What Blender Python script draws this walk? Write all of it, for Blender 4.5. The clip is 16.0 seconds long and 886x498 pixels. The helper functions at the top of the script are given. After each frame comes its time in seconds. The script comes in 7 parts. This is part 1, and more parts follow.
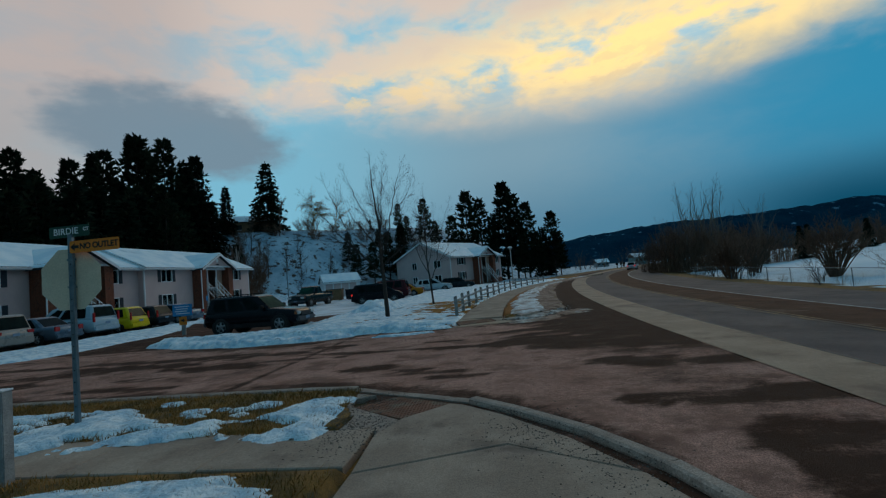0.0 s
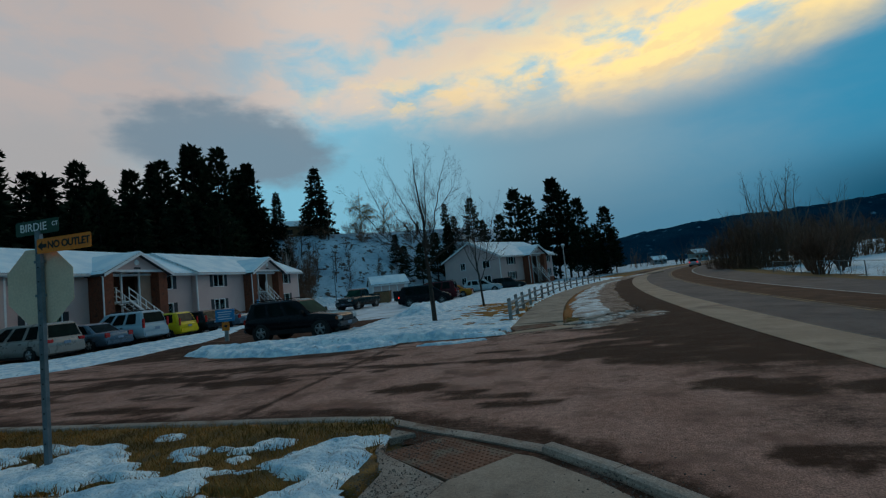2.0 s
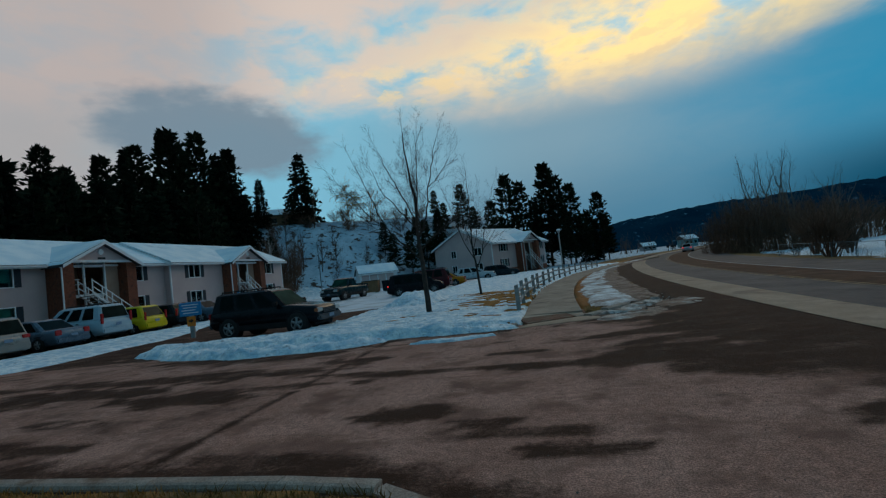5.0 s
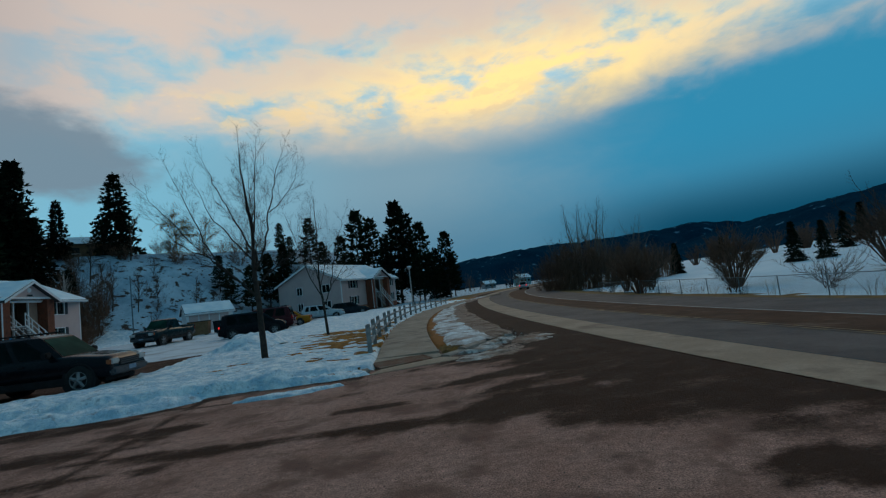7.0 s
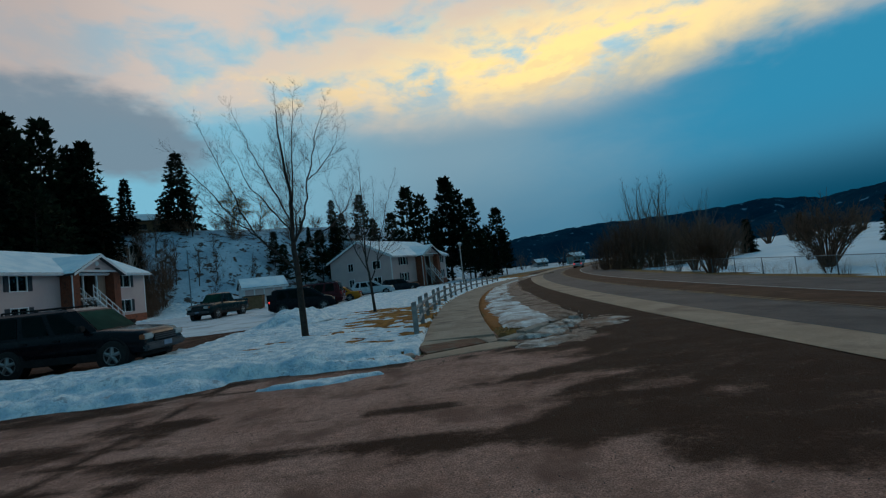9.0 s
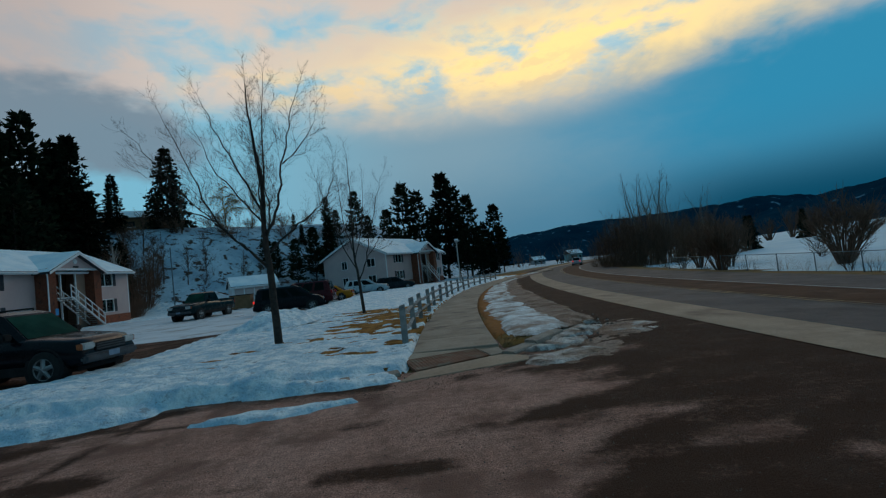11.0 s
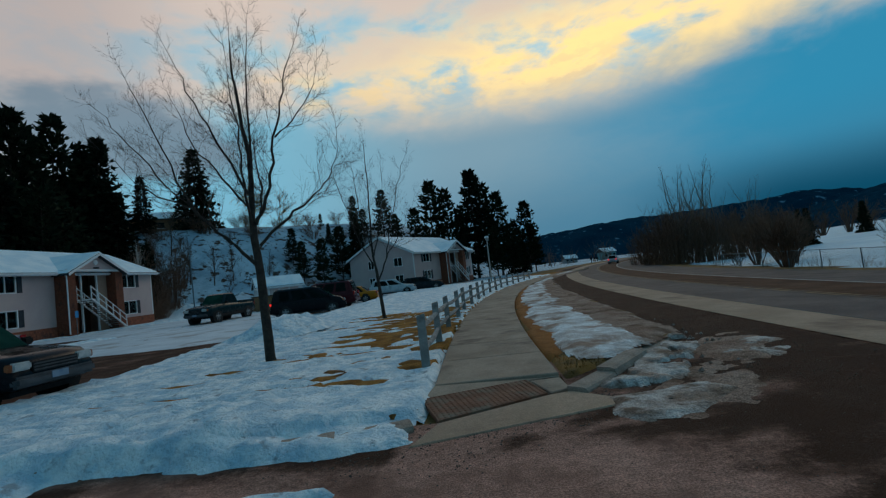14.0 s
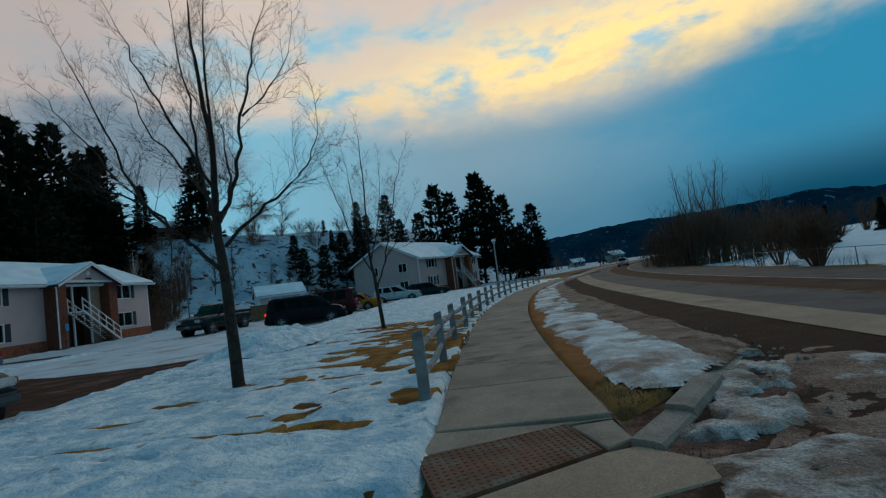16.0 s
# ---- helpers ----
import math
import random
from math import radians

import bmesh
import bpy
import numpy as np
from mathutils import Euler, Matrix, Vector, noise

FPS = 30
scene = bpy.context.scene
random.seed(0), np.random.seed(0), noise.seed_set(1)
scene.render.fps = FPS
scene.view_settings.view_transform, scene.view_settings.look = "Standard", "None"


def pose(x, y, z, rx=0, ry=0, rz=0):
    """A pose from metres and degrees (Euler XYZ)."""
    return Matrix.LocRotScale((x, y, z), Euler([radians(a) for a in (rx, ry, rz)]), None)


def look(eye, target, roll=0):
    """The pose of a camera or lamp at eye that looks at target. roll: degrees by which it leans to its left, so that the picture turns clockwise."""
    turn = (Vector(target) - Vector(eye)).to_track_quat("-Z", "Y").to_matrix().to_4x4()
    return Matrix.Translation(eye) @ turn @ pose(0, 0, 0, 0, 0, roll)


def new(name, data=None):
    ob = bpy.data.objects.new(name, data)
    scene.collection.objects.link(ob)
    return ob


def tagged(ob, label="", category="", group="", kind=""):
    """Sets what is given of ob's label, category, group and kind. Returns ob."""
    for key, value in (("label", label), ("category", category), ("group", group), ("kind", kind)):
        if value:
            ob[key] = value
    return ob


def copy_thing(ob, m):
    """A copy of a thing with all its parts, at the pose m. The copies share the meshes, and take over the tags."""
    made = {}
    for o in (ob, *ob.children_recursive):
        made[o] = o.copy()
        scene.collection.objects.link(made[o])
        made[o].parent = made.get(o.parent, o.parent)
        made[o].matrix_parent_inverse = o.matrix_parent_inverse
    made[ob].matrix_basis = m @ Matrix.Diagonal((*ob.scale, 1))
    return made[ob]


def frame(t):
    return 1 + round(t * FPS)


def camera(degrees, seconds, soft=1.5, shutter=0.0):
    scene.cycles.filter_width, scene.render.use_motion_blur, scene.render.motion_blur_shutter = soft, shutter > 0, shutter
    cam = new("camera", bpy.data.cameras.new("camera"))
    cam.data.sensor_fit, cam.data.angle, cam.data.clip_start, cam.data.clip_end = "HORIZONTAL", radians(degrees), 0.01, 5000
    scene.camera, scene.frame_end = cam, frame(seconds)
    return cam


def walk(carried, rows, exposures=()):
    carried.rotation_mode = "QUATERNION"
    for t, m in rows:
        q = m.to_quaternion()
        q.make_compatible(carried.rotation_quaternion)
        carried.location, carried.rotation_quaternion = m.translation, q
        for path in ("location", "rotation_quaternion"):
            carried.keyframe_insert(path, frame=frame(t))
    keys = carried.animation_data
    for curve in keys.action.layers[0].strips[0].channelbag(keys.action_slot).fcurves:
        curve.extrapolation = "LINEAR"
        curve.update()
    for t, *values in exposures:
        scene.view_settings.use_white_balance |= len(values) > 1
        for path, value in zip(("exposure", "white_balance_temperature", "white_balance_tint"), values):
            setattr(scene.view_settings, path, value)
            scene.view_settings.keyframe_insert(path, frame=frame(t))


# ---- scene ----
# ---- camera ----
cam = camera(85.4, 16.0, 1.25)
PATH = [
    (0, (1.16, 1.523, 1.752), (0.897, 3.503, 1.868), -4.9),
    (0.5, (1.074, 1.984, 1.759), (0.816, 3.963, 1.884), -5.1),
    (1, (1.018, 2.412, 1.775), (0.63, 4.369, 1.902), -4.8),
    (1.5, (0.888, 2.858, 1.768), (0.431, 4.801, 1.9), -5.1),
    (2, (0.815, 3.316, 1.742), (0.357, 5.258, 1.88), -5.8),
    (2.5, (0.714, 3.747, 1.748), (0.16, 5.667, 1.839), -5.7),
    (3, (0.558, 4.192, 1.742), (0.047, 6.124, 1.826), -6.3),
    (5.5, (-0.058, 6.094, 1.627), (-0.403, 8.062, 1.72), -6.4),
    (6, (-0.054, 6.463, 1.632), (-0.234, 8.45, 1.775), -5.3),
    (6.5, (-0.129, 6.864, 1.615), (-0.208, 8.857, 1.764), -5.2),
    (7, (-0.182, 7.151, 1.62), (0.03, 9.132, 1.791), -6.7),
    (7.5, (-0.17, 7.551, 1.609), (-0.107, 9.546, 1.736), -6.1),
    (8, (-0.2, 7.95, 1.568), (-0.234, 9.947, 1.673), -6.0),
    (8.5, (-0.183, 8.392, 1.552), (-0.201, 10.389, 1.656), -6.0),
    (11, (-0.114, 10.705, 1.541), (-0.107, 12.703, 1.634), -6.2),
    (11.5, (-0.092, 11.131, 1.544), (-0.115, 13.129, 1.633), -6.7),
    (12, (-0.149, 11.598, 1.519), (-0.177, 13.596, 1.611), -6.8),
    (12.5, (-0.142, 12.049, 1.512), (-0.163, 14.047, 1.619), -6.8),
    (13, (-0.179, 12.46, 1.515), (-0.329, 14.454, 1.581), -6.4),
    (13.5, (-0.203, 12.943, 1.516), (-0.285, 14.938, 1.627), -6.8),
    (14, (-0.188, 13.404, 1.512), (-0.301, 15.398, 1.617), -6.5),
    (14.5, (-0.202, 13.829, 1.487), (-0.361, 15.82, 1.603), -7.0),
    (15, (-0.189, 14.277, 1.482), (-0.293, 16.27, 1.611), -7.1),
    (15.5, (-0.22, 14.697, 1.489), (-0.366, 16.689, 1.605), -6.6),
    (16, (-0.263, 15.194, 1.468), (-0.397, 17.185, 1.6), -7.4),
]
walk(cam, [(t, look(eye, aim, lean)) for t, eye, aim, lean in PATH])

# ---- light and air: a dusk sky with a lit cloud deck over a blue rain bank ----
world = bpy.data.worlds.new("dusk_sky")
scene.world = world
world.use_nodes = True
WN, WL = world.node_tree.nodes, world.node_tree.links
WN.clear()


def wn(kind, **kw):
    n = WN.new(kind)
    for k, v in kw.items():
        n.inputs[int(k[1:])].default_value = v
    return n


def wmath(op, a, b=None, c=None, clamp=False):
    n = WN.new("ShaderNodeMath")
    n.operation, n.use_clamp = op, clamp
    for i, v in enumerate((a, b, c)):
        if v is None:
            continue
        if isinstance(v, (int, float)):
            n.inputs[i].default_value = v
        else:
            WL.new(v, n.inputs[i])
    return n.outputs[0]


def wsmooth(v, lo, hi):
    n = WN.new("ShaderNodeMapRange")
    n.interpolation_type = "SMOOTHSTEP"
    WL.new(v, n.inputs[0])
    n.inputs[1].default_value, n.inputs[2].default_value = lo, hi
    return n.outputs[0]


def wmix(f, a, b):
    n = WN.new("ShaderNodeMix")
    n.data_type = "RGBA"
    for sock, v in ((n.inputs[0], f), (n.inputs[6], a), (n.inputs[7], b)):
        if isinstance(v, (int, float)):
            sock.default_value = v
        elif isinstance(v, tuple):
            sock.default_value = (*v, 1)
        else:
            WL.new(v, sock)
    return n.outputs[2]


def wnoise(vec, scale, detail=5, rough=0.55, dist=0.0):
    n = WN.new("ShaderNodeTexNoise")
    WL.new(vec, n.inputs["Vector"])
    n.inputs["Scale"].default_value, n.inputs["Detail"].default_value = scale, detail
    n.inputs["Roughness"].default_value, n.inputs["Distortion"].default_value = rough, dist
    return n.outputs[0]


coord = WN.new("ShaderNodeTexCoord").outputs["Generated"]
sep = WN.new("ShaderNodeSeparateXYZ")
WL.new(coord, sep.inputs[0])
az = wmath("MULTIPLY", wmath("ARCTAN2", sep.outputs[0], sep.outputs[1]), 57.296)
el = wmath("MULTIPLY", wmath("ARCSINE", sep.outputs[2]), 57.296)
flat = WN.new("ShaderNodeVectorMath")
flat.operation = "MULTIPLY"
WL.new(coord, flat.inputs[0])
flat.inputs[1].default_value = (1, 1, 2.2)
fv = flat.outputs[0]
n_big, n_mid, n_fine = wnoise(fv, 3.2, 4, 0.5, 0.4), wnoise(fv, 8.0, 6, 0.55, 0.3), wnoise(fv, 20.0, 5, 0.55)
wob = wmath("SUBTRACT", n_mid, 0.5)

sky = WN.new("ShaderNodeTexSky")
sky.sky_type, sky.sun_disc = "NISHITA", False
sky.sun_elevation, sky.sun_rotation = radians(14), radians(16)
sky.air_density, sky.dust_density = 1.2, 2.0
clear = WN.new("ShaderNodeVectorMath")
clear.operation = "SCALE"
WL.new(sky.outputs[0], clear.inputs[0])
clear.inputs[3].default_value = 0.008
hue = WN.new("ShaderNodeVectorMath")
hue.operation = "ADD"
WL.new(clear.outputs[0], hue.inputs[0])
hue.inputs[1].default_value = (0.24, 0.50, 0.64)
clear_sky = hue.outputs[0]

# upper deck: pale peach-grey cloud with gaps
deck = wmix(wsmooth(n_mid, 0.33, 0.62), clear_sky, (0.62, 0.56, 0.53))
deck = wmix(wsmooth(wmath("ADD", el, wmath("MULTIPLY", wob, 12)), 25, 32), deck, (0.66, 0.56, 0.50))
deck = wmix(wmath("MULTIPLY", wsmooth(az, -24, -42), 0.8), deck, (0.44, 0.385, 0.375))
# the lit, golden belly of the deck
ga = wmath("DIVIDE", wmath("SUBTRACT", az, 17), 23)
ge = wmath("DIVIDE", wmath("SUBTRACT", wmath("ADD", el, wmath("MULTIPLY", wob, 7)), 23.0), 4.2)
gold = wmath("EXPONENT", wmath("MULTIPLY", wmath("ADD", wmath("MULTIPLY", ga, ga), wmath("MULTIPLY", ge, ge)), -0.8))
gold = wmath("MULTIPLY", gold, wsmooth(wmath("MULTIPLY_ADD", wmath("SUBTRACT", n_fine, 0.5), 0.45, n_mid), 0.24, 0.56))
deck = wmix(wmath("MULTIPLY", gold, 1.15, clamp=True), deck, (1.18, 0.87, 0.36))
# small lit tufts along the lower rim
rim = wmath("MULTIPLY", wmath("MULTIPLY", wsmooth(el, 18.5, 20.5), wsmooth(el, 25, 21.5)), wsmooth(n_fine, 0.50, 0.62))
rim = wmath("MULTIPLY", rim, wmath("MULTIPLY", wsmooth(az, -32, -16), wsmooth(az, 30, 12)))
deck = wmix(wmath("MULTIPLY", rim, 0.7), deck, (0.95, 0.70, 0.36))
# lower bank: pale blue, darkening to deep teal on the far side of the valley
bank = wmix(wsmooth(az, -30, 2), (0.19, 0.47, 0.62), (0.20, 0.34, 0.43))
bank = wmix(wsmooth(wmath("ADD", az, wmath("MULTIPLY", wob, 14)), 2, 36), bank, (0.030, 0.255, 0.43))
low = wmath("MULTIPLY", wsmooth(el, 14, 3), wsmooth(az, -22, 6))
bank = wmix(wmath("MULTIPLY", low, 0.8), bank, (0.055, 0.19, 0.30))
bank = wmix(wmath("MULTIPLY", wsmooth(el, 10.0, 3.5), wsmooth(az, 14, 34)), bank, (0.004, 0.070, 0.132))
bank = wmix(wmath("MULTIPLY", wsmooth(el, 14.5, 19.5), wmath("MULTIPLY", wsmooth(az, -14, 0), wsmooth(az, 30, 14))), bank, (0.42, 0.46, 0.46))
bank = wmix(wmath("MULTIPLY", wsmooth(wmath("ADD", az, wmath("MULTIPLY", wob, 10)), -33, -50), 0.75), bank, (0.46, 0.36, 0.32))
edge = wmath("ADD", el, wmath("ADD", wmath("MULTIPLY", wob, 6.0), wmath("MULTIPLY", wsmooth(az, 18, 38), -1.2)))
allsky = wmix(wsmooth(edge, 15.4, 23.0), bank, deck)
# one slate-grey cloud
ca = wmath("DIVIDE", wmath("SUBTRACT", az, -36.5), 11.5)
ce = wmath("DIVIDE", wmath("SUBTRACT", el, wmath("MULTIPLY_ADD", wmath("ADD", az, 37), -0.12, 17.6)), 4.6)
cr = wmath("ADD", wmath("ADD", wmath("MULTIPLY", ca, ca), wmath("MULTIPLY", ce, ce)), wmath("MULTIPLY", wmath("SUBTRACT", n_big, 0.5), 2.2))
cr = wmath("ADD", cr, wmath("MULTIPLY", wmath("SUBTRACT", n_fine, 0.5), 0.9))
allsky = wmix(wmath("MULTIPLY", wsmooth(cr, 1.3, 0.5), 0.92), allsky, (0.175, 0.25, 0.315))
# out-of-view sky overhead and behind: set dark blue to dim and cool the ground
allsky = wmix(wsmooth(el, 31, 50), allsky, (0.050, 0.20, 0.335))
back = wsmooth(wmath("ABSOLUTE", az), 62, 110)
allsky = wmix(back, allsky, (0.072, 0.195, 0.275))
allsky = wmix(wsmooth(el, 0.5, -3), allsky, (0.03, 0.04, 0.05))
bg = WN.new("ShaderNodeBackground")
WL.new(allsky, bg.inputs[0])
bg.inputs[1].default_value = 1.0
wout = WN.new("ShaderNodeOutputWorld")
WL.new(bg.outputs[0], wout.inputs[0])

sun = new("sun", bpy.data.lights.new("sun", "SUN"))
sun.data.energy, sun.data.angle, sun.data.color = 0.25, radians(25), (1.0, 0.86, 0.66)
sun.matrix_world = look((60, 190, 100), (0, 20, 0))


# ---- materials ----
def mat(name, c1, c2, scale=3.0, rough=0.7, bump=0.0, bscale=30.0, metal=0.0, wear_or_shade=None, wscale=0.5, wlo=0.52, whi=0.68, spread=0.0, grain=0.25, spec=0.4, relief=0.02, tint=None, speck=0.0):
    m = bpy.data.materials.new(name)
    m.use_nodes = True
    N, L = m.node_tree.nodes, m.node_tree.links
    b = N["Principled BSDF"]
    tc = N.new("ShaderNodeTexCoord").outputs["Object"]

    def nz(s, d=4, r=0.55):
        n = N.new("ShaderNodeTexNoise")
        L.new(tc, n.inputs["Vector"])
        n.inputs["Scale"].default_value, n.inputs["Detail"].default_value, n.inputs["Roughness"].default_value = s, d, r
        return n.outputs[0]

    def mx(f, a, bb, mode="MIX"):
        n = N.new("ShaderNodeMix")
        n.data_type, n.blend_type = "RGBA", mode
        for sock, v in ((n.inputs[0], f), (n.inputs[6], a), (n.inputs[7], bb)):
            if isinstance(v, (int, float)):
                sock.default_value = v
            elif isinstance(v, tuple):
                sock.default_value = (*v, 1)
            else:
                L.new(v, sock)
        return n.outputs[2]

    def ss(v, lo, hi, a=0.0, z=1.0):
        n = N.new("ShaderNodeMapRange")
        n.interpolation_type = "SMOOTHSTEP"
        L.new(v, n.inputs[0])
        for i, w in enumerate((lo, hi, a, z)):
            n.inputs[i + 1].default_value = w
        return n.outputs[0]

    col = mx(ss(nz(scale), 0.35, 0.65), c1, c2)
    if grain:
        g = nz(scale * 14, 3)
        col = mx(1.0, col, mx(g, (1 - grain,) * 3, (1 + grain,) * 3), "MULTIPLY")
    if speck:
        col = mx(1.0, col, mx(ss(nz(55, 3, 0.7), 0.36, 0.64), (1 - speck,) * 3, (1 + speck,) * 3), "MULTIPLY")
    if wear_or_shade:
        col = mx(ss(nz(wscale, 6, 0.6), wlo, whi), col, wear_or_shade)
    if spread:
        oi = N.new("ShaderNodeObjectInfo").outputs["Random"]
        col = mx(1.0, col, mx(oi, (1 - spread,) * 3, (1 + spread,) * 3), "MULTIPLY")
    L.new(col, b.inputs["Base Color"])
    b.inputs["Metallic"].default_value = metal
    b.inputs["Specular IOR Level"].default_value = spec
    if tint:
        b.inputs["Specular Tint"].default_value = (*tint, 1)
    L.new(ss(nz(scale * 2.3), 0.3, 0.7, max(rough - 0.08, 0.02), min(rough + 0.08, 1)), b.inputs["Roughness"])
    if bump:
        bn = N.new("ShaderNodeBump")
        bn.inputs["Strength"].default_value, bn.inputs["Distance"].default_value = bump, relief
        L.new(nz(bscale, 5, 0.6), bn.inputs["Height"])
        L.new(bn.outputs[0], b.inputs["Normal"])
    return m


def glassy(name, tint, rough=0.04, alpha=0.75):
    m = bpy.data.materials.new(name)
    m.use_nodes = True
    N, L = m.node_tree.nodes, m.node_tree.links
    N.clear()
    out = N.new("ShaderNodeOutputMaterial")
    tr = N.new("ShaderNodeBsdfTransparent")
    tr.inputs[0].default_value = (*tint, 1)
    gl = N.new("ShaderNodeBsdfGlossy")
    gl.inputs["Roughness"].default_value = rough
    gl.inputs[0].default_value = (0.9, 0.95, 0.95, 1)
    fr = N.new("ShaderNodeFresnel")
    fr.inputs[0].default_value = 1.55
    mixer = N.new("ShaderNodeMixShader")
    L.new(fr.outputs[0], mixer.inputs[0])
    L.new(tr.outputs[0], mixer.inputs[1])
    L.new(gl.outputs[0], mixer.inputs[2])
    L.new(mixer.outputs[0], out.inputs[0])
    return m


def glow(name, c, power):
    m = bpy.data.materials.new(name)
    m.use_nodes = True
    b = m.node_tree.nodes["Principled BSDF"]
    b.inputs["Base Color"].default_value = (*c, 1)
    b.inputs["Emission Color"].default_value = (*c, 1)
    b.inputs["Emission Strength"].default_value = power
    return m


M_GRASS = mat("winter_grass", (0.105, 0.058, 0.012), (0.25, 0.118, 0.022), 2.2, 0.95, 0.9, 60, wear_or_shade=(0.07, 0.055, 0.03), wscale=1.3, grain=0.5)
M_THATCH = mat("thawed_thatch", (0.24, 0.098, 0.02), (0.40, 0.18, 0.042), 2.6, 0.95, 0.9, 60, wear_or_shade=(0.12, 0.055, 0.018), wscale=2.2, grain=0.5, speck=0.3, spec=0.12)
M_DIRT = mat("bare_dirt", (0.27, 0.098, 0.026), (0.35, 0.135, 0.04), 2.5, 0.95, 0.8, 45, grain=0.4, spec=0.12)
# blue and grey mottling paints the shaded dimples that even light leaves flat
M_SNOW = mat("snow", (0.42, 0.62, 0.74), (0.88, 0.93, 0.95), 3.0, 0.6, 1.0, 8, wear_or_shade=(0.34, 0.41, 0.46), wscale=4.2, wlo=0.59, whi=0.69, grain=0.2, relief=0.10)
M_DIRTYSNOW = mat("gritty_snow", (0.50, 0.45, 0.43), (0.76, 0.78, 0.80), 2.4, 0.75, 1.0, 12, wear_or_shade=(0.27, 0.175, 0.13), wscale=0.9, wlo=0.46, whi=0.62, grain=0.35, relief=0.06, speck=0.2)
M_GRIT = mat("sanded_thaw_crust", (0.26, 0.152, 0.11), (0.39, 0.262, 0.205), 1.8, 0.9, 0.9, 25, wear_or_shade=(0.15, 0.08, 0.05), wscale=1.6, wlo=0.52, whi=0.66, grain=0.5, relief=0.05, speck=0.4, spec=0.12)
M_CRUST = mat("icy_grit_crust", (0.23, 0.15, 0.112), (0.56, 0.51, 0.48), 2.2, 0.75, 0.9, 14, wear_or_shade=(0.12, 0.068, 0.044), wscale=2.4, wlo=0.50, whi=0.64, grain=0.4, relief=0.06, speck=0.35)
M_PACKED = mat("packed_snow", (0.50, 0.55, 0.60), (0.62, 0.67, 0.72), 0.7, 0.6, 0.4, 10, wear_or_shade=(0.33, 0.32, 0.32), wscale=0.5, grain=0.1)
M_CONC = mat("concrete", (0.32, 0.228, 0.172), (0.41, 0.30, 0.228), 1.4, 0.85, 0.35, 80, wear_or_shade=(0.20, 0.14, 0.11), wscale=0.9, spread=0.07, grain=0.16, speck=0.14, spec=0.12)
M_KERB = mat("kerb_concrete", (0.32, 0.24, 0.195), (0.43, 0.335, 0.275), 3, 0.9, 0.6, 60, wear_or_shade=(0.20, 0.12, 0.085), wscale=1.5, wlo=0.54, spread=0.1, speck=0.2, spec=0.12)
M_BAND = mat("gutter_concrete", (0.38, 0.25, 0.175), (0.46, 0.31, 0.22), 0.8, 0.9, 0.3, 70, wear_or_shade=(0.26, 0.165, 0.12), wscale=0.6, grain=0.2, speck=0.15, spec=0.12)
M_LANE = mat("road_asphalt", (0.125, 0.092, 0.084), (0.165, 0.12, 0.108), 0.5, 0.85, 0.4, 90, wear_or_shade=(0.105, 0.075, 0.066), wscale=0.35, grain=0.2, speck=0.2, spec=0.12)
M_SAND = mat("sanded_median", (0.085, 0.036, 0.020), (0.125, 0.056, 0.032), 0.9, 0.95, 0.7, 50, wear_or_shade=(0.19, 0.11, 0.075), wscale=0.7, wlo=0.56, whi=0.72, grain=0.4, spec=0.12)
M_TACT = mat("tactile_brick_red", (0.17, 0.066, 0.036), (0.22, 0.088, 0.05), 4, 0.85, 0.3, 50, wear_or_shade=(0.20, 0.14, 0.10), wscale=2.5, wlo=0.48, whi=0.66)
M_YLINE = mat("worn_yellow_paint", (0.40, 0.22, 0.07), (0.28, 0.16, 0.07), 4, 0.8, wear_or_shade=(0.13, 0.085, 0.06), wscale=1.2, wlo=0.42, whi=0.58)
M_WLINE = mat("worn_white_paint", (0.40, 0.36, 0.33), (0.33, 0.3, 0.27), 4, 0.8, wear_or_shade=(0.16, 0.14, 0.13), wscale=2.0)
M_SIDING = mat("vinyl_siding", (0.53, 0.385, 0.37), (0.58, 0.43, 0.405), 0.6, 0.7, 0.1, 20, grain=0.04)
M_TRIM = mat("white_trim", (0.70, 0.70, 0.72), (0.78, 0.78, 0.78), 3, 0.55, grain=0.05)
M_BRICK = mat("red_brick", (0.19, 0.055, 0.03), (0.28, 0.085, 0.045), 7, 0.9, 0.6, 25, wear_or_shade=(0.10, 0.04, 0.03), wscale=3, spread=0.25)
M_DARKWALL = mat("plain_dark_brown", (0.15, 0.078, 0.048), (0.19, 0.10, 0.062), 1, 0.8, 0.1, 20)
M_TAN = mat("plain_tan", (0.33, 0.205, 0.15), (0.38, 0.24, 0.175), 1, 0.8, 0.1, 20)
M_SHUT = mat("shutter_paint", (0.012, 0.018, 0.028), (0.02, 0.028, 0.04), 4, 0.6)
M_ROOF = mat("asphalt_shingle", (0.03, 0.03, 0.035), (0.05, 0.05, 0.055), 6, 0.95, 0.5, 30)
M_WOODGREY = mat("weathered_wood", (0.22, 0.215, 0.21), (0.33, 0.32, 0.31), 5, 0.9, 0.7, 40, wear_or_shade=(0.14, 0.12, 0.11), wscale=3, spread=0.15)
M_BARK = mat("dark_bark", (0.030, 0.022, 0.018), (0.055, 0.042, 0.034), 9, 0.95, 0.7, 40)
M_BARK2 = mat("brown_twigs", (0.06, 0.036, 0.024), (0.09, 0.055, 0.036), 5, 0.95, spread=0.2)
M_POPLAR = mat("pale_poplar_twigs", (0.15, 0.115, 0.09), (0.22, 0.17, 0.135), 5, 0.95)
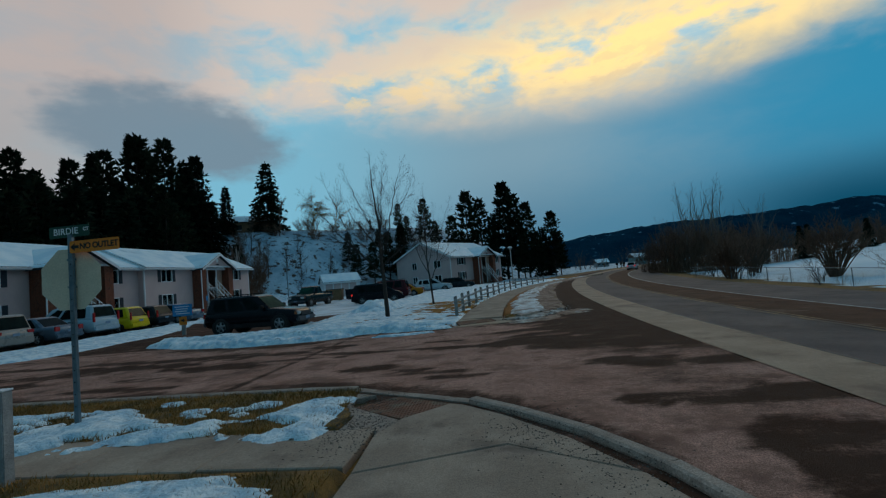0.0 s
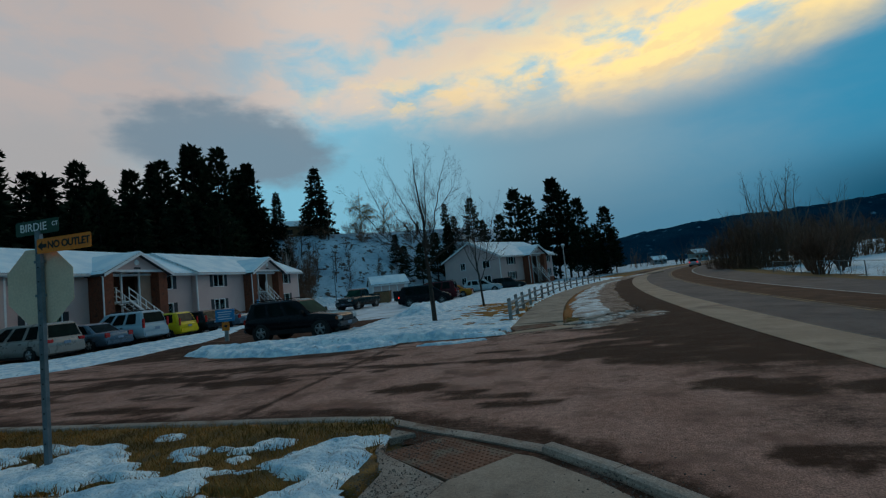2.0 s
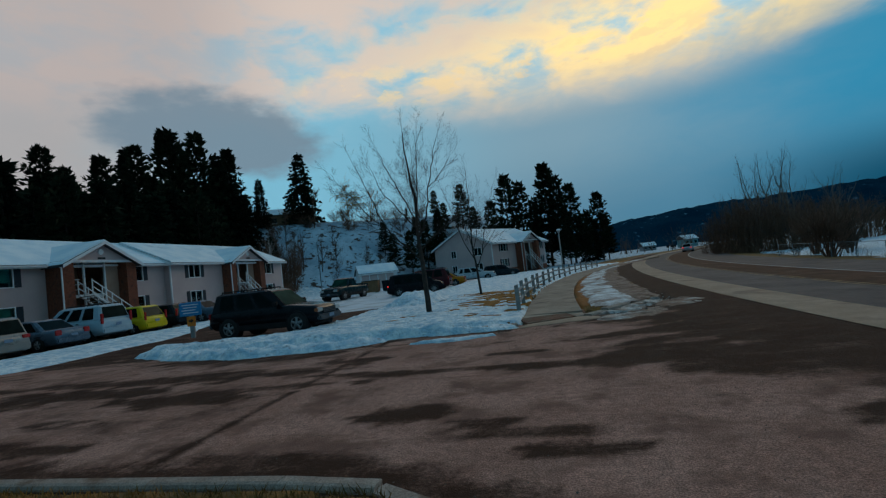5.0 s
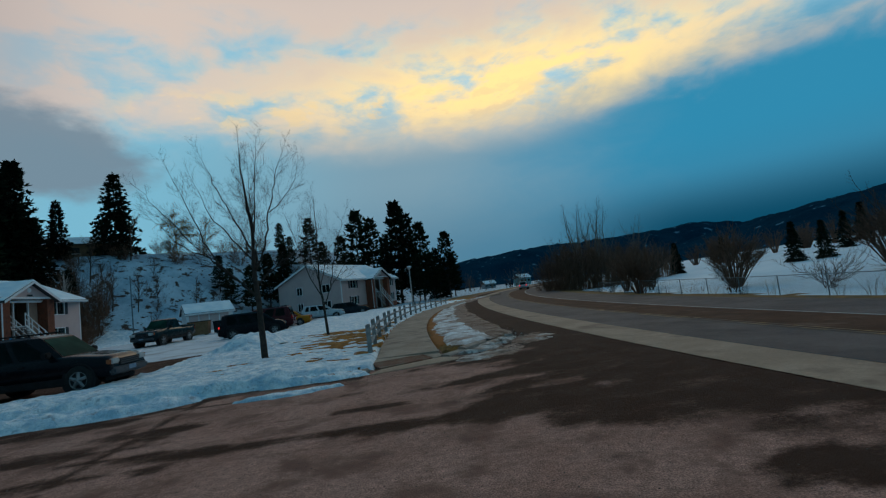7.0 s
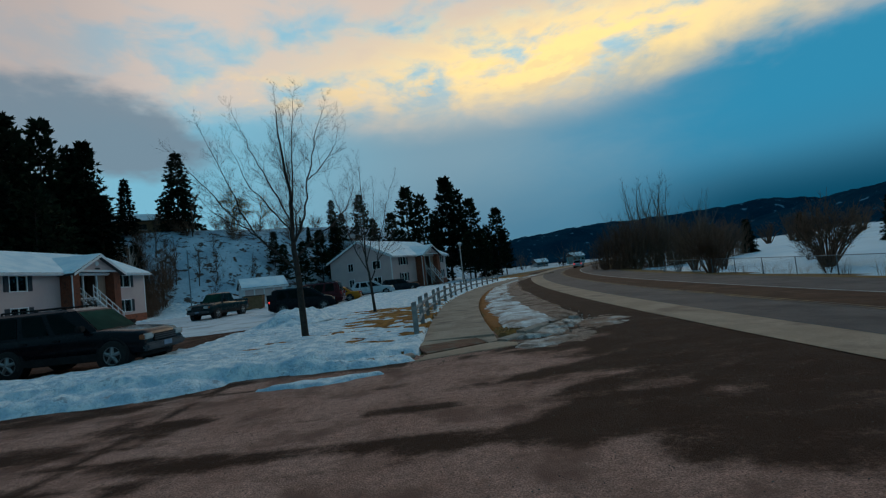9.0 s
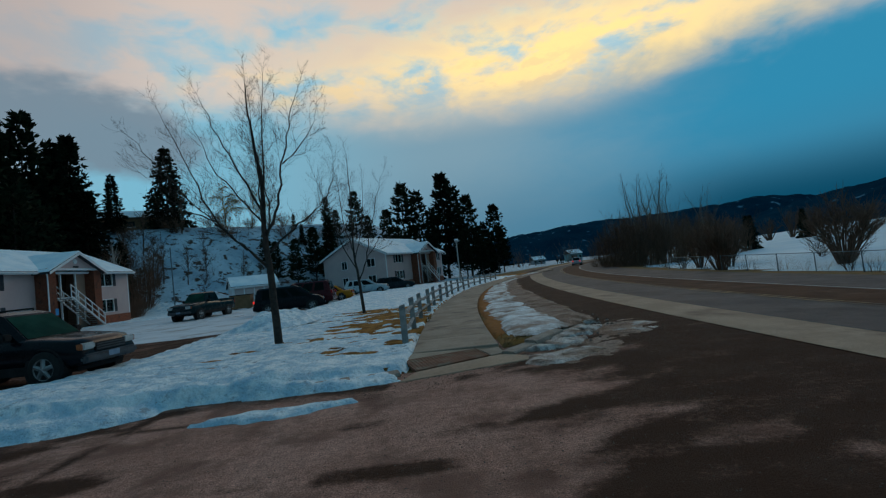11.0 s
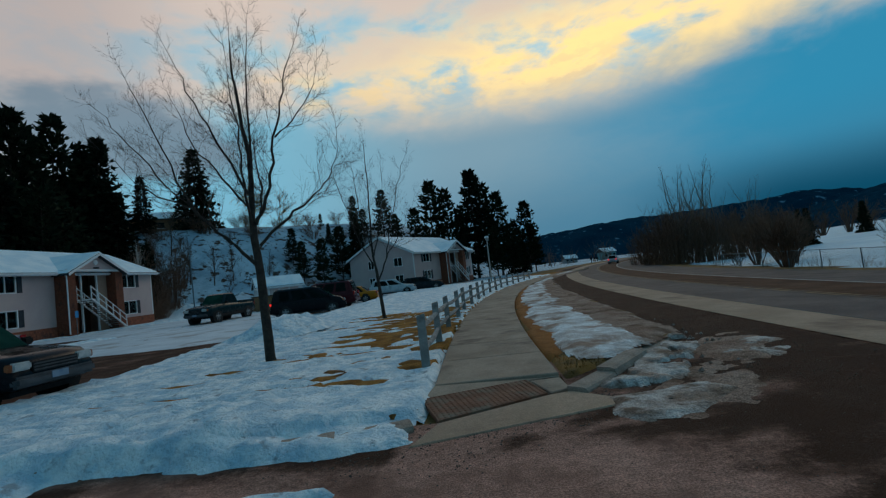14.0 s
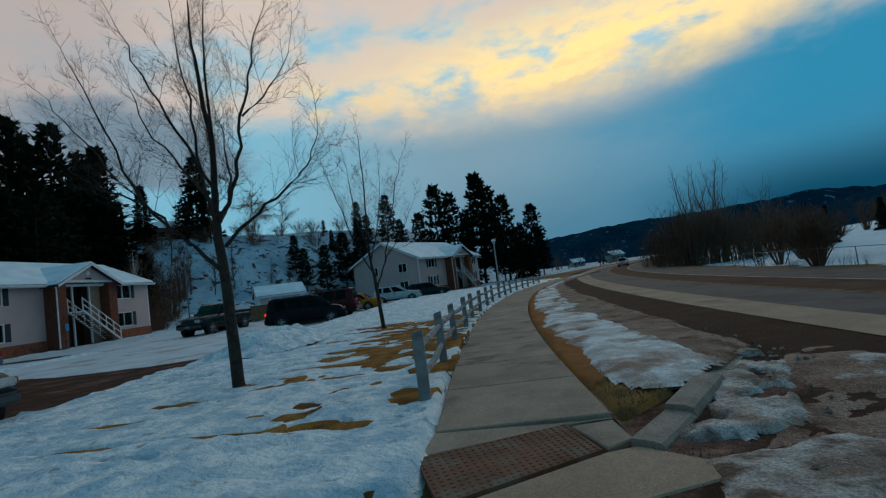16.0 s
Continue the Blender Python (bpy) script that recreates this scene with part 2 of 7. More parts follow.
M_WILLOW = mat("willow_twigs", (0.24, 0.13, 0.045), (0.32, 0.18, 0.06), 5, 0.9)
M_BIRCH = mat("pale_bark", (0.30, 0.28, 0.26), (0.4, 0.38, 0.35), 6, 0.9)
M_NEEDLE = mat("dark_needles", (0.006, 0.012, 0.007), (0.014, 0.024, 0.012), 1.5, 0.9, spread=0.3, spec=0.1)
M_NEEDLE2 = mat("pine_needles", (0.009, 0.016, 0.008), (0.020, 0.030, 0.014), 1.5, 0.9, spread=0.3, spec=0.1)
M_SCRUB = mat("bare_scrub", (0.115, 0.062, 0.040), (0.175, 0.095, 0.060), 3, 0.95, spread=0.25)
M_STEEL = mat("galvanised_steel", (0.11, 0.16, 0.19), (0.18, 0.23, 0.26), 5, 0.5, metal=0.6)
M_ALU = mat("sign_back", (0.66, 0.52, 0.38), (0.72, 0.58, 0.43), 3, 0.6, spec=0.2)
M_GREEN = mat("sign_green", (0.006, 0.05, 0.03), (0.008, 0.06, 0.035), 3, 0.5)
M_ORANGE = mat("sign_orange", (0.75, 0.19, 0.012), (0.85, 0.23, 0.015), 3, 0.5)
M_BLUE = mat("sign_blue", (0.02, 0.22, 0.50), (0.03, 0.27, 0.56), 3, 0.5)
M_BLACK = mat("black_paint", (0.01, 0.01, 0.01), (0.014, 0.014, 0.014), 3, 0.6)
M_WHITE = mat("white_lettering", (0.75, 0.76, 0.76), (0.8, 0.8, 0.8), 3, 0.6)
M_TYRE = mat("tyre_rubber", (0.010, 0.010, 0.010), (0.018, 0.017, 0.016), 8, 0.9)
M_RIM = mat("alloy_rim", (0.20, 0.20, 0.205), (0.32, 0.32, 0.325), 6, 0.45, metal=0.5)
M_UNDER = mat("black_plastic", (0.008, 0.008, 0.009), (0.014, 0.014, 0.015), 6, 0.7, spec=0.25)
M_GREYTRIM = mat("grey_bumper", (0.045, 0.05, 0.058), (0.07, 0.075, 0.085), 5, 0.55)
M_CARGLASS = mat("tinted_car_glass", (0.004, 0.010, 0.011), (0.008, 0.018, 0.018), 2, 0.10, grain=0, spec=0.12, tint=(0.45, 0.85, 0.85))
# green sky reflection is painted into the base colour, gloss nearly off
M_SCREEN = mat("windscreen_green_reflection", (0.018, 0.075, 0.058), (0.035, 0.13, 0.095), 1.5, 0.12, grain=0, spec=0.02, tint=(0.2, 0.9, 0.7))
M_AMBER = mat("amber_lens", (0.28, 0.075, 0.03), (0.34, 0.1, 0.04), 6, 0.2, spec=0.6)
M_LENS = mat("headlight_lens", (0.45, 0.46, 0.46), (0.6, 0.6, 0.6), 6, 0.15, spec=0.8)
M_TAIL = mat("tail_lens", (0.35, 0.012, 0.012), (0.45, 0.02, 0.02), 6, 0.2, spec=0.8)
M_TAILON = glow("tail_lamp_lit", (0.9, 0.03, 0.02), 0.9)
M_PLATE = mat("number_plate", (0.14, 0.22, 0.32), (0.2, 0.28, 0.38), 6, 0.5)
M_PANE = glassy("window_glass", (0.55, 0.85, 0.82))
M_BLIND = mat("teal_reflection_blind", (0.16, 0.36, 0.33), (0.22, 0.44, 0.40), 2, 0.8)
M_CORE = mat("unlit_room_dark", (0.03, 0.03, 0.03), (0.04, 0.04, 0.04), 2, 0.9)
M_ROOFSNOW = mat("roof_snow", (0.62, 0.77, 0.85), (0.80, 0.89, 0.93), 0.7, 0.6, 0.5, 5, wear_or_shade=(0.50, 0.62, 0.69), wscale=0.5, wlo=0.6, whi=0.75, grain=0.06)
# slope's teal shade is put into the snow colour; dark patches are brush
M_HILLSNOW = mat("shaded_hillside_snow", (0.24, 0.38, 0.48), (0.43, 0.58, 0.67), 0.25, 0.8, 0.8, 2.0, wear_or_shade=(0.05, 0.03, 0.02), wscale=0.8, wlo=0.55, whi=0.60, grain=0.3)
M_WOODFLOOR = mat("dark_forest_floor", (0.016, 0.013, 0.010), (0.03, 0.025, 0.018), 0.4, 1.0, wear_or_shade=(0.3, 0.33, 0.36), wscale=0.22, wlo=0.64, whi=0.72)
M_FIELD = mat("field_snow", (0.50, 0.67, 0.77), (0.62, 0.76, 0.84), 0.08, 0.7, 0.3, 3.0, wear_or_shade=(0.36, 0.43, 0.46), wscale=0.06, wlo=0.60, whi=0.72, grain=0.08)
# aerial haze is put into the blue of the slope and its flecks
M_MOUNT = mat("hazed_forest_slope", (0.003, 0.026, 0.050), (0.006, 0.038, 0.066), 0.02, 1.0, wear_or_shade=(0.09, 0.22, 0.31), wscale=0.055, wlo=0.63, whi=0.68, grain=0.5, spec=0.0)


def street_material():
    """Asphalt with pale worn dust, and dark wet grit where the mesh's own 'mud' value says it has gathered."""
    m = mat("street_asphalt", (0.385, 0.194, 0.144), (0.475, 0.252, 0.192), 0.8, 0.9, 0.6, 60, wear_or_shade=(0.235, 0.115, 0.084), wscale=1.1, wlo=0.48, whi=0.66, speck=0.4, grain=0.6, relief=0.04, spec=0.10)
    N, L = m.node_tree.nodes, m.node_tree.links
    b = N["Principled BSDF"]
    src = b.inputs["Base Color"].links[0].from_socket
    at = N.new("ShaderNodeAttribute")
    at.attribute_name = "mud"
    mx = N.new("ShaderNodeMix")
    mx.data_type = "RGBA"
    nz = N.new("ShaderNodeTexNoise")
    nz.inputs["Scale"].default_value, nz.inputs["Detail"].default_value, nz.inputs["Roughness"].default_value = 1.6, 8, 0.68
    st = N.new("ShaderNodeMapping")
    st.inputs["Scale"].default_value = (0.45, 1.0, 1.0)
    L.new(N.new("ShaderNodeTexCoord").outputs["Object"], st.inputs[0])
    L.new(st.outputs[0], nz.inputs["Vector"])
    ad = N.new("ShaderNodeMath")
    ad.operation = "MULTIPLY_ADD"
    L.new(nz.outputs[0], ad.inputs[0])
    ad.inputs[1].default_value = 1.5
    fine = N.new("ShaderNodeTexNoise")
    fine.inputs["Scale"].default_value, fine.inputs["Detail"].default_value, fine.inputs["Roughness"].default_value = 17, 6, 0.75
    L.new(N.new("ShaderNodeTexCoord").outputs["Object"], fine.inputs["Vector"])
    gr = N.new("ShaderNodeMath")
    gr.operation = "MULTIPLY_ADD"
    L.new(fine.outputs[0], gr.inputs[0])
    gr.inputs[1].default_value = 1.0
    L.new(at.outputs["Fac"], gr.inputs[2])
    sh = N.new("ShaderNodeMath")
    sh.operation = "SUBTRACT"
    L.new(gr.outputs[0], sh.inputs[0])
    sh.inputs[1].default_value = 0.5
    L.new(sh.outputs[0], ad.inputs[2])
    mr = N.new("ShaderNodeMapRange")
    mr.interpolation_type = "SMOOTHSTEP"
    L.new(ad.outputs[0], mr.inputs[0])
    mr.inputs[1].default_value, mr.inputs[2].default_value = 0.9, 1.72
    L.new(mr.outputs[0], mx.inputs[0])
    L.new(src, mx.inputs[6])
    mx.inputs[7].default_value = (0.062, 0.0275, 0.0165, 1)
    L.new(mx.outputs[2], b.inputs["Base Color"])
    return m


M_STREET = street_material()


def paint(name, c, rough=0.24, metal=0.0):
    """Car paint, a little dusty low down in its own pattern, under a clear coat."""
    m = mat(name, tuple(v * 0.9 for v in c), c, 1.2, rough, wear_or_shade=tuple(v * 0.8 + 0.006 for v in c), wscale=1.5, wlo=0.55, whi=0.8, grain=0.03, metal=metal, spec=0.10)
    b = m.node_tree.nodes["Principled BSDF"]
    b.inputs["Coat Weight"].default_value, b.inputs["Coat Roughness"].default_value = 0.10, 0.12
    return m


# ---- building helpers ----
def part(name, bm, material, parent=None, label="", smooth=False):
    me = bpy.data.meshes.new(name)
    bm.to_mesh(me)
    bm.free()
    me.materials.append(material)
    if smooth:
        me.polygons.foreach_set("use_smooth", [True] * len(me.polygons))
    ob = new(name, me)
    if parent is not None:
        ob.parent = parent
    if label:
        ob["label"] = label
    return ob


def pydata(name, verts, faces, material, parent=None, smooth=False):
    me = bpy.data.meshes.new(name)
    me.from_pydata(verts, [], faces)
    me.materials.append(material)
    if smooth:
        me.polygons.foreach_set("use_smooth", [True] * len(me.polygons))
    me.update()
    ob = new(name, me)
    if parent is not None:
        ob.parent = parent
    return ob


def empty(name, m, label, category, group="", kind=""):
    ob = new(name)
    ob.matrix_world = m
    return tagged(ob, label, category, group, kind)


def box(bm, x0, x1, y0, y1, z0, z1, bev=0.0):
    n0 = len(bm.verts)
    r = bmesh.ops.create_cube(bm, size=1.0)
    for v in r["verts"]:
        v.co = Vector(((x0 + x1) / 2 + v.co.x * (x1 - x0), (y0 + y1) / 2 + v.co.y * (y1 - y0), (z0 + z1) / 2 + v.co.z * (z1 - z0)))
    if bev:
        es = list({e for v in r["verts"] for e in v.link_edges})
        bmesh.ops.bevel(bm, geom=es, offset=bev, segments=2, affect="EDGES")
    return bm


def cbox(*a, **k):
    return box(bmesh.new(), *a, **k)


def tube(bm, p0, p1, r0, r1=None, seg=8, caps=True):
    r1 = r0 if r1 is None else r1
    p0, p1 = Vector(p0), Vector(p1)
    d = (p1 - p0).normalized()
    a = d.orthogonal().normalized()
    b = d.cross(a)
    rings = []
    for p, r in ((p0, r0), (p1, r1)):
        rings.append([bm.verts.new(p + a * r * math.cos(2 * math.pi * i / seg) + b * r * math.sin(2 * math.pi * i / seg)) for i in range(seg)])
    for i in range(seg):
        j = (i + 1) % seg
        bm.faces.new((rings[0][i], rings[0][j], rings[1][j], rings[1][i]))
    if caps:
        bm.faces.new(rings[0][::-1])
        bm.faces.new(rings[1])
    return bm


def prism(bm, poly, axis, a, b):
    """Extrudes a 2D outline along an axis from a to b ('x': outline is y, z; 'y': x, z; 'z': x, y)."""
    put = {"x": lambda p, t: (t, p[0], p[1]), "y": lambda p, t: (p[0], t, p[1]), "z": lambda p, t: (p[0], p[1], t)}[axis]
    lo, hi = [bm.verts.new(put(p, a)) for p in poly], [bm.verts.new(put(p, b)) for p in poly]
    n = len(poly)
    for i in range(n):
        bm.faces.new((lo[i], lo[(i + 1) % n], hi[(i + 1) % n], hi[i]))
    bm.faces.new(lo[::-1])
    bm.faces.new(hi)
    bmesh.ops.recalc_face_normals(bm, faces=bm.faces)
    return bm


# smooth repeatable noise over the plan
TABLE = np.random.RandomState(5).rand(256, 256)


def vnoise(x, y):
    xi, yi = np.floor(x).astype(int), np.floor(y).astype(int)
    fx, fy = x - xi, y - yi
    fx, fy = fx * fx * (3 - 2 * fx), fy * fy * (3 - 2 * fy)
    g = lambda i, j: TABLE[(xi + i) % 256, (yi + j) % 256]
    return (g(0, 0) * (1 - fx) + g(1, 0) * fx) * (1 - fy) + (g(0, 1) * (1 - fx) + g(1, 1) * fx) * fy


def fbm(x, y, s, octaves=4):
    t, a, w = 0, 1.0, 0
    for k in range(octaves):
        t = t + a * vnoise(x * s + 17.3 * k, y * s + 9.1 * k)
        w += a
        a *= 0.55
        s *= 2.1
    return t / w - 0.5


def sstep(v, lo, hi):
    t = np.clip((v - lo) / (hi - lo), 0, 1)
    return t * t * (3 - 2 * t)


def poly_sd(x, y, poly):
    """Signed distance to a polygon, positive inside."""
    x, y = np.asarray(x, float), np.asarray(y, float)
    d, inside = np.full(x.shape, 1e9), np.zeros(x.shape, bool)
    for (ax, ay), (bx, by) in zip(poly, poly[1:] + poly[:1]):
        ex, ey = bx - ax, by - ay
        t = np.clip(((x - ax) * ex + (y - ay) * ey) / (ex * ex + ey * ey + 1e-9), 0, 1)
        d = np.minimum(d, np.hypot(x - ax - t * ex, y - ay - t * ey))
        cross = ((ay > y) != (by > y)) & (x < (bx - ax) * (y - ay) / (by - ay + 1e-12) + ax)
        inside ^= cross
    return np.where(inside, d, -d)


# ---- the lie of the land ----
def road_edge(y):
    """x of the road's gutter, which runs straight and then bends away."""
    y = np.asarray(y, float)
    e = 4.8 + np.where(y > 15, 0.0019 * (np.minimum(y, 140) - 15) ** 2, 0.03 * (15 - np.maximum(y, -60)) ** 1.0 * 0.6)
    return e + np.where(y > 140, (y - 140) * 0.475, 0)


def walk_left(y):
    y = np.asarray(y, float)
    return -0.85 + 0.00405 * np.maximum(np.minimum(y, 75) - 21, 0) ** 2 + np.maximum(y - 75, 0) * 0.43


def land(x, y):
    x, y = np.asarray(x, float), np.asarray(y, float)
    u = x - road_edge(y)
    z = -0.035 * np.clip(u, 0, 12.5) - 0.25 * sstep(u, 12.5, 15) + 0.045 * np.clip(u - 19, 0, 400) * (1 + 0.25 * fbm(x, y, 0.02))
    d1 = -(x + 38.5)
    d2 = -0.54 * (x + 38.5) + 0.84 * (y - 62)
    hill = 13.8 * sstep(np.maximum(d1, d2), 0, 30) + 0.10 * np.maximum(np.maximum(d1, d2) - 30, 0) * np.exp(-np.maximum(np.maximum(d1, d2) - 30, 0) / 300)
    hill = hill * sstep(road_edge(y) - x, 26, 47) * sstep(y, 190, 125) * sstep(y, -80, -30)
    rough = 0.9 * fbm(x, y, 0.12) * np.clip(hill / 4, 0, 1)
    return z + hill + rough


def land1(x, y):
    return float(land(np.array([x]), np.array([y]))[0])


def grid_mesh(name, xs, ys, zf, keep, material, attr=None, lift=0.0, flat_base=None):
    """A height sheet over the crossing lines xs and ys; only cells that keep() wants are made."""
    X, Y = np.meshgrid(xs, ys)
    Z = zf(X, Y) + lift
    K = keep(X, Y)
    cell = K[:-1, :-1] | K[1:, :-1] | K[:-1, 1:] | K[1:, 1:]
    used = np.zeros(X.shape, bool)
    used[:-1, :-1] |= cell
    used[1:, :-1] |= cell
    used[:-1, 1:] |= cell
    used[1:, 1:] |= cell
    idx = np.cumsum(used.ravel()).reshape(X.shape) - 1
    co = np.stack([X[used], Y[used], Z[used]], 1)
    J, I = np.nonzero(cell)
    f = np.stack([idx[J, I], idx[J, I + 1], idx[J + 1, I + 1], idx[J + 1, I]], 1)
    me = bpy.data.meshes.new(name)
    me.vertices.add(len(co))
    me.vertices.foreach_set("co", co.ravel())
    me.loops.add(len(f) * 4)
    me.loops.foreach_set("vertex_index", f.ravel())
    me.polygons.add(len(f))
    me.polygons.foreach_set("loop_start", np.arange(len(f)) * 4)
    me.polygons.foreach_set("use_smooth", np.ones(len(f), bool))
    me.update()
    me.validate()
    me.materials.append(material)
    if attr is not None:
        a = me.attributes.new("mud", "FLOAT", "POINT")
        a.data.foreach_set("value", attr(X, Y)[used].astype(np.float32))
    return new(name, me), co, f


def lines(*spans):
    """Grid lines from (start, stop, step) spans."""
    out = []
    for a, b, s in spans:
        out.extend(np.arange(a, b, s))
    out.append(spans[-1][1])
    return np.array(out)


# ---- ground, roads, kerbs and walks ----
gx = lines((-1600, -200, 100), (-200, -70, 10), (-70, 40, 1.0), (40, 120, 4), (120, 300, 20), (300, 1600, 100))
gy = lines((-600, -100, 50), (-100, -10, 5), (-10, 110, 1.0), (110, 200, 5), (200, 400, 20), (400, 2000, 100))
ground, gco, gf = grid_mesh("ground", gx, gy, land, lambda X, Y: X > -1e9, M_GRASS, lift=-0.03)
tagged(ground, "brown winter grass and snow covered valley ground", "ground", kind="structure")
for m in (M_HILLSNOW, M_FIELD, M_WOODFLOOR):
    ground.data.materials.append(m)
gc = gco[gf].mean(1)
gu = gc[:, 0] - road_edge(gc[:, 1])
hx = np.maximum(-(gc[:, 0] + 38.5), -0.54 * (gc[:, 0] + 38.5) + 0.84 * (gc[:, 1] - 62))
gm = np.where(gu > 15.2 + 1.2 * fbm(gc[:, 0], gc[:, 1], 0.5), 2, 0)
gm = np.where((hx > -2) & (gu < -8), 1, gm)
# ground under the slope's conifers is near-black with pale patches
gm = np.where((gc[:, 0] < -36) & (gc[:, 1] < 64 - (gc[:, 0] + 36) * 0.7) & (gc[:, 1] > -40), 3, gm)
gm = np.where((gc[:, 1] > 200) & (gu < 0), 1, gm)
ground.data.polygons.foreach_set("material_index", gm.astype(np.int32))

# kerb line round the near corner
CORNER = [(-40, 9.5), (-9, 9.5), (-5, 9.45), (-2.4, 9.4), (-1.5, 9.3), (-0.9, 8.95), (-0.2, 8.6), (0.5, 8.2), (1.1, 7.6), (1.8, 6.75), (2.35, 5.8), (2.65, 5.0), (2.85, 3.5), (2.95, 1.0), (3.0, -4.0), (3.1, -40)]


def near_kerb(x):
    return np.interp(x, [p[0] for p in CORNER], [p[1] for p in CORNER])


def street_keep(X, Y):
    u = X - road_edge(Y)
    main = (u < 0.05) & (X > -60)
    near = Y > near_kerb(X) - 0.35
    cross = near & (Y < 18.4)
    verge = ((u > -2.2) | ((X > 0.85) & (Y < 23))) & (Y >= 18.4)
    lot = (X < -8.0) & (X > -31) & (Y >= 18.4) & (Y < 76)
    return main & (cross | verge | lot) & ((Y > 4) | (X > 2.6))


STAINS = ((3.9, 6.4, 0.8, 0.8, 1.0), (3.5, 8.0, 1.2, 0.32, 1.0), (4.6, 8.0, 1.0, 0.5, 0.9), (3.6, 5.4, 0.5, 0.6, 1.0), (5.2, 10.2, 2.4, 0.5, 1.0), (-1.9, 11.2, 0.75, 0.42, 1.0), (-1.0, 10.85, 0.6, 0.22, 0.9), (-2.6, 9.95, 1.1, 0.3, 0.8), (0.2, 10.0, 0.8, 0.25, 0.8), (-3.2, 13.6, 1.3, 0.35, 0.9), (-0.8, 14.6, 1.6, 0.3, 0.6), (2.8, 12.6, 1.6, 0.4, 0.8), (3.4, 10.6, 1.4, 0.5, 0.8), (-6.2, 12.6, 1.8, 0.6, 1.0), (-9, 13.5, 2.6, 0.6, 0.9), (-7.0, 10.5, 2.0, 0.3, 0.9), (-12, 11.5, 3.0, 0.6, 0.8), (-4.3, 15.0, 1.6, 0.5, 0.7), (0.84, 13.4, 1.2, 0.5, 0.9), (-1.2, 15.9, 1.0, 0.2, 0.6))


def mud(X, Y):
    u = X - road_edge(Y)
    n, f = fbm(X * 0.5, Y, 0.55, 5), fbm(X, Y, 2.6, 4)
    # wheels turning off the side street drag the grit along arcs about the far corner
    R, T = np.hypot(X + 1.5, Y - 24.0), np.arctan2(Y - 24.0, X + 1.5)
    arc = fbm(R, T * 1.6, 1.5, 4) + 0.6 * fbm(R, T * 1.2 + 7, 3.6, 3)
    turn = sstep(Y, 11.5, 14.0) * sstep(Y, 25, 22)
    # the wedge of grit where the side street meets the through road
    reach = 2.2 + 2.0 * sstep(Y, 24, 19) * sstep(Y, 11.5, 14.0)
    wedge = sstep(u + reach + n * 1.8 + f * 0.9 + 3.0 * arc * turn, -0.9, 1.5) * (u < 0.05)
    pale = np.maximum(sstep(fbm(X * 0.35 + 40, Y, 0.8, 5) + 0.3 * f, 0.08, 0.24) * sstep(u, -0.8, -2.2), sstep(np.exp(-((X - 2.25) / 0.6) ** 2 - ((Y - 14.75) / 0.55) ** 2) + 1.4 * f + n, 0.45, 0.95))
    fade = 0.36 + 0.64 * sstep(Y + 5.0 * n + 0.25 * X, 10.8, 13.6)
    # tyre-dragged bands lengthwise of the side street
    streak = sstep(fbm(X * 0.14, Y, 1.05, 5) + f * 0.10 + 0.10 * sstep(X, -1, -8), 0.08, 0.18) * 0.85 * sstep(Y, 9.2, 10.2) * sstep(X, 4, 0.5)
    g = 0
    for x, y, rx, ry, a in STAINS:
        g = np.maximum(g, a * np.exp(-((X - x) / rx) ** 2 - ((Y - y) / ry) ** 2))
    spots = sstep(g + n * 0.9 + f * 0.5, 0.36, 0.62) * 0.95
    edge = sstep(18.4 + n * 2.2 - Y, 1.9, 0.3) * (X < -1) * 0.9
    kerb = sstep(Y - near_kerb(X) - 0.45 + f * 1.1, 0.45, 0.0) * 0.85
    west = sstep(X + 4.15 + 0.1 * f, 0.05, -0.05) * 0.30 * sstep(Y, 19, 17.5)
    lot = sstep(Y, 18, 20) * 0.5
    seam = (np.abs(X + 4.15 + 0.25 * n) < 0.05) * 0.9 * (Y < 17.5)
    m = np.maximum.reduce([wedge * (1.2 + 0.9 * arc * turn - 0.62 * pale) * fade, streak, spots, edge, kerb, west, lot, seam])
    return np.clip(m + f * 0.45 * (m > 0.05) + f * 0.16, 0, 1)


sx = lines((-60, -16, 0.5), (-16, 8, 0.16), (8, 22, 0.5))
sy = lines((-40, 4, 0.6), (4, 24, 0.16), (24, 120, 0.6))
street, _, _ = grid_mesh("street", sx, sy, land, street_keep, M_STREET, attr=mud, lift=0.0)
tagged(street, "brown gritty asphalt side street and parking lot with wet mud stains", "road", kind="structure")


def ribbon(name, u0, u1, y0, y1, step, material, label, lift, category="road"):
    ys = np.arange(y0, y1 + step, step)
    nu = max(2, int((u1 - u0) / 1.2) + 1)
    us = np.linspace(u0, u1, nu)
    v, f = [], []
    for j, y in enumerate(ys):
        e = float(road_edge(y))
        for u in us:
            v.append((e + u, y, land1(e + u, y) + lift))
    for j in range(len(ys) - 1):
        for i in range(nu - 1):
            a = j * nu + i
            f.append((a, a + 1, a + nu + 1, a + nu))
    ob = pydata(name, v, f, material, smooth=True)
    return tagged(ob, label, category, kind="structure")


ribbon("gutter", 0.0, 1.38, -60, 260, 1.5, M_BAND, "pale dusty concrete gutter along the through road", 0.012, "gutter")
ribbon("road_lane", 1.40, 3.98, -60, 260, 1.5, M_LANE, "grey worn asphalt traffic lane of the through road", 0.010)
ribbon("road_median", 3.98, 6.72, -60, 260, 1.5, M_SAND, "brown sanded centre strip between the traffic lanes", 0.010)
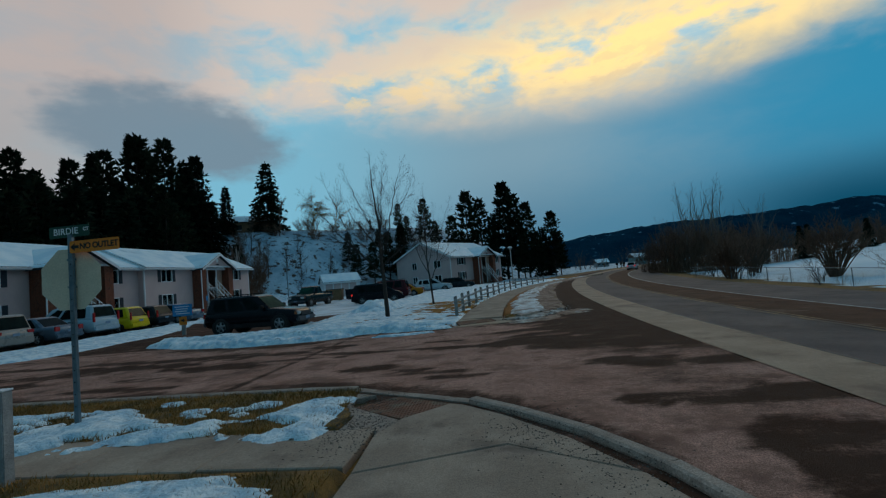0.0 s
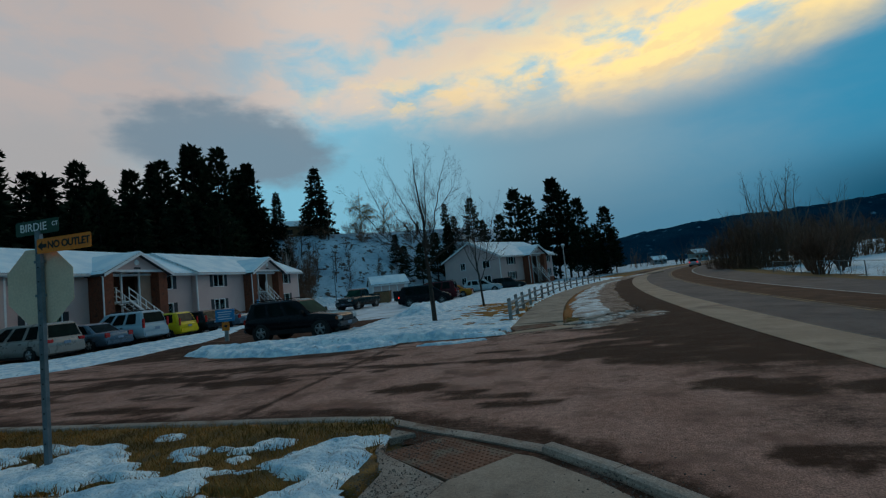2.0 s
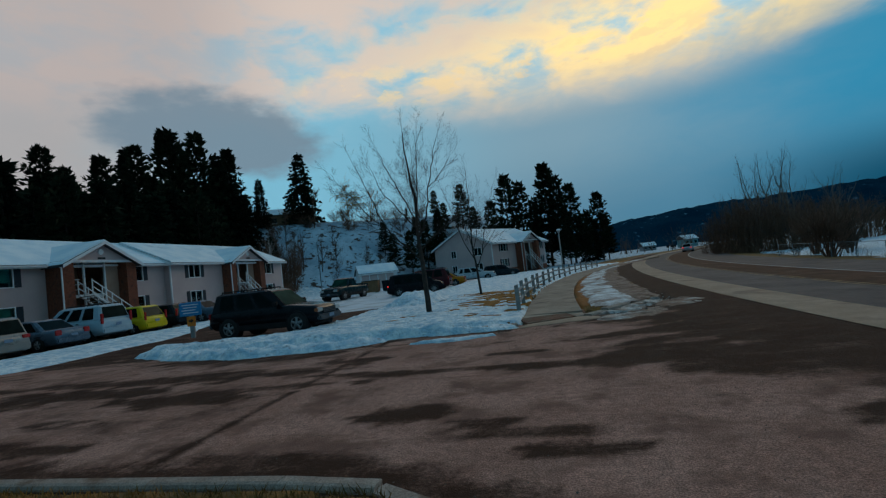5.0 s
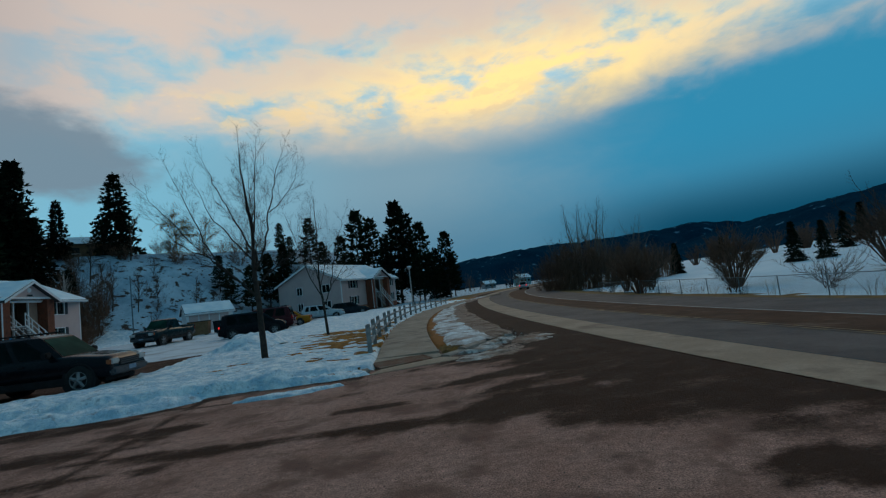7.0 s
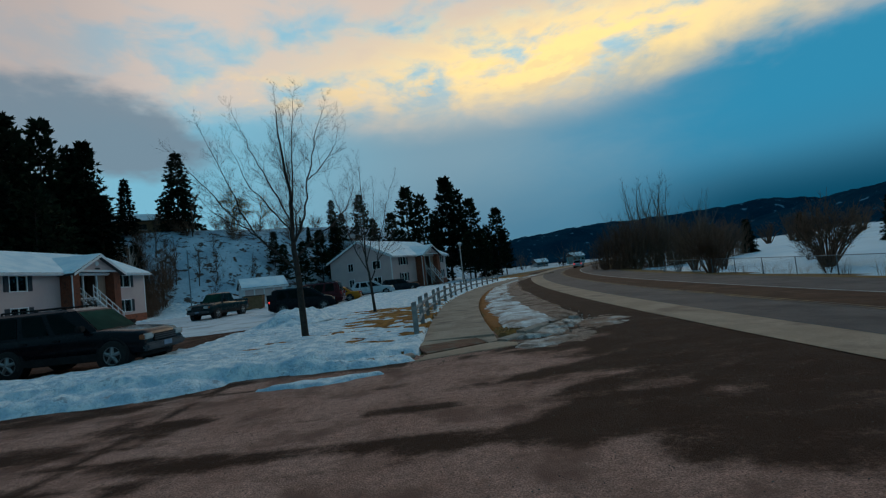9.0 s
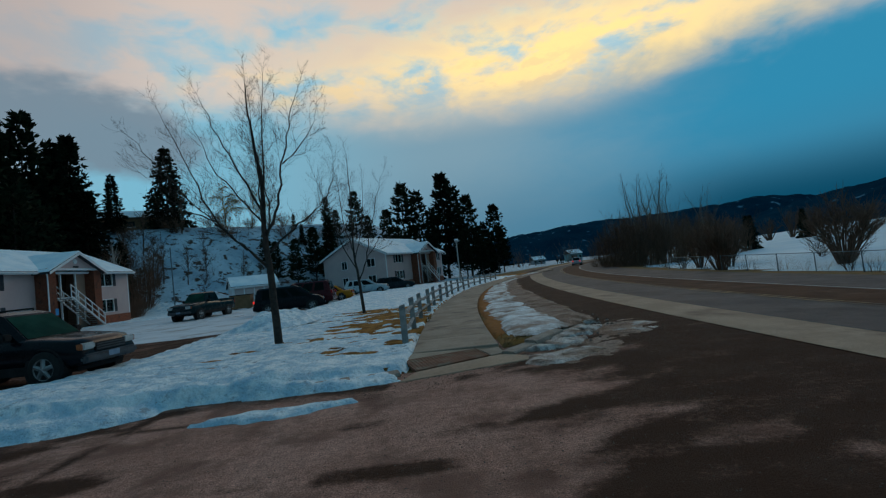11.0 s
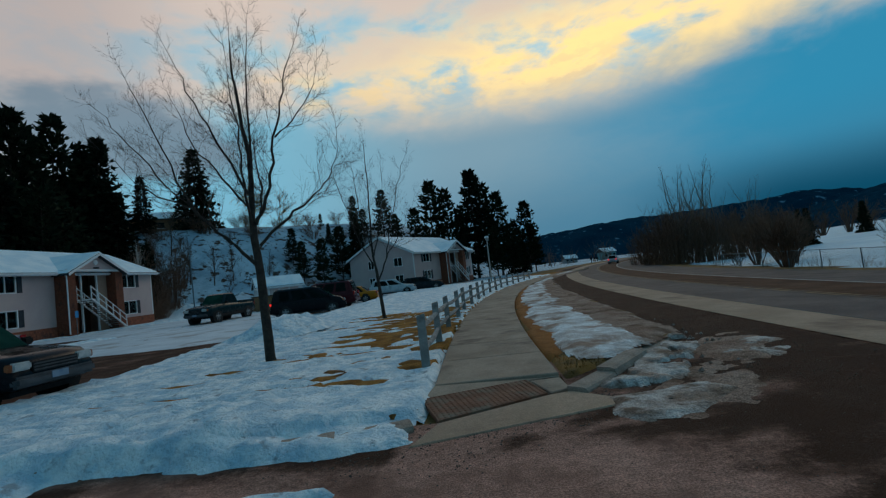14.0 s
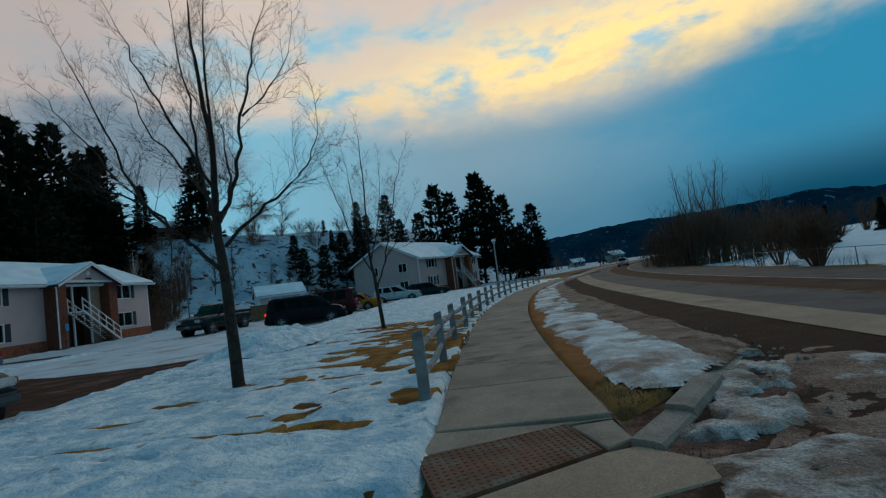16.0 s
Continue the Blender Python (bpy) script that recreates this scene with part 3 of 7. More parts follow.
ribbon("road_lane_far", 6.72, 11.3, -60, 260, 1.5, M_LANE, "grey asphalt far traffic lane beside the verge", 0.010)
ribbon("lane_line", 3.76, 3.85, -60, 200, 1.5, M_YLINE, "worn yellow line painted on the asphalt", 0.021, "road marking")
ribbon("lane_line", 4.02, 4.10, -60, 200, 1.5, M_YLINE, "worn yellow line painted on the asphalt", 0.021, "road marking")
ribbon("edge_line", 6.66, 6.82, -60, 200, 1.5, M_WLINE, "worn pale line beside the sanded strip", 0.022, "road marking")
ribbon("seam", 1.365, 1.42, -60, 200, 1.5, M_BLACK, "dark tar seam between gutter and lane", 0.017, "seam")


def slab_poly(name, poly, z0, z1, material, parent=None, slope=None, bev=0.012):
    bm = bmesh.new()
    prism(bm, poly, "z", z0, z1)
    if slope:
        for v in bm.verts:
            v.co.z += slope(v.co.x, v.co.y)
    if bev:
        top = [e for e in bm.edges if min(e.verts[0].co.z, e.verts[1].co.z) > (z0 + z1) / 2 - 0.2 and abs(e.verts[0].co.z - e.verts[1].co.z) < 0.2]
        top = [e for e in top if all(v.co.z > z0 + 0.04 for v in e.verts)]
        bmesh.ops.bevel(bm, geom=top, offset=bev, segments=1, affect="EDGES")
    return part(name, bm, material, parent)


# thawed patches of turf
def bare_patches(X, Y):
    g = 0
    for x, y, rx, ry, a in ((-3.3, 31.9, 2.0, 1.1, 1.6), (-2.3, 27.8, 1.3, 2.4, 1.5), (-1.8, 24.8, 0.8, 1.6, 1.2), (-4.6, 28.8, 1.2, 0.25, 0.9), (-3.6, 26.2, 1.6, 0.22, 0.9), (-1.65, 20.0, 0.35, 0.12, 1.3), (-2.2, 20.25, 0.36, 0.16, 1.3), (-3.3, 20.2, 1.7, 0.06, 1.5), (-3.0, 20.2, 0.5, 0.13, 1.5), (-5.4, 20.25, 1.3, 0.045, 1.2), (-5.3, 21.35, 0.6, 0.09, 1.3), (-4.85, 22.2, 0.5, 0.12, 1.3), (-3.1, 20.9, 0.2, 0.09, 1.2), (-3.8, 19.55, 0.42, 0.11, 3.0), (-1.25, 21.2, 0.35, 0.4, 1.2), (-6.6, 24.8, 1.2, 0.14, 1.0), (-3.3, 24.2, 0.9, 0.18, 1.2), (-3.0, 23.0, 0.5, 0.14, 1.1), (-2.6, 25.6, 1.5, 0.3, 0.8), (-1.0, 30.0, 0.25, 4.0, 0.6), (-0.4, 36.0, 0.25, 4.0, 0.6), (-4.52, 23.15, 0.25, 0.22, 0.8)):
        g = g + a * np.exp(-((X - x) / rx) ** 2 - ((Y - y) / ry) ** 2)
    return np.clip(g, 0, 2.2) * np.clip(0.95 + 3.4 * fbm(X * 0.55, Y, 2.9, 4), 0, 3) * 1.15 + 1.5 * sstep(fbm(X, Y, 1.5, 4), 0.09, 0.17) * sstep(X - 0.25 * (Y - 22), -6.5, -2.5) * sstep(Y, 19.5, 21.5)


# lawns: raised turf behind the kerbs
def lawn_sheet(name, poly, xs, ys, label, top=0.06, proud=None, turf=M_GRASS):
    f = lambda X, Y: np.where(poly_sd(X, Y, poly) > 0, top + 0.05 * fbm(X, Y, 1.1) + 0.02 * fbm(X, Y, 6) + (proud(X, Y) if proud else 0), -0.15) + land(X, Y)
    ob, _, _ = grid_mesh(name, xs, ys, f, lambda X, Y: poly_sd(X, Y, poly) > -0.02, turf)
    return tagged(ob, label, "lawn", kind="structure")


NEAR_LAWN = [(-40, 9.38), (-2.4, 9.28), (-1.5, 9.1), (-1.25, 8.6), (-1.3, 8.2), (-1.0, 7.6), (-1.05, 7.15), (-40, 7.05)]
NEAR_LAWN2 = [(-40, 5.95), (-0.55, 5.9), (-0.45, 5.2), (-0.4, -30), (-40, -30)]
lawn_sheet("lawn_near", NEAR_LAWN, lines((-40, -12, 1.0), (-12, -0.5, 0.1)), lines((6.9, 9.6, 0.1)), "brown winter grass verge with patches of old snow")
lawn_sheet("lawn_back", NEAR_LAWN2, lines((-40, -8, 1.0), (-8, 0.2, 0.2)), lines((-30, 2, 1.0), (2, 6.1, 0.15)), "brown winter grass beside the concrete walk")
NORTH_LAWN = [(-0.9, 18.6), (-3, 17.9), (-8, 17.2), (-12.4, 18.6), (-11.6, 19.6), (-8.4, 20.2), (-8.2, 40), (-8.3, 60), (-10, 76), (2, 80), (12, 80)] + [(float(walk_left(y)) - 0.02, float(y)) for y in (75, 70, 65, 60, 55, 50, 45, 40, 35, 30, 25, 21)]
lawn_sheet("lawn_bank", NORTH_LAWN, lines((-13, -6, 0.25), (-6, 0, 0.12), (0, 13, 0.3)), lines((17, 36, 0.14), (36, 81, 0.75)), "brown grass bank between parking lot and walk", 0.10, lambda X, Y: 0.045 * sstep(bare_patches(X, Y), 0.6, 1.0), M_THATCH)
EAST_VERGE = [(0.86, 19.6), (2.1, 20.9), (3.2, 22.0)] + [(float(road_edge(y)) - 1.5, float(y)) for y in (24, 30, 36, 42, 48, 54, 60, 66, 72, 80)] + [(float(walk_left(y)) + 1.62, float(y)) for y in (80, 74, 68, 60, 54, 48, 42, 36, 30, 26, 22)]
lawn_sheet("lawn_verge", EAST_VERGE, lines((0.5, 16, 0.2)), lines((19, 36, 0.2), (36, 81, 0.75)), "brown grass strip between walk and road", 0.07)
DIRT_STRIP = [(1.0, 20.6)] + [(float(walk_left(y)) + 1.70 + 0.55 * min(1, (y - 20.2) / 3), float(y)) for y in (22, 24, 27, 30, 34, 38, 42, 46)] + [(float(walk_left(y)) + 1.63, float(y)) for y in (46, 42, 38, 34, 30, 26, 23, 21)]
ds, _, _ = grid_mesh("soil_strip", lines((0.7, 4, 0.12)), lines((20, 47, 0.2)), lambda X, Y: np.where(poly_sd(X, Y, DIRT_STRIP) > 0, 0.105 + 0.05 * fbm(X, Y, 2.0), -0.1), lambda X, Y: poly_sd(X, Y, DIRT_STRIP) > -0.02, M_DIRT)
tagged(ds, "strip of bare orange-brown soil along the walk", "soil", kind="structure")

# walk along the road: cast slabs with joints between
pavement = tagged(new("pavement"), "grey concrete walk of cast slabs with joints", "pavement", kind="structure")
yy = 19.7
while yy < 84:
    ye = yy + 1.62
    p = []
    a0, a1 = float(walk_left(yy + 0.008)), float(walk_left(ye - 0.008))
    slab_poly("slab", [(a0, yy + 0.008), (a0 + 1.6, yy + 0.008), (a1 + 1.6, ye - 0.008), (a1, ye - 0.008)], -0.05, 0.10, M_CONC, pavement)
    yy = ye
# ramp down to the side street, with its dome plate and apron
ramp_slope = lambda x, y: -0.085 * max(0.0, min(1.0, (19.75 - y + 0.35 * (x + 0.8)) / 1.3))
slab_poly("ramp_slab", [(-0.86, 19.69), (-0.95, 19.2), (0.34, 19.62), (0.72, 19.72), (0.74, 19.69)], -0.06, 0.095, M_CONC, pavement, ramp_slope)
slab_poly("ramp_slab", [(0.36, 19.6), (0.55, 19.1), (0.8, 19.25), (0.75, 19.68)], -0.06, 0.09, M_CONC, pavement, ramp_slope)
slab_poly("apron", [(-0.95, 17.75), (1.35, 18.5), (0.78, 19.1), (0.5, 19.02), (-0.72, 18.36)], -0.08, 0.014, M_BAND, pavement)


def dome_plate(poly, z0, z1, label):
    """A dome-studded warning plate in a kerb ramp; the corners run round the plate."""
    th = empty("tactile_plate", pose(0, 0, 0), label, "tactile paving", "tactile plates")
    bm = bmesh.new()
    a, b, c, d = [Vector((*q, 0)) for q in poly]
    hz = lambda s, t: z0 + (z1 - z0) * t
    P = lambda s, t: (a * (1 - s) + b * s) * (1 - t) + (d * (1 - s) + c * s) * t
    top = [bm.verts.new((*P(s, t).xy, hz(s, t))) for s, t in ((0, 0), (1, 0), (1, 1), (0, 1))]
    bot = [bm.verts.new((v.co.x, v.co.y, v.co.z - 0.05)) for v in top]
    bm.faces.new(top)
    for i in range(4):
        bm.faces.new((top[i], bot[i], bot[(i + 1) % 4], top[(i + 1) % 4]))
    bmesh.ops.recalc_face_normals(bm, faces=bm.faces)
    part("plate", bm, M_TACT, th)
    ns, nt = int((b - a).length / 0.062), int((d - a).length / 0.062)
    V, F = [], []
    for i in range(ns):
        for j in range(nt):
            s, t = (i + 0.5) / ns, (j + 0.5) / nt
            p, z = P(s, t), hz(s, t)
            k = len(V)
            for r, h in ((0.019, 0.0), (0.012, 0.007)):
                for q in range(6):
                    V.append((p.x + r * math.cos(q * 1.047), p.y + r * math.sin(q * 1.047), z + h))
            for q in range(6):
                F.append((k + q, k + (q + 1) % 6, k + 6 + (q + 1) % 6, k + 6 + q))
            F.append(tuple(range(k + 6, k + 12)))
    tagged(pydata("dome_relief", V, F, M_TACT, th), kind="stuff")
    return th


dome_plate([(-0.72, 18.4), (0.5, 19.06), (0.32, 19.6), (-0.97, 19.14)], 0.026, 0.075, "brick-red dome plate in the ramp, gritty")
dome_plate([(-0.3, 7.4), (0.22, 8.0), (-0.62, 8.62), (-1.2, 8.15)], 0.058, 0.03, "brick-red dome plate in the near ramp, worn and dusty")

# near corner walk
near_walk = tagged(new("pavement_corner"), "pale concrete corner walk of large slabs", "pavement", kind="structure")
def kerb_y(x):
    return float(near_kerb(x)) - 0.17


slab_poly("slab", [(-0.42, 5.75), (1.0, 6.35), (2.1, 5.6), (2.35, 5.0), (0.9, 4.35), (-0.38, 3.9)], -0.05, 0.070, M_CONC, near_walk)
slab_poly("slab", [(-0.42, 5.78), (0.98, 6.38), (2.08, 5.64), (1.6, 6.5), (0.95, 7.35), (0.4, 7.9), (0.22, 7.98), (-0.32, 7.38), (-0.5, 6.8)], -0.05, 0.067, M_CONC, near_walk)
slab_poly("slab", [(-0.38, 3.87), (0.9, 4.32), (2.36, 4.96), (2.6, 3.4), (2.7, 2.0), (-0.36, 2.0)], -0.05, 0.070, M_CONC, near_walk)
for i in range(6):
    y1, y0 = 1.98 - 2.0 * i, 0.0 - 2.0 * i
    slab_poly("slab", [(-0.36, y0), (2.72, y0), (2.72, y1), (-0.36, y1)], -0.05, 0.070, M_CONC, near_walk)
for i in range(14):
    x1 = -0.55 - 1.55 * i
    slab_poly("slab", [(x1 - 1.535, 5.97), (x1, 5.94), (x1 + (0.02 if i else 0.0), 7.06), (x1 - 1.535, 7.03)], -0.05, 0.063, M_CONC, near_walk)
slab_poly("flare", [(-0.5, 6.82), (-0.34, 7.4), (-1.22, 8.15), (-1.28, 8.55), (-1.0, 8.72), (-1.35, 8.9), (-1.3, 8.2), (-1.0, 7.55), (-1.02, 7.08), (-0.56, 7.06)], -0.05, 0.050, M_KERB, near_walk)


def kerb_run(pts, wid, h0, h1, label, seg_len=1.2, thing="kerb"):
    """A run of kerb stones along a line, each stone a piece; the height goes from h0 to h1."""
    run = tagged(new(thing), label, "kerb", kind="structure")
    P = [Vector((*p, 0)) for p in pts]
    for k in range(len(P) - 1):
        a, b = P[k], P[k + 1]
        n = max(1, int(round((b - a).length / seg_len)))
        for i in range(n):
            p, q = a.lerp(b, i / n), a.lerp(b, (i + 1) / n)
            d = (q - p).normalized()
            p, q = p + d * 0.004, q - d * 0.004
            s = Vector((d.y, -d.x, 0)) * wid / 2
            t = k / max(1, len(P) - 2)
            hh = h0 + (h1 - h0) * t
            prof = ((-1, -0.08), (-1, hh), (0.35, hh), (0.8, hh * 0.8), (1.0, 0.02), (1.0, -0.08))
            bm = bmesh.new()
            r0 = [bm.verts.new(p + s * c + Vector((0, 0, z))) for c, z in prof]
            r1 = [bm.verts.new(q + s * c + Vector((0, 0, z))) for c, z in prof]
            m = len(prof)
            for j in range(m):
                bm.faces.new((r0[j], r0[(j + 1) % m], r1[(j + 1) % m], r1[j]))
            bm.faces.new(r0[::-1])
            bm.faces.new(r1)
            bmesh.ops.recalc_face_normals(bm, faces=bm.faces)
            part("kerbstone", bm, M_KERB, run)
    return run


kerb_run([(p[0], p[1]) for p in CORNER[1:5]][::1], 0.15, 0.06, 0.06, "worn concrete kerb along the grass verge")
kerb_run([(-1.5, 9.3), (-0.9, 8.95), (-0.2, 8.6), (0.5, 8.2)], 0.15, 0.03, 0.03, "dropped concrete kerb at the ramp")
kerb_run([(0.5, 8.2), (1.1, 7.6), (1.8, 6.75), (2.35, 5.8), (2.65, 5.0), (2.85, 3.5), (2.95, 1.0), (3.0, -4.0), (3.1, -30)], 0.15, 0.075, 0.075, "curved concrete kerb round the corner walk")
kerb_run([(0.84, 19.05), (1.35, 19.68), (2.1, 20.7)], 0.26, 0.06, 0.11, "broad pale concrete kerb wing beside the ramp", 2.0)
kerb_run([(2.16, 20.78), (2.4, 21.1), (2.9, 21.8), (3.25, 22.6), (3.35, 24.5), (3.5, 27)], 0.2, 0.03, 0.05, "broken concrete kerb under ice and grit", 0.7)
kerb_run([(-2.5, 17.85), (-1.7, 18.05), (-0.98, 18.3)], 0.24, 0.09, 0.07, "concrete kerb wing half under snow", 1.1)


# ---- snow lying on the ground ----
def snow_sheet(name, poly, xs, ys, base, depth, slope, ragged, label, material, holes=None, bumps=0.5, rs=0.9):
    """Lying snow: as deep as its distance from a ragged rim allows, pitted and uneven."""
    def h(X, Y):
        s = poly_sd(X, Y, poly) + ragged * 2 * (fbm(X, Y, rs, 5) + 0.45 * fbm(X + 3, Y, rs * 3.6, 4))
        dp = depth(X, Y) if callable(depth) else depth
        t = np.clip(s * slope, -0.05, dp)
        if holes:
            t = t - dp * holes(X, Y)
        return t + np.where(t > 0.004, bumps * dp * (fbm(X, Y, 1.3, 4) * 0.9 + fbm(X, Y, 4.2, 3) * 1.0 + fbm(X + 9, Y, 2.3, 3) * 0.5) * np.clip(t / dp, 0, 1), 0) - np.where(t > 0.02, 0.035 * sstep(fbm(X * 0.8, Y, 3.1, 3), 0.16, 0.3), 0)
    b = base if callable(base) else (lambda X, Y: land(X, Y) + base)
    ob, _, _ = grid_mesh(name, xs, ys, lambda X, Y: b(X, Y) + h(X, Y), lambda X, Y: h(X, Y) > 0.0, material)
    return tagged(ob, label, "snow", kind="stuff")


def lawn_base(X, Y):
    return land(X, Y) + np.where(poly_sd(X, Y, NORTH_LAWN) > 0.05, 0.10 + 0.05 * fbm(X, Y, 1.1) + 0.02 * fbm(X, Y, 6), 0.0) + 0.012


NORTH_SNOW = [(-1.0, 18.35), (-0.95, 17.85), (-1.6, 17.68), (-2.3, 17.6), (-3.5, 17.65), (-4.35, 17.75), (-4.3, 17.3), (-4.9, 16.9), (-5.8, 16.65), (-8, 16.4), (-11, 17.3), (-12.8, 18.4), (-12.3, 19.4), (-8.7, 19.9), (-8.1, 21), (-8.2, 30), (-8.3, 45), (-8.2, 60), (-9, 74), (4, 76)] + [(float(walk_left(y)) + 0.03, float(y)) for y in (70, 60, 52, 44, 38, 32, 27, 23, 20)]
snow_sheet("snow_bank", NORTH_SNOW, lines((-13.2, -6, 0.16), (-6, 0.2, 0.09), (0.2, 9, 0.3)), lines((16, 27, 0.09), (27, 40, 0.18), (40, 77, 0.6)), lambda X, Y: lawn_base(X, Y) + 0.0, lambda X, Y: 0.045 + 0.09 * sstep(Y - 0.12 * (X + 8), 20.5, 17.6) * sstep(X, -1.0, -3.0) + 0.05 * sstep(X, -5, -8), 0.85, 0.2, "blue-white melting snow bank with trodden hollows", M_SNOW, bare_patches, 1.15)
snow_sheet("snow_pile", [(-8.0, 27.5), (-6.2, 27.2), (-5.2, 29), (-5.6, 31.5), (-7.9, 32.5)], lines((-9, -4.5, 0.14)), lines((26.5, 33.5, 0.14)), lambda X, Y: lawn_base(X, Y) + 0.1, 0.45, 0.5, 0.3, "ploughed snow heap at the lot's rim", M_SNOW)
snow_sheet("snow_tongue", [(-1.45, 16.95), (-1.9, 17.05), (-2.8, 16.84), (-3.5, 16.56), (-2.7, 16.5), (-1.9, 16.66)], lines((-4.4, -0.8, 0.07)), lines((16.0, 18, 0.045)), 0.004, 0.05, 0.9, 0.15, "thin tongue of gritty snow on the street", M_SNOW, None, 0.9, 1.6)
EAST_SNOW = [(1.35, 20.3), (2.0, 20.75), (2.6, 21.3), (3.2, 22.3)] + [(float(road_edge(y)) - 1.55, float(y)) for y in (24, 28, 34, 40, 48, 56, 66, 74)] + [(float(walk_left(y)) + 2.18, float(y)) for y in (74, 66, 58, 50, 44, 38, 32, 27, 24)]
VERGE_WHITE = [(1.2, 20.25), (2.0, 20.7), (2.6, 21.2)] + [(0.55 * (float(road_edge(y)) - 1.55) + 0.45 * (float(walk_left(y)) + 2.0), float(y)) for y in (24, 28, 34, 40, 48, 56, 66, 74)] + [(x - 0.34, y) for x, y in EAST_SNOW[-9:]]
snow_sheet("sanded_crust", EAST_SNOW, lines((0.9, 5.5, 0.09), (5.5, 16, 0.3)), lines((19.5, 32, 0.1), (32, 75, 0.5)), lambda X, Y: land(X, Y) + 0.065 + 0.05 * fbm(X, Y, 1.1), 0.05, 0.3, 0.2, "tan road grit lying over thawed ice beside the gutter", M_GRIT)
snow_sheet("snow_verge", VERGE_WHITE, lines((0.9, 5.5, 0.09), (5.5, 16, 0.3)), lines((19.5, 32, 0.1), (32, 75, 0.5)), lambda X, Y: land(X, Y) + 0.095 + 0.05 * fbm(X, Y, 1.1), 0.06, 0.3, 0.26, "gritty thawing snow between walk and road", M_DIRTYSNOW, lambda X, Y: 1.1 * sstep(fbm(X, Y, 1.2, 4), 0.12, 0.24) * sstep(Y, 22, 30), 0.9)
snow_sheet("grit_spread", [(1.3, 18.3), (2.0, 19.6), (2.6, 20.5), (3.3, 21.5), (4.1, 21.9), (3.9, 20.9), (3.0, 19.3), (2.2, 18.3), (1.6, 18.0)], lines((0.8, 5.0, 0.07)), lines((17.3, 22.6, 0.07)), 0.004, 0.022, 0.1, 0.3, "thin tan grit washed off the kerb", M_GRIT, lambda X, Y: 1.3 * sstep(fbm(X, Y, 1.9, 4), 0.04, 0.2), 1.2, 1.6)
snow_sheet("snow_crust", [(1.12, 18.65), (1.05, 18.15), (1.22, 17.9), (1.75, 18.02), (2.35, 18.55), (2.2, 18.9), (1.8, 18.85)], lines((0.7, 2.9, 0.045)), lines((17.3, 20, 0.045)), 0.010, 0.032, 0.35, 0.12, "rounded tongue of dirty snow at the kerb", M_CRUST, None, 1.4, 1.6)
snow_sheet("snow_crust", [(1.25, 19.15), (1.75, 20.0), (2.4, 21.0), (2.95, 22.1), (3.5, 22.0), (3.1, 21.1), (2.6, 20.2), (2.1, 19.3), (1.6, 18.95)], lines((0.9, 4.0, 0.045)), lines((18.5, 22.8, 0.045)), 0.02, 0.045, 0.6, 0.2, "broken icy crust of dirty snow over the kerb", M_CRUST, lambda X, Y: 1.5 * sstep(fbm(X, Y, 2.1, 4), 0.08, 0.12), 1.3, 1.6)
snow_sheet("slush", [(2.5, 19.0), (3.0, 20.2), (3.5, 21.6), (4.2, 21.3), (4.15, 20.6), (3.4, 19.6)], lines((2.0, 4.7, 0.06)), lines((18.4, 22.4, 0.06)), 0.003, 0.018, 0.12, 0.3, "thin pale slush on the gritty street", M_CRUST, lambda X, Y: 1.4 * sstep(fbm(X, Y, 1.9, 4), -0.09, 0.02), 1.2, 1.3)
near_holes = lambda X, Y: 1.4 * sstep(fbm(X * 0.6, Y, 1.5, 4), 0.06, 0.13)
snow_sheet("snow_patch", [(-9.5, 8.6), (-7.6, 8.6), (-6.2, 8.5), (-4.8, 8.45), (-4.25, 7.95), (-3.4, 7.45), (-2.9, 7.65), (-2.4, 7.6), (-2.1, 8.45), (-1.35, 8.5), (-1.2, 7.9), (-1.4, 7.3), (-1.1, 6.75), (-1.7, 6.7), (-2.5, 7.0), (-3.2, 6.8), (-3.9, 6.85), (-4.8, 6.45), (-9.5, 6.35)], lines((-10, -1, 0.06)), lines((6, 9.2, 0.06)), lambda X, Y: land(X, Y) + 0.075 + 0.02 * fbm(X, Y, 6), 0.055, 0.4, 0.24, "ragged patches of old snow on the grass", M_SNOW, near_holes, 0.9, 1.5)
for cx, cy, rr in ((-3.6, 8.15, 0.17), (-3.45, 7.95, 0.12), (-2.6, 8.4, 0.2), (-2.9, 8.2, 0.13), (-3.2, 8.25, 0.09), (-2.75, 7.95, 0.1), (-4.4, 8.75, 0.12)):
    snow_sheet("snow_scrap", [(cx + rr * 1.5 * math.cos(k), cy + rr * math.sin(k)) for k in range(6)], lines((cx - 0.5, cx + 0.5, 0.04)), lines((cy - 0.4, cy + 0.4, 0.04)), 0.07, 0.028, 0.5, 0.09, "small scrap of old snow on the grass", M_SNOW, None, 0.4, 3.0)
snow_sheet("snow_patch", [(-3.7, 5.4), (-2.6, 5.65), (-1.7, 5.68), (-1.1, 5.45), (-1.0, 4.8), (-1.9, 4.3), (-3.6, 4.2)], lines((-6, -0.5, 0.08)), lines((3, 6, 0.08)), 0.07, 0.07, 0.3, 0.22, "thin old snow on the grass behind the walk", M_SNOW)
LEFT_STRIP = [(-40, 13.0), (-18, 15.6), (-16.4, 16.8), (-16.2, 20), (-16.6, 24.5), (-18.6, 28.5), (-20.5, 32), (-20.8, 40), (-22.3, 40), (-22.1, 30), (-21.6, 20.2), (-25, 19.3), (-40, 19)]
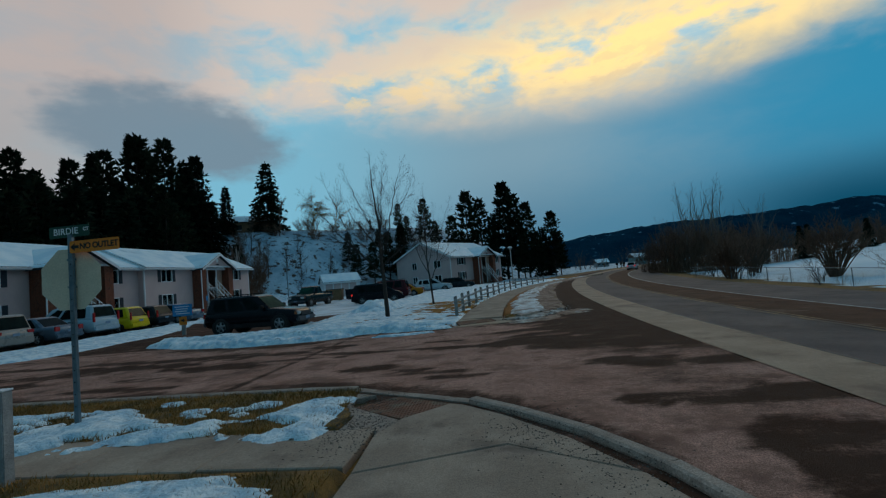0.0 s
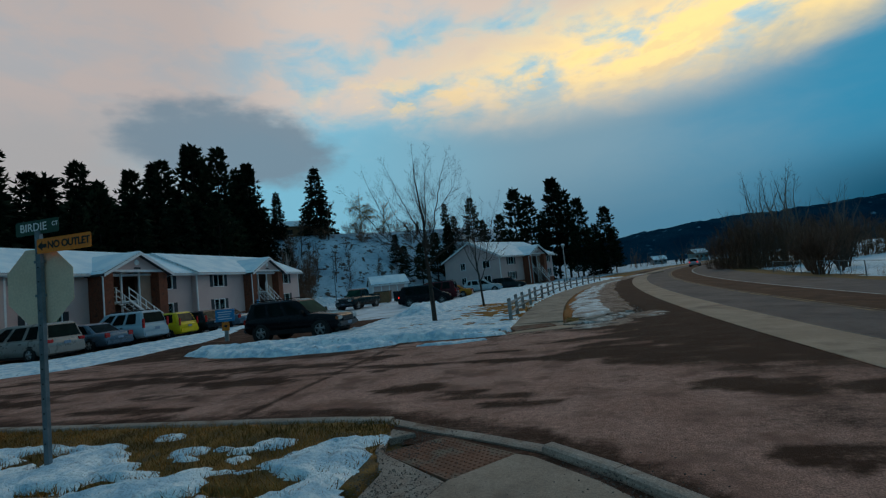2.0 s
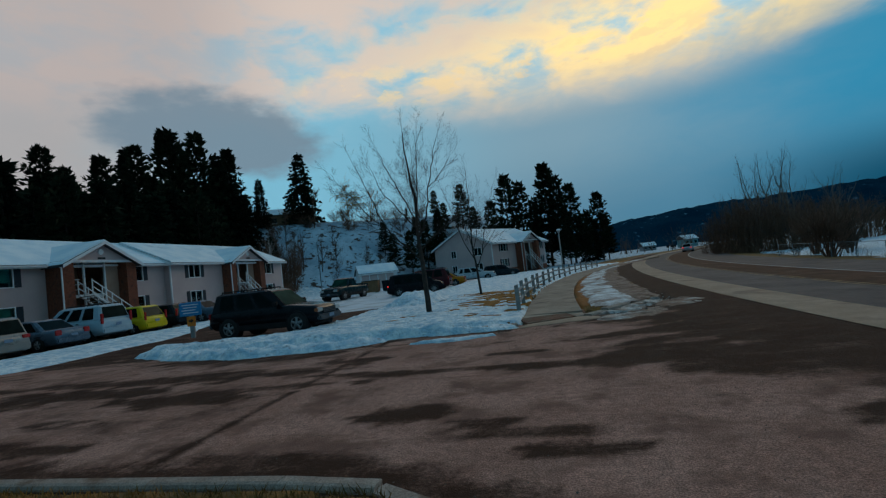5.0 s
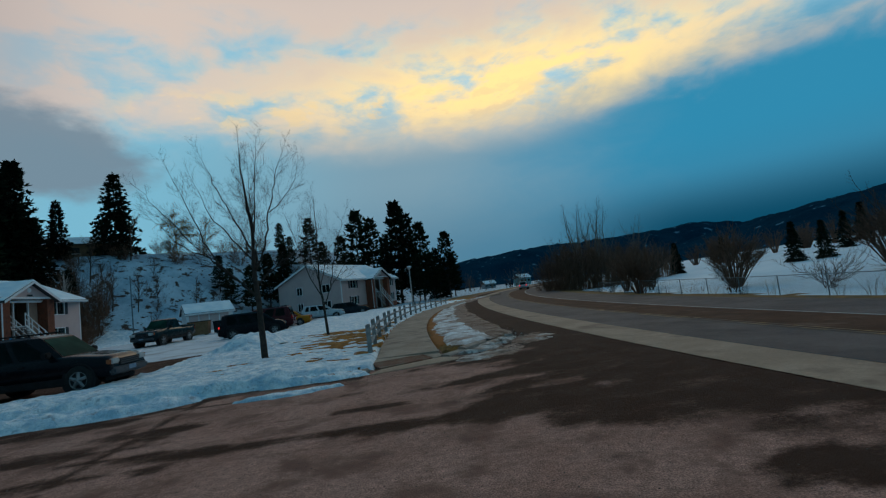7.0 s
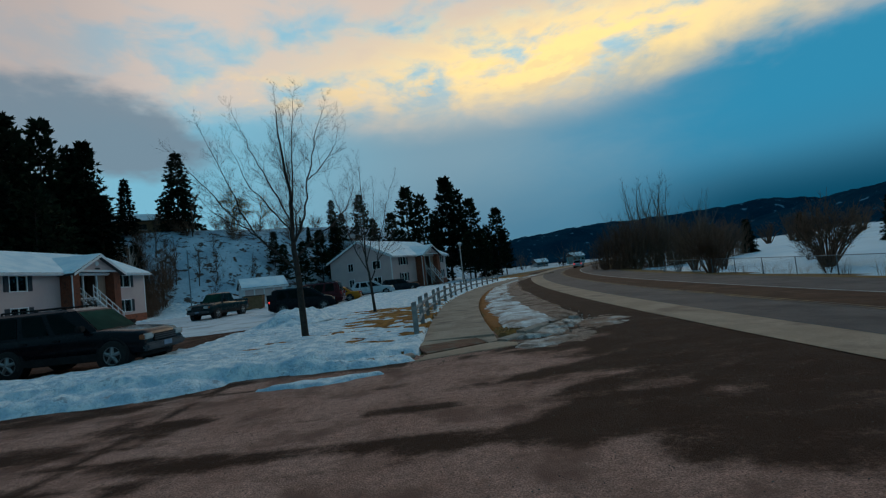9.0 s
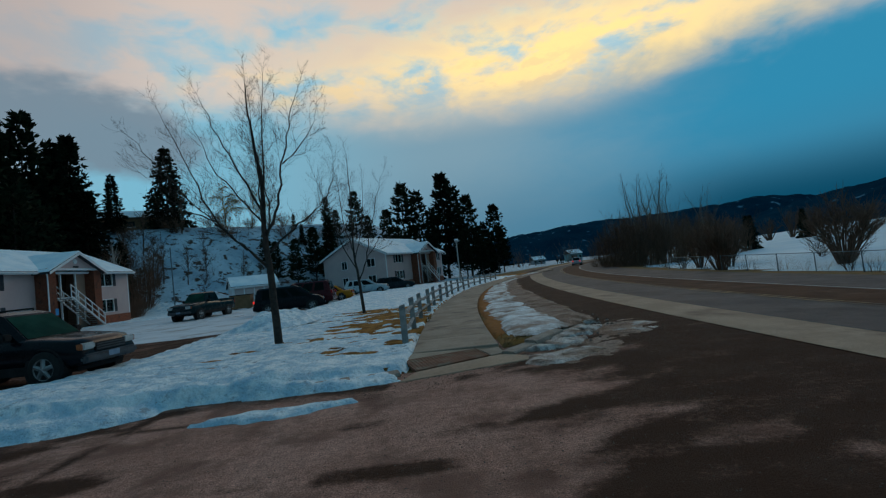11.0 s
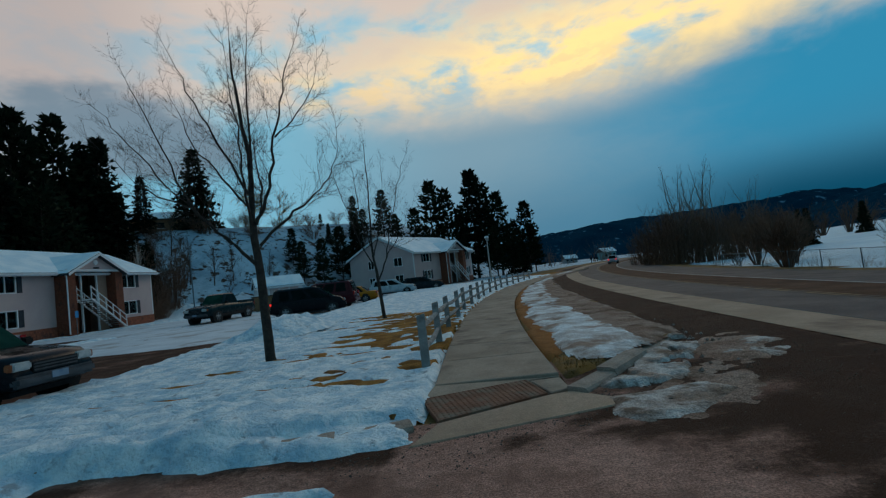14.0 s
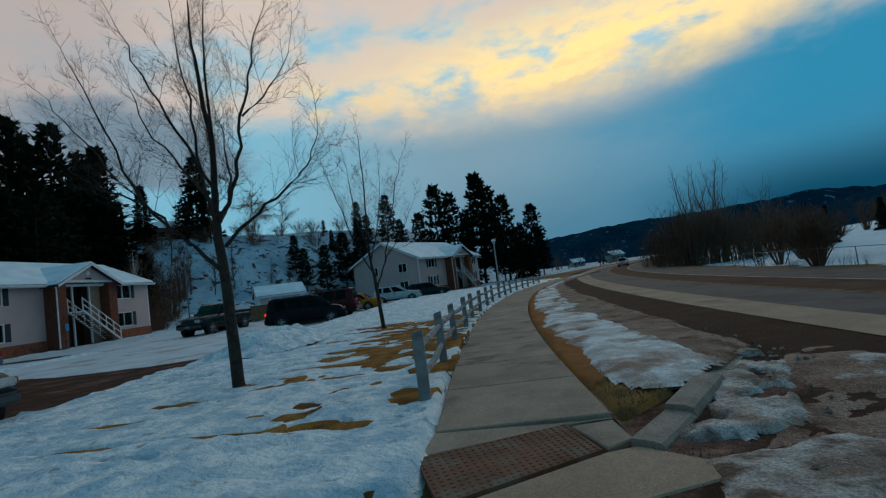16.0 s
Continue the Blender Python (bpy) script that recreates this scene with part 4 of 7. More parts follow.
snow_sheet("snow_strip", LEFT_STRIP, lines((-40, -24, 0.5), (-24, -15.5, 0.15)), lines((12, 41, 0.16)), 0.0, 0.12, 0.25, 0.3, "ploughed snow strip in front of the parked cars", M_SNOW)
LOT = [(-31.8, 30), (-27.5, 30), (-22.5, 33), (-18, 30.5), (-12, 29.5), (-8.4, 30.5), (-8.2, 40), (-8.3, 60), (-9, 76), (-31, 76), (-33, 62)]
snow_sheet("snow_lot", LOT, lines((-34, -8, 0.25)), lines((27, 78, 0.25)), 0.0, 0.05, 0.08, 0.6, "packed grey-white snow over the parking lot with bare tracks", M_PACKED, lambda X, Y: 1.6 * sstep(fbm(X * 0.16 + Y * 0.1, Y * 0.9, 0.75, 4), 0.03, 0.12) * sstep(Y, 56, 36), 0.3, 0.5)
snow_sheet("snow_yard", [(-31.9, 40), (-30.4, 40), (-29, 52), (-24, 57), (-21, 62), (-12, 70), (-14, 78), (-38, 70), (-36, 61), (-32, 59.6)], lines((-40, -10, 0.4)), lines((38, 80, 0.4)), 0.0, 0.16, 0.12, 0.5, "clean snow on the yard at the foot of the slope", M_SNOW)

# far mountains on both sides of the valley
def ridge(name, x0, x1, y0, y1, hf, nx, ny, label):
    xs, ys = np.linspace(x0, x1, nx), np.linspace(y0, y1, ny)
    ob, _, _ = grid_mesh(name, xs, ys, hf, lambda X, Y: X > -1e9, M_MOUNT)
    return tagged(ob, label, "mountain", kind="structure")


ridge("mountain", -900, 1500, 800, 1500, lambda X, Y: -6 + sstep(Y, 800, 1050) * (52 + 24 * sstep(X, 60, 260) + 20 * sstep(X, 420, 900) + 40 * fbm(X, Y, 0.006, 5)) + 8 * fbm(X, Y, 0.05, 3), 220, 40, "dark forested mountain ridge coloured with blue haze, snow flecks")
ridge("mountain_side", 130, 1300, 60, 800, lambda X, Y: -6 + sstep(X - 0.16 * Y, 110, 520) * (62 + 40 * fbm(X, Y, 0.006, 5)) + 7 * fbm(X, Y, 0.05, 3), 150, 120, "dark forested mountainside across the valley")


# ---- houses ----
def wall_cells(bm, length, z0, z1, holes, x0, x1):
    """A wall along y from 0 to length, between x0 and x1, with openings (y0, y1, z0, z1) cut through."""
    ys = sorted({0, length, *[h[0] for h in holes], *[h[1] for h in holes]})
    zs = sorted({z0, z1, *[h[2] for h in holes], *[h[3] for h in holes]})
    for a, b in zip(ys, ys[1:]):
        run = None
        for c, d in zip(zs, zs[1:]):
            inside = any(h[0] - 1e-6 <= a and b <= h[1] + 1e-6 and h[2] - 1e-6 <= c and d <= h[3] + 1e-6 for h in holes)
            if inside:
                if run:
                    box(bm, x0, x1, a, b, *run)
                run = None
            else:
                run = (run[0], d) if run else (c, d)
        if run:
            box(bm, x0, x1, a, b, *run)
    return bm


def siding(bm_parent, name, length, z0, z1, x, parent, y_off=0.0, holes=()):
    """Lap boards proud of a wall facing +x; each course a thin wedge, broken at the openings."""
    V, F = [], []
    pitch = 0.2
    n = int((z1 - z0) / pitch)
    for i in range(n):
        a, b = z0 + i * pitch, z0 + (i + 1) * pitch
        cuts = sorted([(h[0] - 0.1, h[1] + 0.1) for h in holes if h[2] - 0.1 < b and h[3] + 0.1 > a])
        y = 0.0
        for c0, c1 in cuts + [(length, length)]:
            if c0 > y + 0.02:
                k = len(V)
                V += [(x + 0.02, y_off + y, a), (x + 0.02, y_off + c0, a), (x + 0.004, y_off + c0, b), (x + 0.004, y_off + y, b), (x - 0.01, y_off + y, a), (x - 0.01, y_off + c0, a)]
                F += [(k, k + 1, k + 2, k + 3), (k + 4, k + 5, k + 1, k)]
            y = max(y, c1)
    return tagged(pydata(name, V, F, M_SIDING, parent), kind="stuff")


def window(parent, x, y0, y1, z0, z1, shutters=(True, True)):
    """A window in a wall facing +x: frame, mullion, panes, blind and dark shutters."""
    w = new("window")
    w.parent = parent
    w.location = (x, y0, z0)
    W, H = y1 - y0, z1 - z0
    bm = bmesh.new()
    t = 0.07
    for a in ((-t, W + t, -t, 0.0), (-t, W + t, H, H + t), (-t, 0.0, 0, H), (W, W + t, 0, H)):
        box(bm, -0.12, 0.05, a[0], a[1], a[2], a[3])
    part("window_frame", bm, M_TRIM, w)
    part("mullion", cbox(-0.06, 0.0, W / 2 - 0.03, W / 2 + 0.03, 0, H), M_TRIM, w)
    for a, b in ((0.0, W / 2 - 0.03), (W / 2 + 0.03, W)):
        p = part("pane", cbox(-0.045, -0.035, a, b, 0, H), M_PANE, w)
        p.visible_shadow = False
    # blind is coloured teal to carry the sky's reflection in the panes
    part("blind", cbox(-0.22, -0.19, 0.02, W - 0.02, H * 0.25, H), M_BLIND, w)
    # near-black sheet paints the unlit interior behind the panes
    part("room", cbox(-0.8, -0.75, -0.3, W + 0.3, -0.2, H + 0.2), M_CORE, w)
    for on, a, b in ((shutters[0], -t - 0.42, -t - 0.03), (shutters[1], W + t + 0.03, W + t + 0.42)):
        if on:
            bm = cbox(0.012, 0.05, a, b, -0.05, H + 0.05)
            for k in range(6):
                zz = 0.05 + k * (H - 0.1) / 6
                box(bm, 0.05, 0.062, a + 0.05, b - 0.05, zz, zz + (H - 0.1) / 6 - 0.05)
            part("shutter", bm, M_SHUT, w)
    return w


def gable_roof(parent, x_front, x_back, y0, y1, z_eave, rise, over=0.5, end_over=0.35):
    """A roof with its ridge along y, and the snow on it; the front slope faces +x."""
    xm = (x_front + x_back) / 2
    k = rise / ((x_front - x_back) / 2)
    xf, xb = x_front + over, x_back - over
    ze = z_eave - over * k
    t = 0.16
    prof = [(xf, ze), (xm, z_eave + rise), (xb, ze), (xb, ze - t), (xm, z_eave + rise - t), (xf, ze - t)]
    bm = bmesh.new()
    prism(bm, prof, "y", y0 - end_over, y1 + end_over)
    roof = part("roof", bm, M_ROOF, parent)
    s = 0.13
    prof2 = [(xf + 0.02, ze + 0.03), (xf - 0.12, ze + 0.12 * k + s), (xm, z_eave + rise + s + 0.02), (xb + 0.12, ze + 0.12 * k + s), (xb - 0.02, ze + 0.03), (xm, z_eave + rise + 0.004)]
    bm = bmesh.new()
    prism(bm, prof2, "y", y0 - end_over + 0.06, y1 + end_over - 0.06)
    part("roof_snow", bm, M_ROOFSNOW, roof, "blue-white snow cover")
    part("fascia", cbox(xf + 0.003, xf + 0.03, y0 - end_over, y1 + end_over, ze - t - 0.05, ze - 0.02), M_TRIM, roof)
    bm = bmesh.new()
    prism(bm, [(xf + 0.03, ze - 0.16), (xf + 0.13, ze - 0.14), (xf + 0.15, ze - 0.02), (xf + 0.13, ze - 0.02), (xf + 0.11, ze - 0.12), (xf + 0.03, ze - 0.13)], "y", y0 - end_over, y1 + end_over)
    part("gutter", bm, M_TRIM, roof)
    for yy in (y0 - end_over, y1 + end_over):
        bm = bmesh.new()
        prism(bm, [(xf, ze + 0.005), (xm, z_eave + rise + 0.01), (xb, ze + 0.005), (xb, ze - t - 0.06), (xm, z_eave + rise - t - 0.06), (xf, ze - t - 0.06)], "y", yy - 0.02 if yy < y0 else yy, yy if yy < y0 else yy + 0.02)
        part("barge_board", bm, M_TRIM, roof)
    return roof


def brick_pier(parent, x0, x1, y0, y1, z0, z1):
    p = part("pier", cbox(x0 + 0.012, x1 - 0.012, y0 + 0.012, y1 - 0.012, z0, z1), M_DARKWALL, parent, "red brick pier")
    V, F = [], []
    h, l = 0.09, 0.24
    n = int((z1 - z0) / h)
    for i in range(n):
        za, zb = z0 + i * h + 0.006, z0 + (i + 1) * h - 0.006
        off = (i % 2) * l / 2
        for face in range(2):
            a0, a1 = (y0, y1) if face == 0 else (x0, x1)
            c = a0 - off
            while c < a1:
                s0, s1 = max(c + 0.006, a0), min(c + l - 0.006, a1)
                if s1 - s0 > 0.03:
                    k = len(V)
                    if face == 0:
                        V += [(x1 + 0.004, s0, za), (x1 + 0.004, s1, za), (x1 + 0.004, s1, zb), (x1 + 0.004, s0, zb)]
                    else:
                        V += [(s0, y0 - 0.004, za), (s1, y0 - 0.004, za), (s1, y0 - 0.004, zb), (s0, y0 - 0.004, zb)]
                    F.append((k, k + 1, k + 2, k + 3))
                c += l
    tagged(pydata("brickwork", V, F, M_BRICK, p), kind="stuff")
    return p


def stair_porch(parent, x, yc, half=2.6, deep=1.3, z_eave=5.0, rise=1.35):
    """A two-storey open stair hall under its own gable, facing +x at the wall line x."""
    xf = x + 1.35
    y0, y1 = yc - half, yc + half
    # recess: dark brown back and first side wall, tan second side, upper landing
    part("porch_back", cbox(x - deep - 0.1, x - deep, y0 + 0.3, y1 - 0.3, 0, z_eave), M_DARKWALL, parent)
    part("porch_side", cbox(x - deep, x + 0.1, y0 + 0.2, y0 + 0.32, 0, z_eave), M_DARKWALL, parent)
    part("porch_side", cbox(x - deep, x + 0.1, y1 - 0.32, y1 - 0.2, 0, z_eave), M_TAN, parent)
    part("landing", cbox(x - deep, x + 0.2, y0 + 0.33, y1 - 0.33, 2.55, 2.75), M_TRIM, parent)
    for a in (-1.3, 0.9):
        d = part("door", cbox(x - deep + 0.003, x - deep + 0.06, yc + a - 0.46, yc + a + 0.46, 2.75, 4.8), M_BRICK, parent, "dark red entrance door")
        part("knob", bmesh_ball((x - deep + 0.1, yc + a + 0.36, 3.75), 0.04), M_STEEL, d)
        d = part("door", cbox(x - deep + 0.003, x - deep + 0.06, yc + a - 0.46, yc + a + 0.46, 0.05, 2.1), M_BRICK, parent, "dark red entrance door")
        part("knob", bmesh_ball((x - deep + 0.1, yc + a + 0.36, 1.05), 0.04), M_STEEL, d)
    brick_pier(parent, x - 0.1, xf, y0 - 0.3, y0 + 0.55, 0, z_eave)
    brick_pier(parent, x - 0.1, xf, y1 - 0.55, y1 + 0.3, 0, z_eave)
    for a in (-0.75, 0.85):
        part("post", cbox(x + 0.55, x + 0.67, yc + a - 0.06, yc + a + 0.06, 0.1, z_eave), M_TRIM, parent, "white post")
    part("screen", cbox(x + 0.45, x + 0.54, yc + 0.95, y1 - 0.56, 0.1, z_eave), M_TAN, parent)
    # gable front and roof, ridge along x
    bm = bmesh.new()
    prism(bm, [(y0 - 0.3, z_eave), (y1 + 0.3, z_eave), (yc, z_eave + rise * 0.93)], "x", xf - 0.12, xf)
    part("gable", bm, M_SIDING, parent)
    part("lintel", cbox(xf + 0.003, xf + 0.05, y0 - 0.3, y1 + 0.3, z_eave - 0.12, z_eave + 0.06), M_TRIM, parent)
    bm = bmesh.new()
    bmesh.ops.create_cone(bm, cap_ends=True, segments=20, radius1=0.22, radius2=0.20, depth=0.05, matrix=Matrix.Translation((xf + 0.03, yc, z_eave + 0.62)) @ Matrix.Rotation(radians(90), 4, "Y"))
    part("vent", bm, M_TRIM, parent, "round white gable vent")
    part("house_number", cbox(xf + 0.052, xf + 0.06, yc - 0.3, yc + 0.3, z_eave + 0.1, z_eave + 0.24), M_BLACK, parent)
    ov = 0.55
    k = rise / half
    a, b, zt = y0 - ov, y1 + ov, z_eave + rise
    ze = z_eave - ov * k
    bm = bmesh.new()
    prism(bm, [(a, ze), (yc, zt), (b, ze), (b, ze - 0.15), (yc, zt - 0.15), (a, ze - 0.15)], "x", x - 3.4, xf + 0.45)
    r = part("porch_roof", bm, M_ROOF, parent)
    bm = bmesh.new()
    prism(bm, [(a - 0.02, ze + 0.03), (a + 0.1, ze + 0.19), (yc, zt + 0.14), (b - 0.1, ze + 0.19), (b + 0.02, ze + 0.03), (yc, zt + 0.004)], "x", x - 3.4, xf + 0.40)
    part("porch_snow", bm, M_ROOFSNOW, r, "blue-white snow cover")
    bm = bmesh.new()
    prism(bm, [(a, ze + 0.01), (yc, zt + 0.012), (b, ze + 0.01), (b, ze - 0.2), (yc, zt - 0.2), (a, ze - 0.2)], "x", xf + 0.452, xf + 0.48)
    part("barge_board", bm, M_TRIM, r)
    # downspout
    bm = bmesh.new()
    tube(bm, (xf + 0.1, y0 - 0.5, ze - 0.1), (xf + 0.1, y0 - 0.38, z_eave - 0.5), 0.05)
    tube(bm, (xf + 0.1, y0 - 0.38, z_eave - 0.5), (xf + 0.1, y0 - 0.38, 0.15), 0.05)
    part("downspout", bm, M_TRIM, parent)
    # stair rising from the front to the upper landing
    st = new("stair")
    st.parent = parent
    n = 14
    ya, yb = yc + 2.3, yc - 1.3
    for i in range(n):
        f = i / n
        y = ya + (yb - ya) * f
        part("step", cbox(x + 0.75, x + 1.85, y - 0.27, y, 0.16 + 2.55 * f, 0.21 + 2.55 * f), M_WOODGREY, st)
    for sx_ in (x + 0.7, x + 1.9):
        bm = bmesh.new()
        tube(bm, (sx_, ya, 0.1), (sx_, yb, 2.7), 0.07, seg=6)
        part("stringer", bm, M_TRIM, st)
        for hgt in (0.45, 0.9):
            bm = bmesh.new()
            tube(bm, (sx_, ya, 0.2 + hgt), (sx_, yb, 2.75 + hgt), 0.035, seg=6)
            part("rail", bm, M_TRIM, st)
        for i in range(6):
            f = i / 5
            bm = bmesh.new()
            y = ya + (yb - ya) * f
            tube(bm, (sx_, y, 0.12 + 2.6 * f), (sx_, y, 1.12 + 2.6 * f), 0.04, seg=6)
            part("baluster", bm, M_TRIM, st)
    bm = bmesh.new()
    for hgt in (3.1, 3.45, 3.8):
        tube(bm, (x + 0.3, y0 + 0.56, hgt), (x + 0.3, yc - 0.8, hgt), 0.03, seg=6)
    part("balustrade", bm, M_TRIM, parent)


def bmesh_ball(c, r):
    bm = bmesh.new()
    bmesh.ops.create_icosphere(bm, subdivisions=1, radius=r, matrix=Matrix.Translation(c))
    return bm


def house_block(parent, y0, y1, x, depth, wins, z_eave=5.05, rise=2.0, ends=(True, True), gaps=()):
    """One block: walls with window openings, lap siding, brick plinth, roof."""
    L = y1 - y0
    holes = [(w[0] - y0, w[1] - y0, w[2], w[3]) for w in wins] + [(a - y0, b - y0, 0.0, z_eave - 0.05) for a, b in gaps]
    bm = bmesh.new()
    wall_cells(bm, L, 0.0, z_eave, holes, x - 0.2, x)
    for v in bm.verts:
        v.co.y += y0
    part("front_wall", bm, M_SIDING, parent, "pinkish beige lap siding wall")
    siding(None, "siding_front", L, 0.85, z_eave, x, parent, y0, holes)
    cuts = [y0] + [v for g in gaps for v in g] + [y1]
    for a, b in zip(cuts[::2], cuts[1::2]):
        part("plinth", cbox(x - 0.1, x + 0.06, a, b, 0.0, 0.82), M_BRICK, parent, "low red brick plinth")
    part("back_wall", cbox(x - depth, x - depth + 0.2, y0, y1, 0, z_eave), M_SIDING, parent)
    for on, yy in ((ends[0], y0), (ends[1], y1)):
        if not on:
            continue
        bm = bmesh.new()
        prism(bm, [(x - 0.2, 0), (x - 0.2, z_eave), (x - depth / 2, z_eave + rise - 0.15), (x - depth + 0.2, z_eave), (x - depth + 0.2, 0)], "y", yy if yy == y0 else yy - 0.2, yy + 0.2 if yy == y0 else yy)
        part("end_wall", bm, M_SIDING, parent, "pale beige gable end wall")
        part("corner_board", cbox(x - 0.08, x + 0.03, yy - 0.02 if yy == y0 else yy - 0.1, yy + 0.1 if yy == y0 else yy + 0.02, 0.82, z_eave), M_TRIM, parent)
    for w in wins:
        window(parent, x, w[0], w[1], w[2], w[3], w[4] if len(w) > 4 else (True, True))
    gable_roof(parent, x, x - depth, y0, y1, z_eave, rise)


def pair(y0, y1, sh=(True, True)):
    """Upper and lower window over one another."""
    return [(y0, y1, 3.55, 4.65, sh), (y0, y1, 1.15, 2.25, sh)]


apartments = empty("apartment_building", pose(-32, 0, 0.05), "two-storey beige apartment house with snowy roofs and brick porches", "apartment house")
house_block(apartments, 12.0, 25.2, 0.55, 9.5, pair(14.4, 16.0) + pair(21.4, 23.6), ends=(True, True))
house_block(apartments, 25.2, 41.0, -0.15, 9.0, pair(26.8, 29.0) + pair(37.2, 38.7, (False, True)), ends=(False, False), gaps=((31.4, 36.4),))
house_block(apartments, 41.0, 58.6, 0.45, 9.0, pair(43.2, 44.6) + pair(54.5, 56.3, (False, True)), ends=(True, True), gaps=((48.1, 53.1),))
stair_porch(apartments, -0.15, 33.9)
stair_porch(apartments, 0.1, 50.6)

second = empty("apartment_building", pose(-8.0, 78.0, 0.05, 0, 0, -28), "two-storey beige apartment house with gable end and snowy roof", "apartment house")
house_block(second, 0.0, 16.5, 0.0, 11.4, pair(2.4, 3.9) + pair(14.2, 15.2, (False, True)), rise=2.6, gaps=((7.1, 12.1),))
stair_porch(second, -0.2, 9.6)
# gable-end windows face -y
for wx, wz, ww in ((-2.6, 3.3, 1.3), (-2.6, 0.9, 1.3), (-7.4, 3.3, 0.9), (-7.4, 0.9, 0.9)):
    ew = new("window")
    ew.parent = second
    ew.location = (wx, -0.03, wz)
    bm = bmesh.new()
    for a in ((-ww / 2 - 0.07, ww / 2 + 0.07, -0.07, 0), (-ww / 2 - 0.07, ww / 2 + 0.07, 1.1, 1.17), (-ww / 2 - 0.07, -ww / 2, 0, 1.1), (ww / 2, ww / 2 + 0.07, 0, 1.1), (-0.03, 0.03, 0, 1.1)):
        box(bm, a[0], a[1], -0.05, 0.02, a[2], a[3])
    part("window_frame", bm, M_TRIM, ew)
    part("pane", cbox(-ww / 2, ww / 2, -0.02, 0.01, 0, 1.1), M_CARGLASS, ew)


def shed():
    th = empty("storage_shed", pose(-25.4, 68.0, 0.0, 0, 0, -60), "white storage shed with panel doors and snowy roof", "shed")
    L, D, H = 5.2, 4.2, 2.5
    part("shell", cbox(-D, 0, 0, L, -0.6, H), M_TRIM, th)
    for i in range(4):
        part("door", cbox(0.003, 0.04, 0.25 + i * 1.15, 1.25 + i * 1.15, -0.5, 2.1), M_SIDING, th, "pale panel door")
        part("batten", cbox(0.003, 0.06, 0.13 + i * 1.15, 0.21 + i * 1.15, -0.5, H), M_TRIM, th)
    for yy in (0.0, L):
        bm = bmesh.new()
        prism(bm, [(0, H), (-D, H), (-D / 2, H + 0.95)], "y", yy - 0.05, yy + 0.05)
        part("gable", bm, M_TRIM, th)
    gable_roof(th, 0.0, -D, 0, L, H, 1.0, 0.3, 0.25)


shed()


# ---- trees and shrubs ----
class Wood:
    """Collects tapering limbs into one mesh."""

    def __init__(self, seed):
        self.V, self.F, self.rng = [], [], random.Random(seed)

    def tube(self, pts, radii, seg):
        rings = []
        for i, p in enumerate(pts):
            d = (pts[min(i + 1, len(pts) - 1)] - pts[max(i - 1, 0)]).normalized()
            a = d.orthogonal().normalized()
            b = d.cross(a)
            k = len(self.V)
            for j in range(seg):
                t = 2 * math.pi * j / seg
                self.V.append(tuple(p + (a * math.cos(t) + b * math.sin(t)) * radii[i]))
            rings.append(k)
        for r0, r1 in zip(rings, rings[1:]):
            for j in range(seg):
                jj = (j + 1) % seg
                self.F.append((r0 + j, r0 + jj, r1 + jj, r1 + j))

    def limb(self, pts, r0, r1, seg=5):
        n = len(pts)
        self.tube([Vector(p) for p in pts], [r0 + (r1 - r0) * i / (n - 1) for i in range(n)], seg)

    def twig(self, p, d, length, r, level, up=0.35):
        """A bent shoot with its own side shoots."""
        rng = self.rng
        pts, q, dd = [p], p.copy(), d.normalized()
        n = 4 if level else 3
        for i in range(n):
            dd = (dd + Vector((rng.uniform(-0.13, 0.13), rng.uniform(-0.13, 0.13), rng.uniform(-0.08, 0.12) + up * 0.3))).normalized()
            q = q + dd * length / n
            pts.append(q.copy())
            if level > 0:
                for _ in range(2 if level > 1 else 1 + (rng.random() < 0.6)):
                    side = Vector((rng.gauss(0, 1), rng.gauss(0, 1), rng.gauss(0, 0.5)))
                    side = (side - dd * side.dot(dd)).normalized()
                    self.twig(q.copy(), dd * 0.75 + side * 0.75, length * rng.uniform(0.35, 0.6) * (1.1 - 0.5 * i / n), r * 0.55, level - 1, up)
        self.tube(pts, [r * (1 - 0.75 * i / n) for i in range(n + 1)], 3)

    def dress(self, pts, length, r, step, level=1, start=0.15, up=0.35):
        """Side shoots along a limb, shorter toward its tip."""
        P = [Vector(p) for p in pts]
        total = sum((b - a).length for a, b in zip(P, P[1:]))
        run = 0
        for a, b in zip(P, P[1:]):
            L = (b - a).length
            k = int(L / step) + 1
            for i in range(k):
                f = (run + L * i / k) / total
                if f < start:
                    continue
                d = (b - a).normalized()
                side = Vector((self.rng.gauss(0, 1), self.rng.gauss(0, 1), self.rng.gauss(0, 0.35)))
                side = (side - d * side.dot(d)).normalized()
                self.twig(a.lerp(b, i / k), d * 0.8 + side * 0.8, length * (1.1 - 0.6 * f) * self.rng.uniform(0.6, 1.1), r * (1 - 0.5 * f), level, up)
            run += L
        self.twig(P[-1], P[-1] - P[-2], length * 0.7, r * 0.7, level, up)


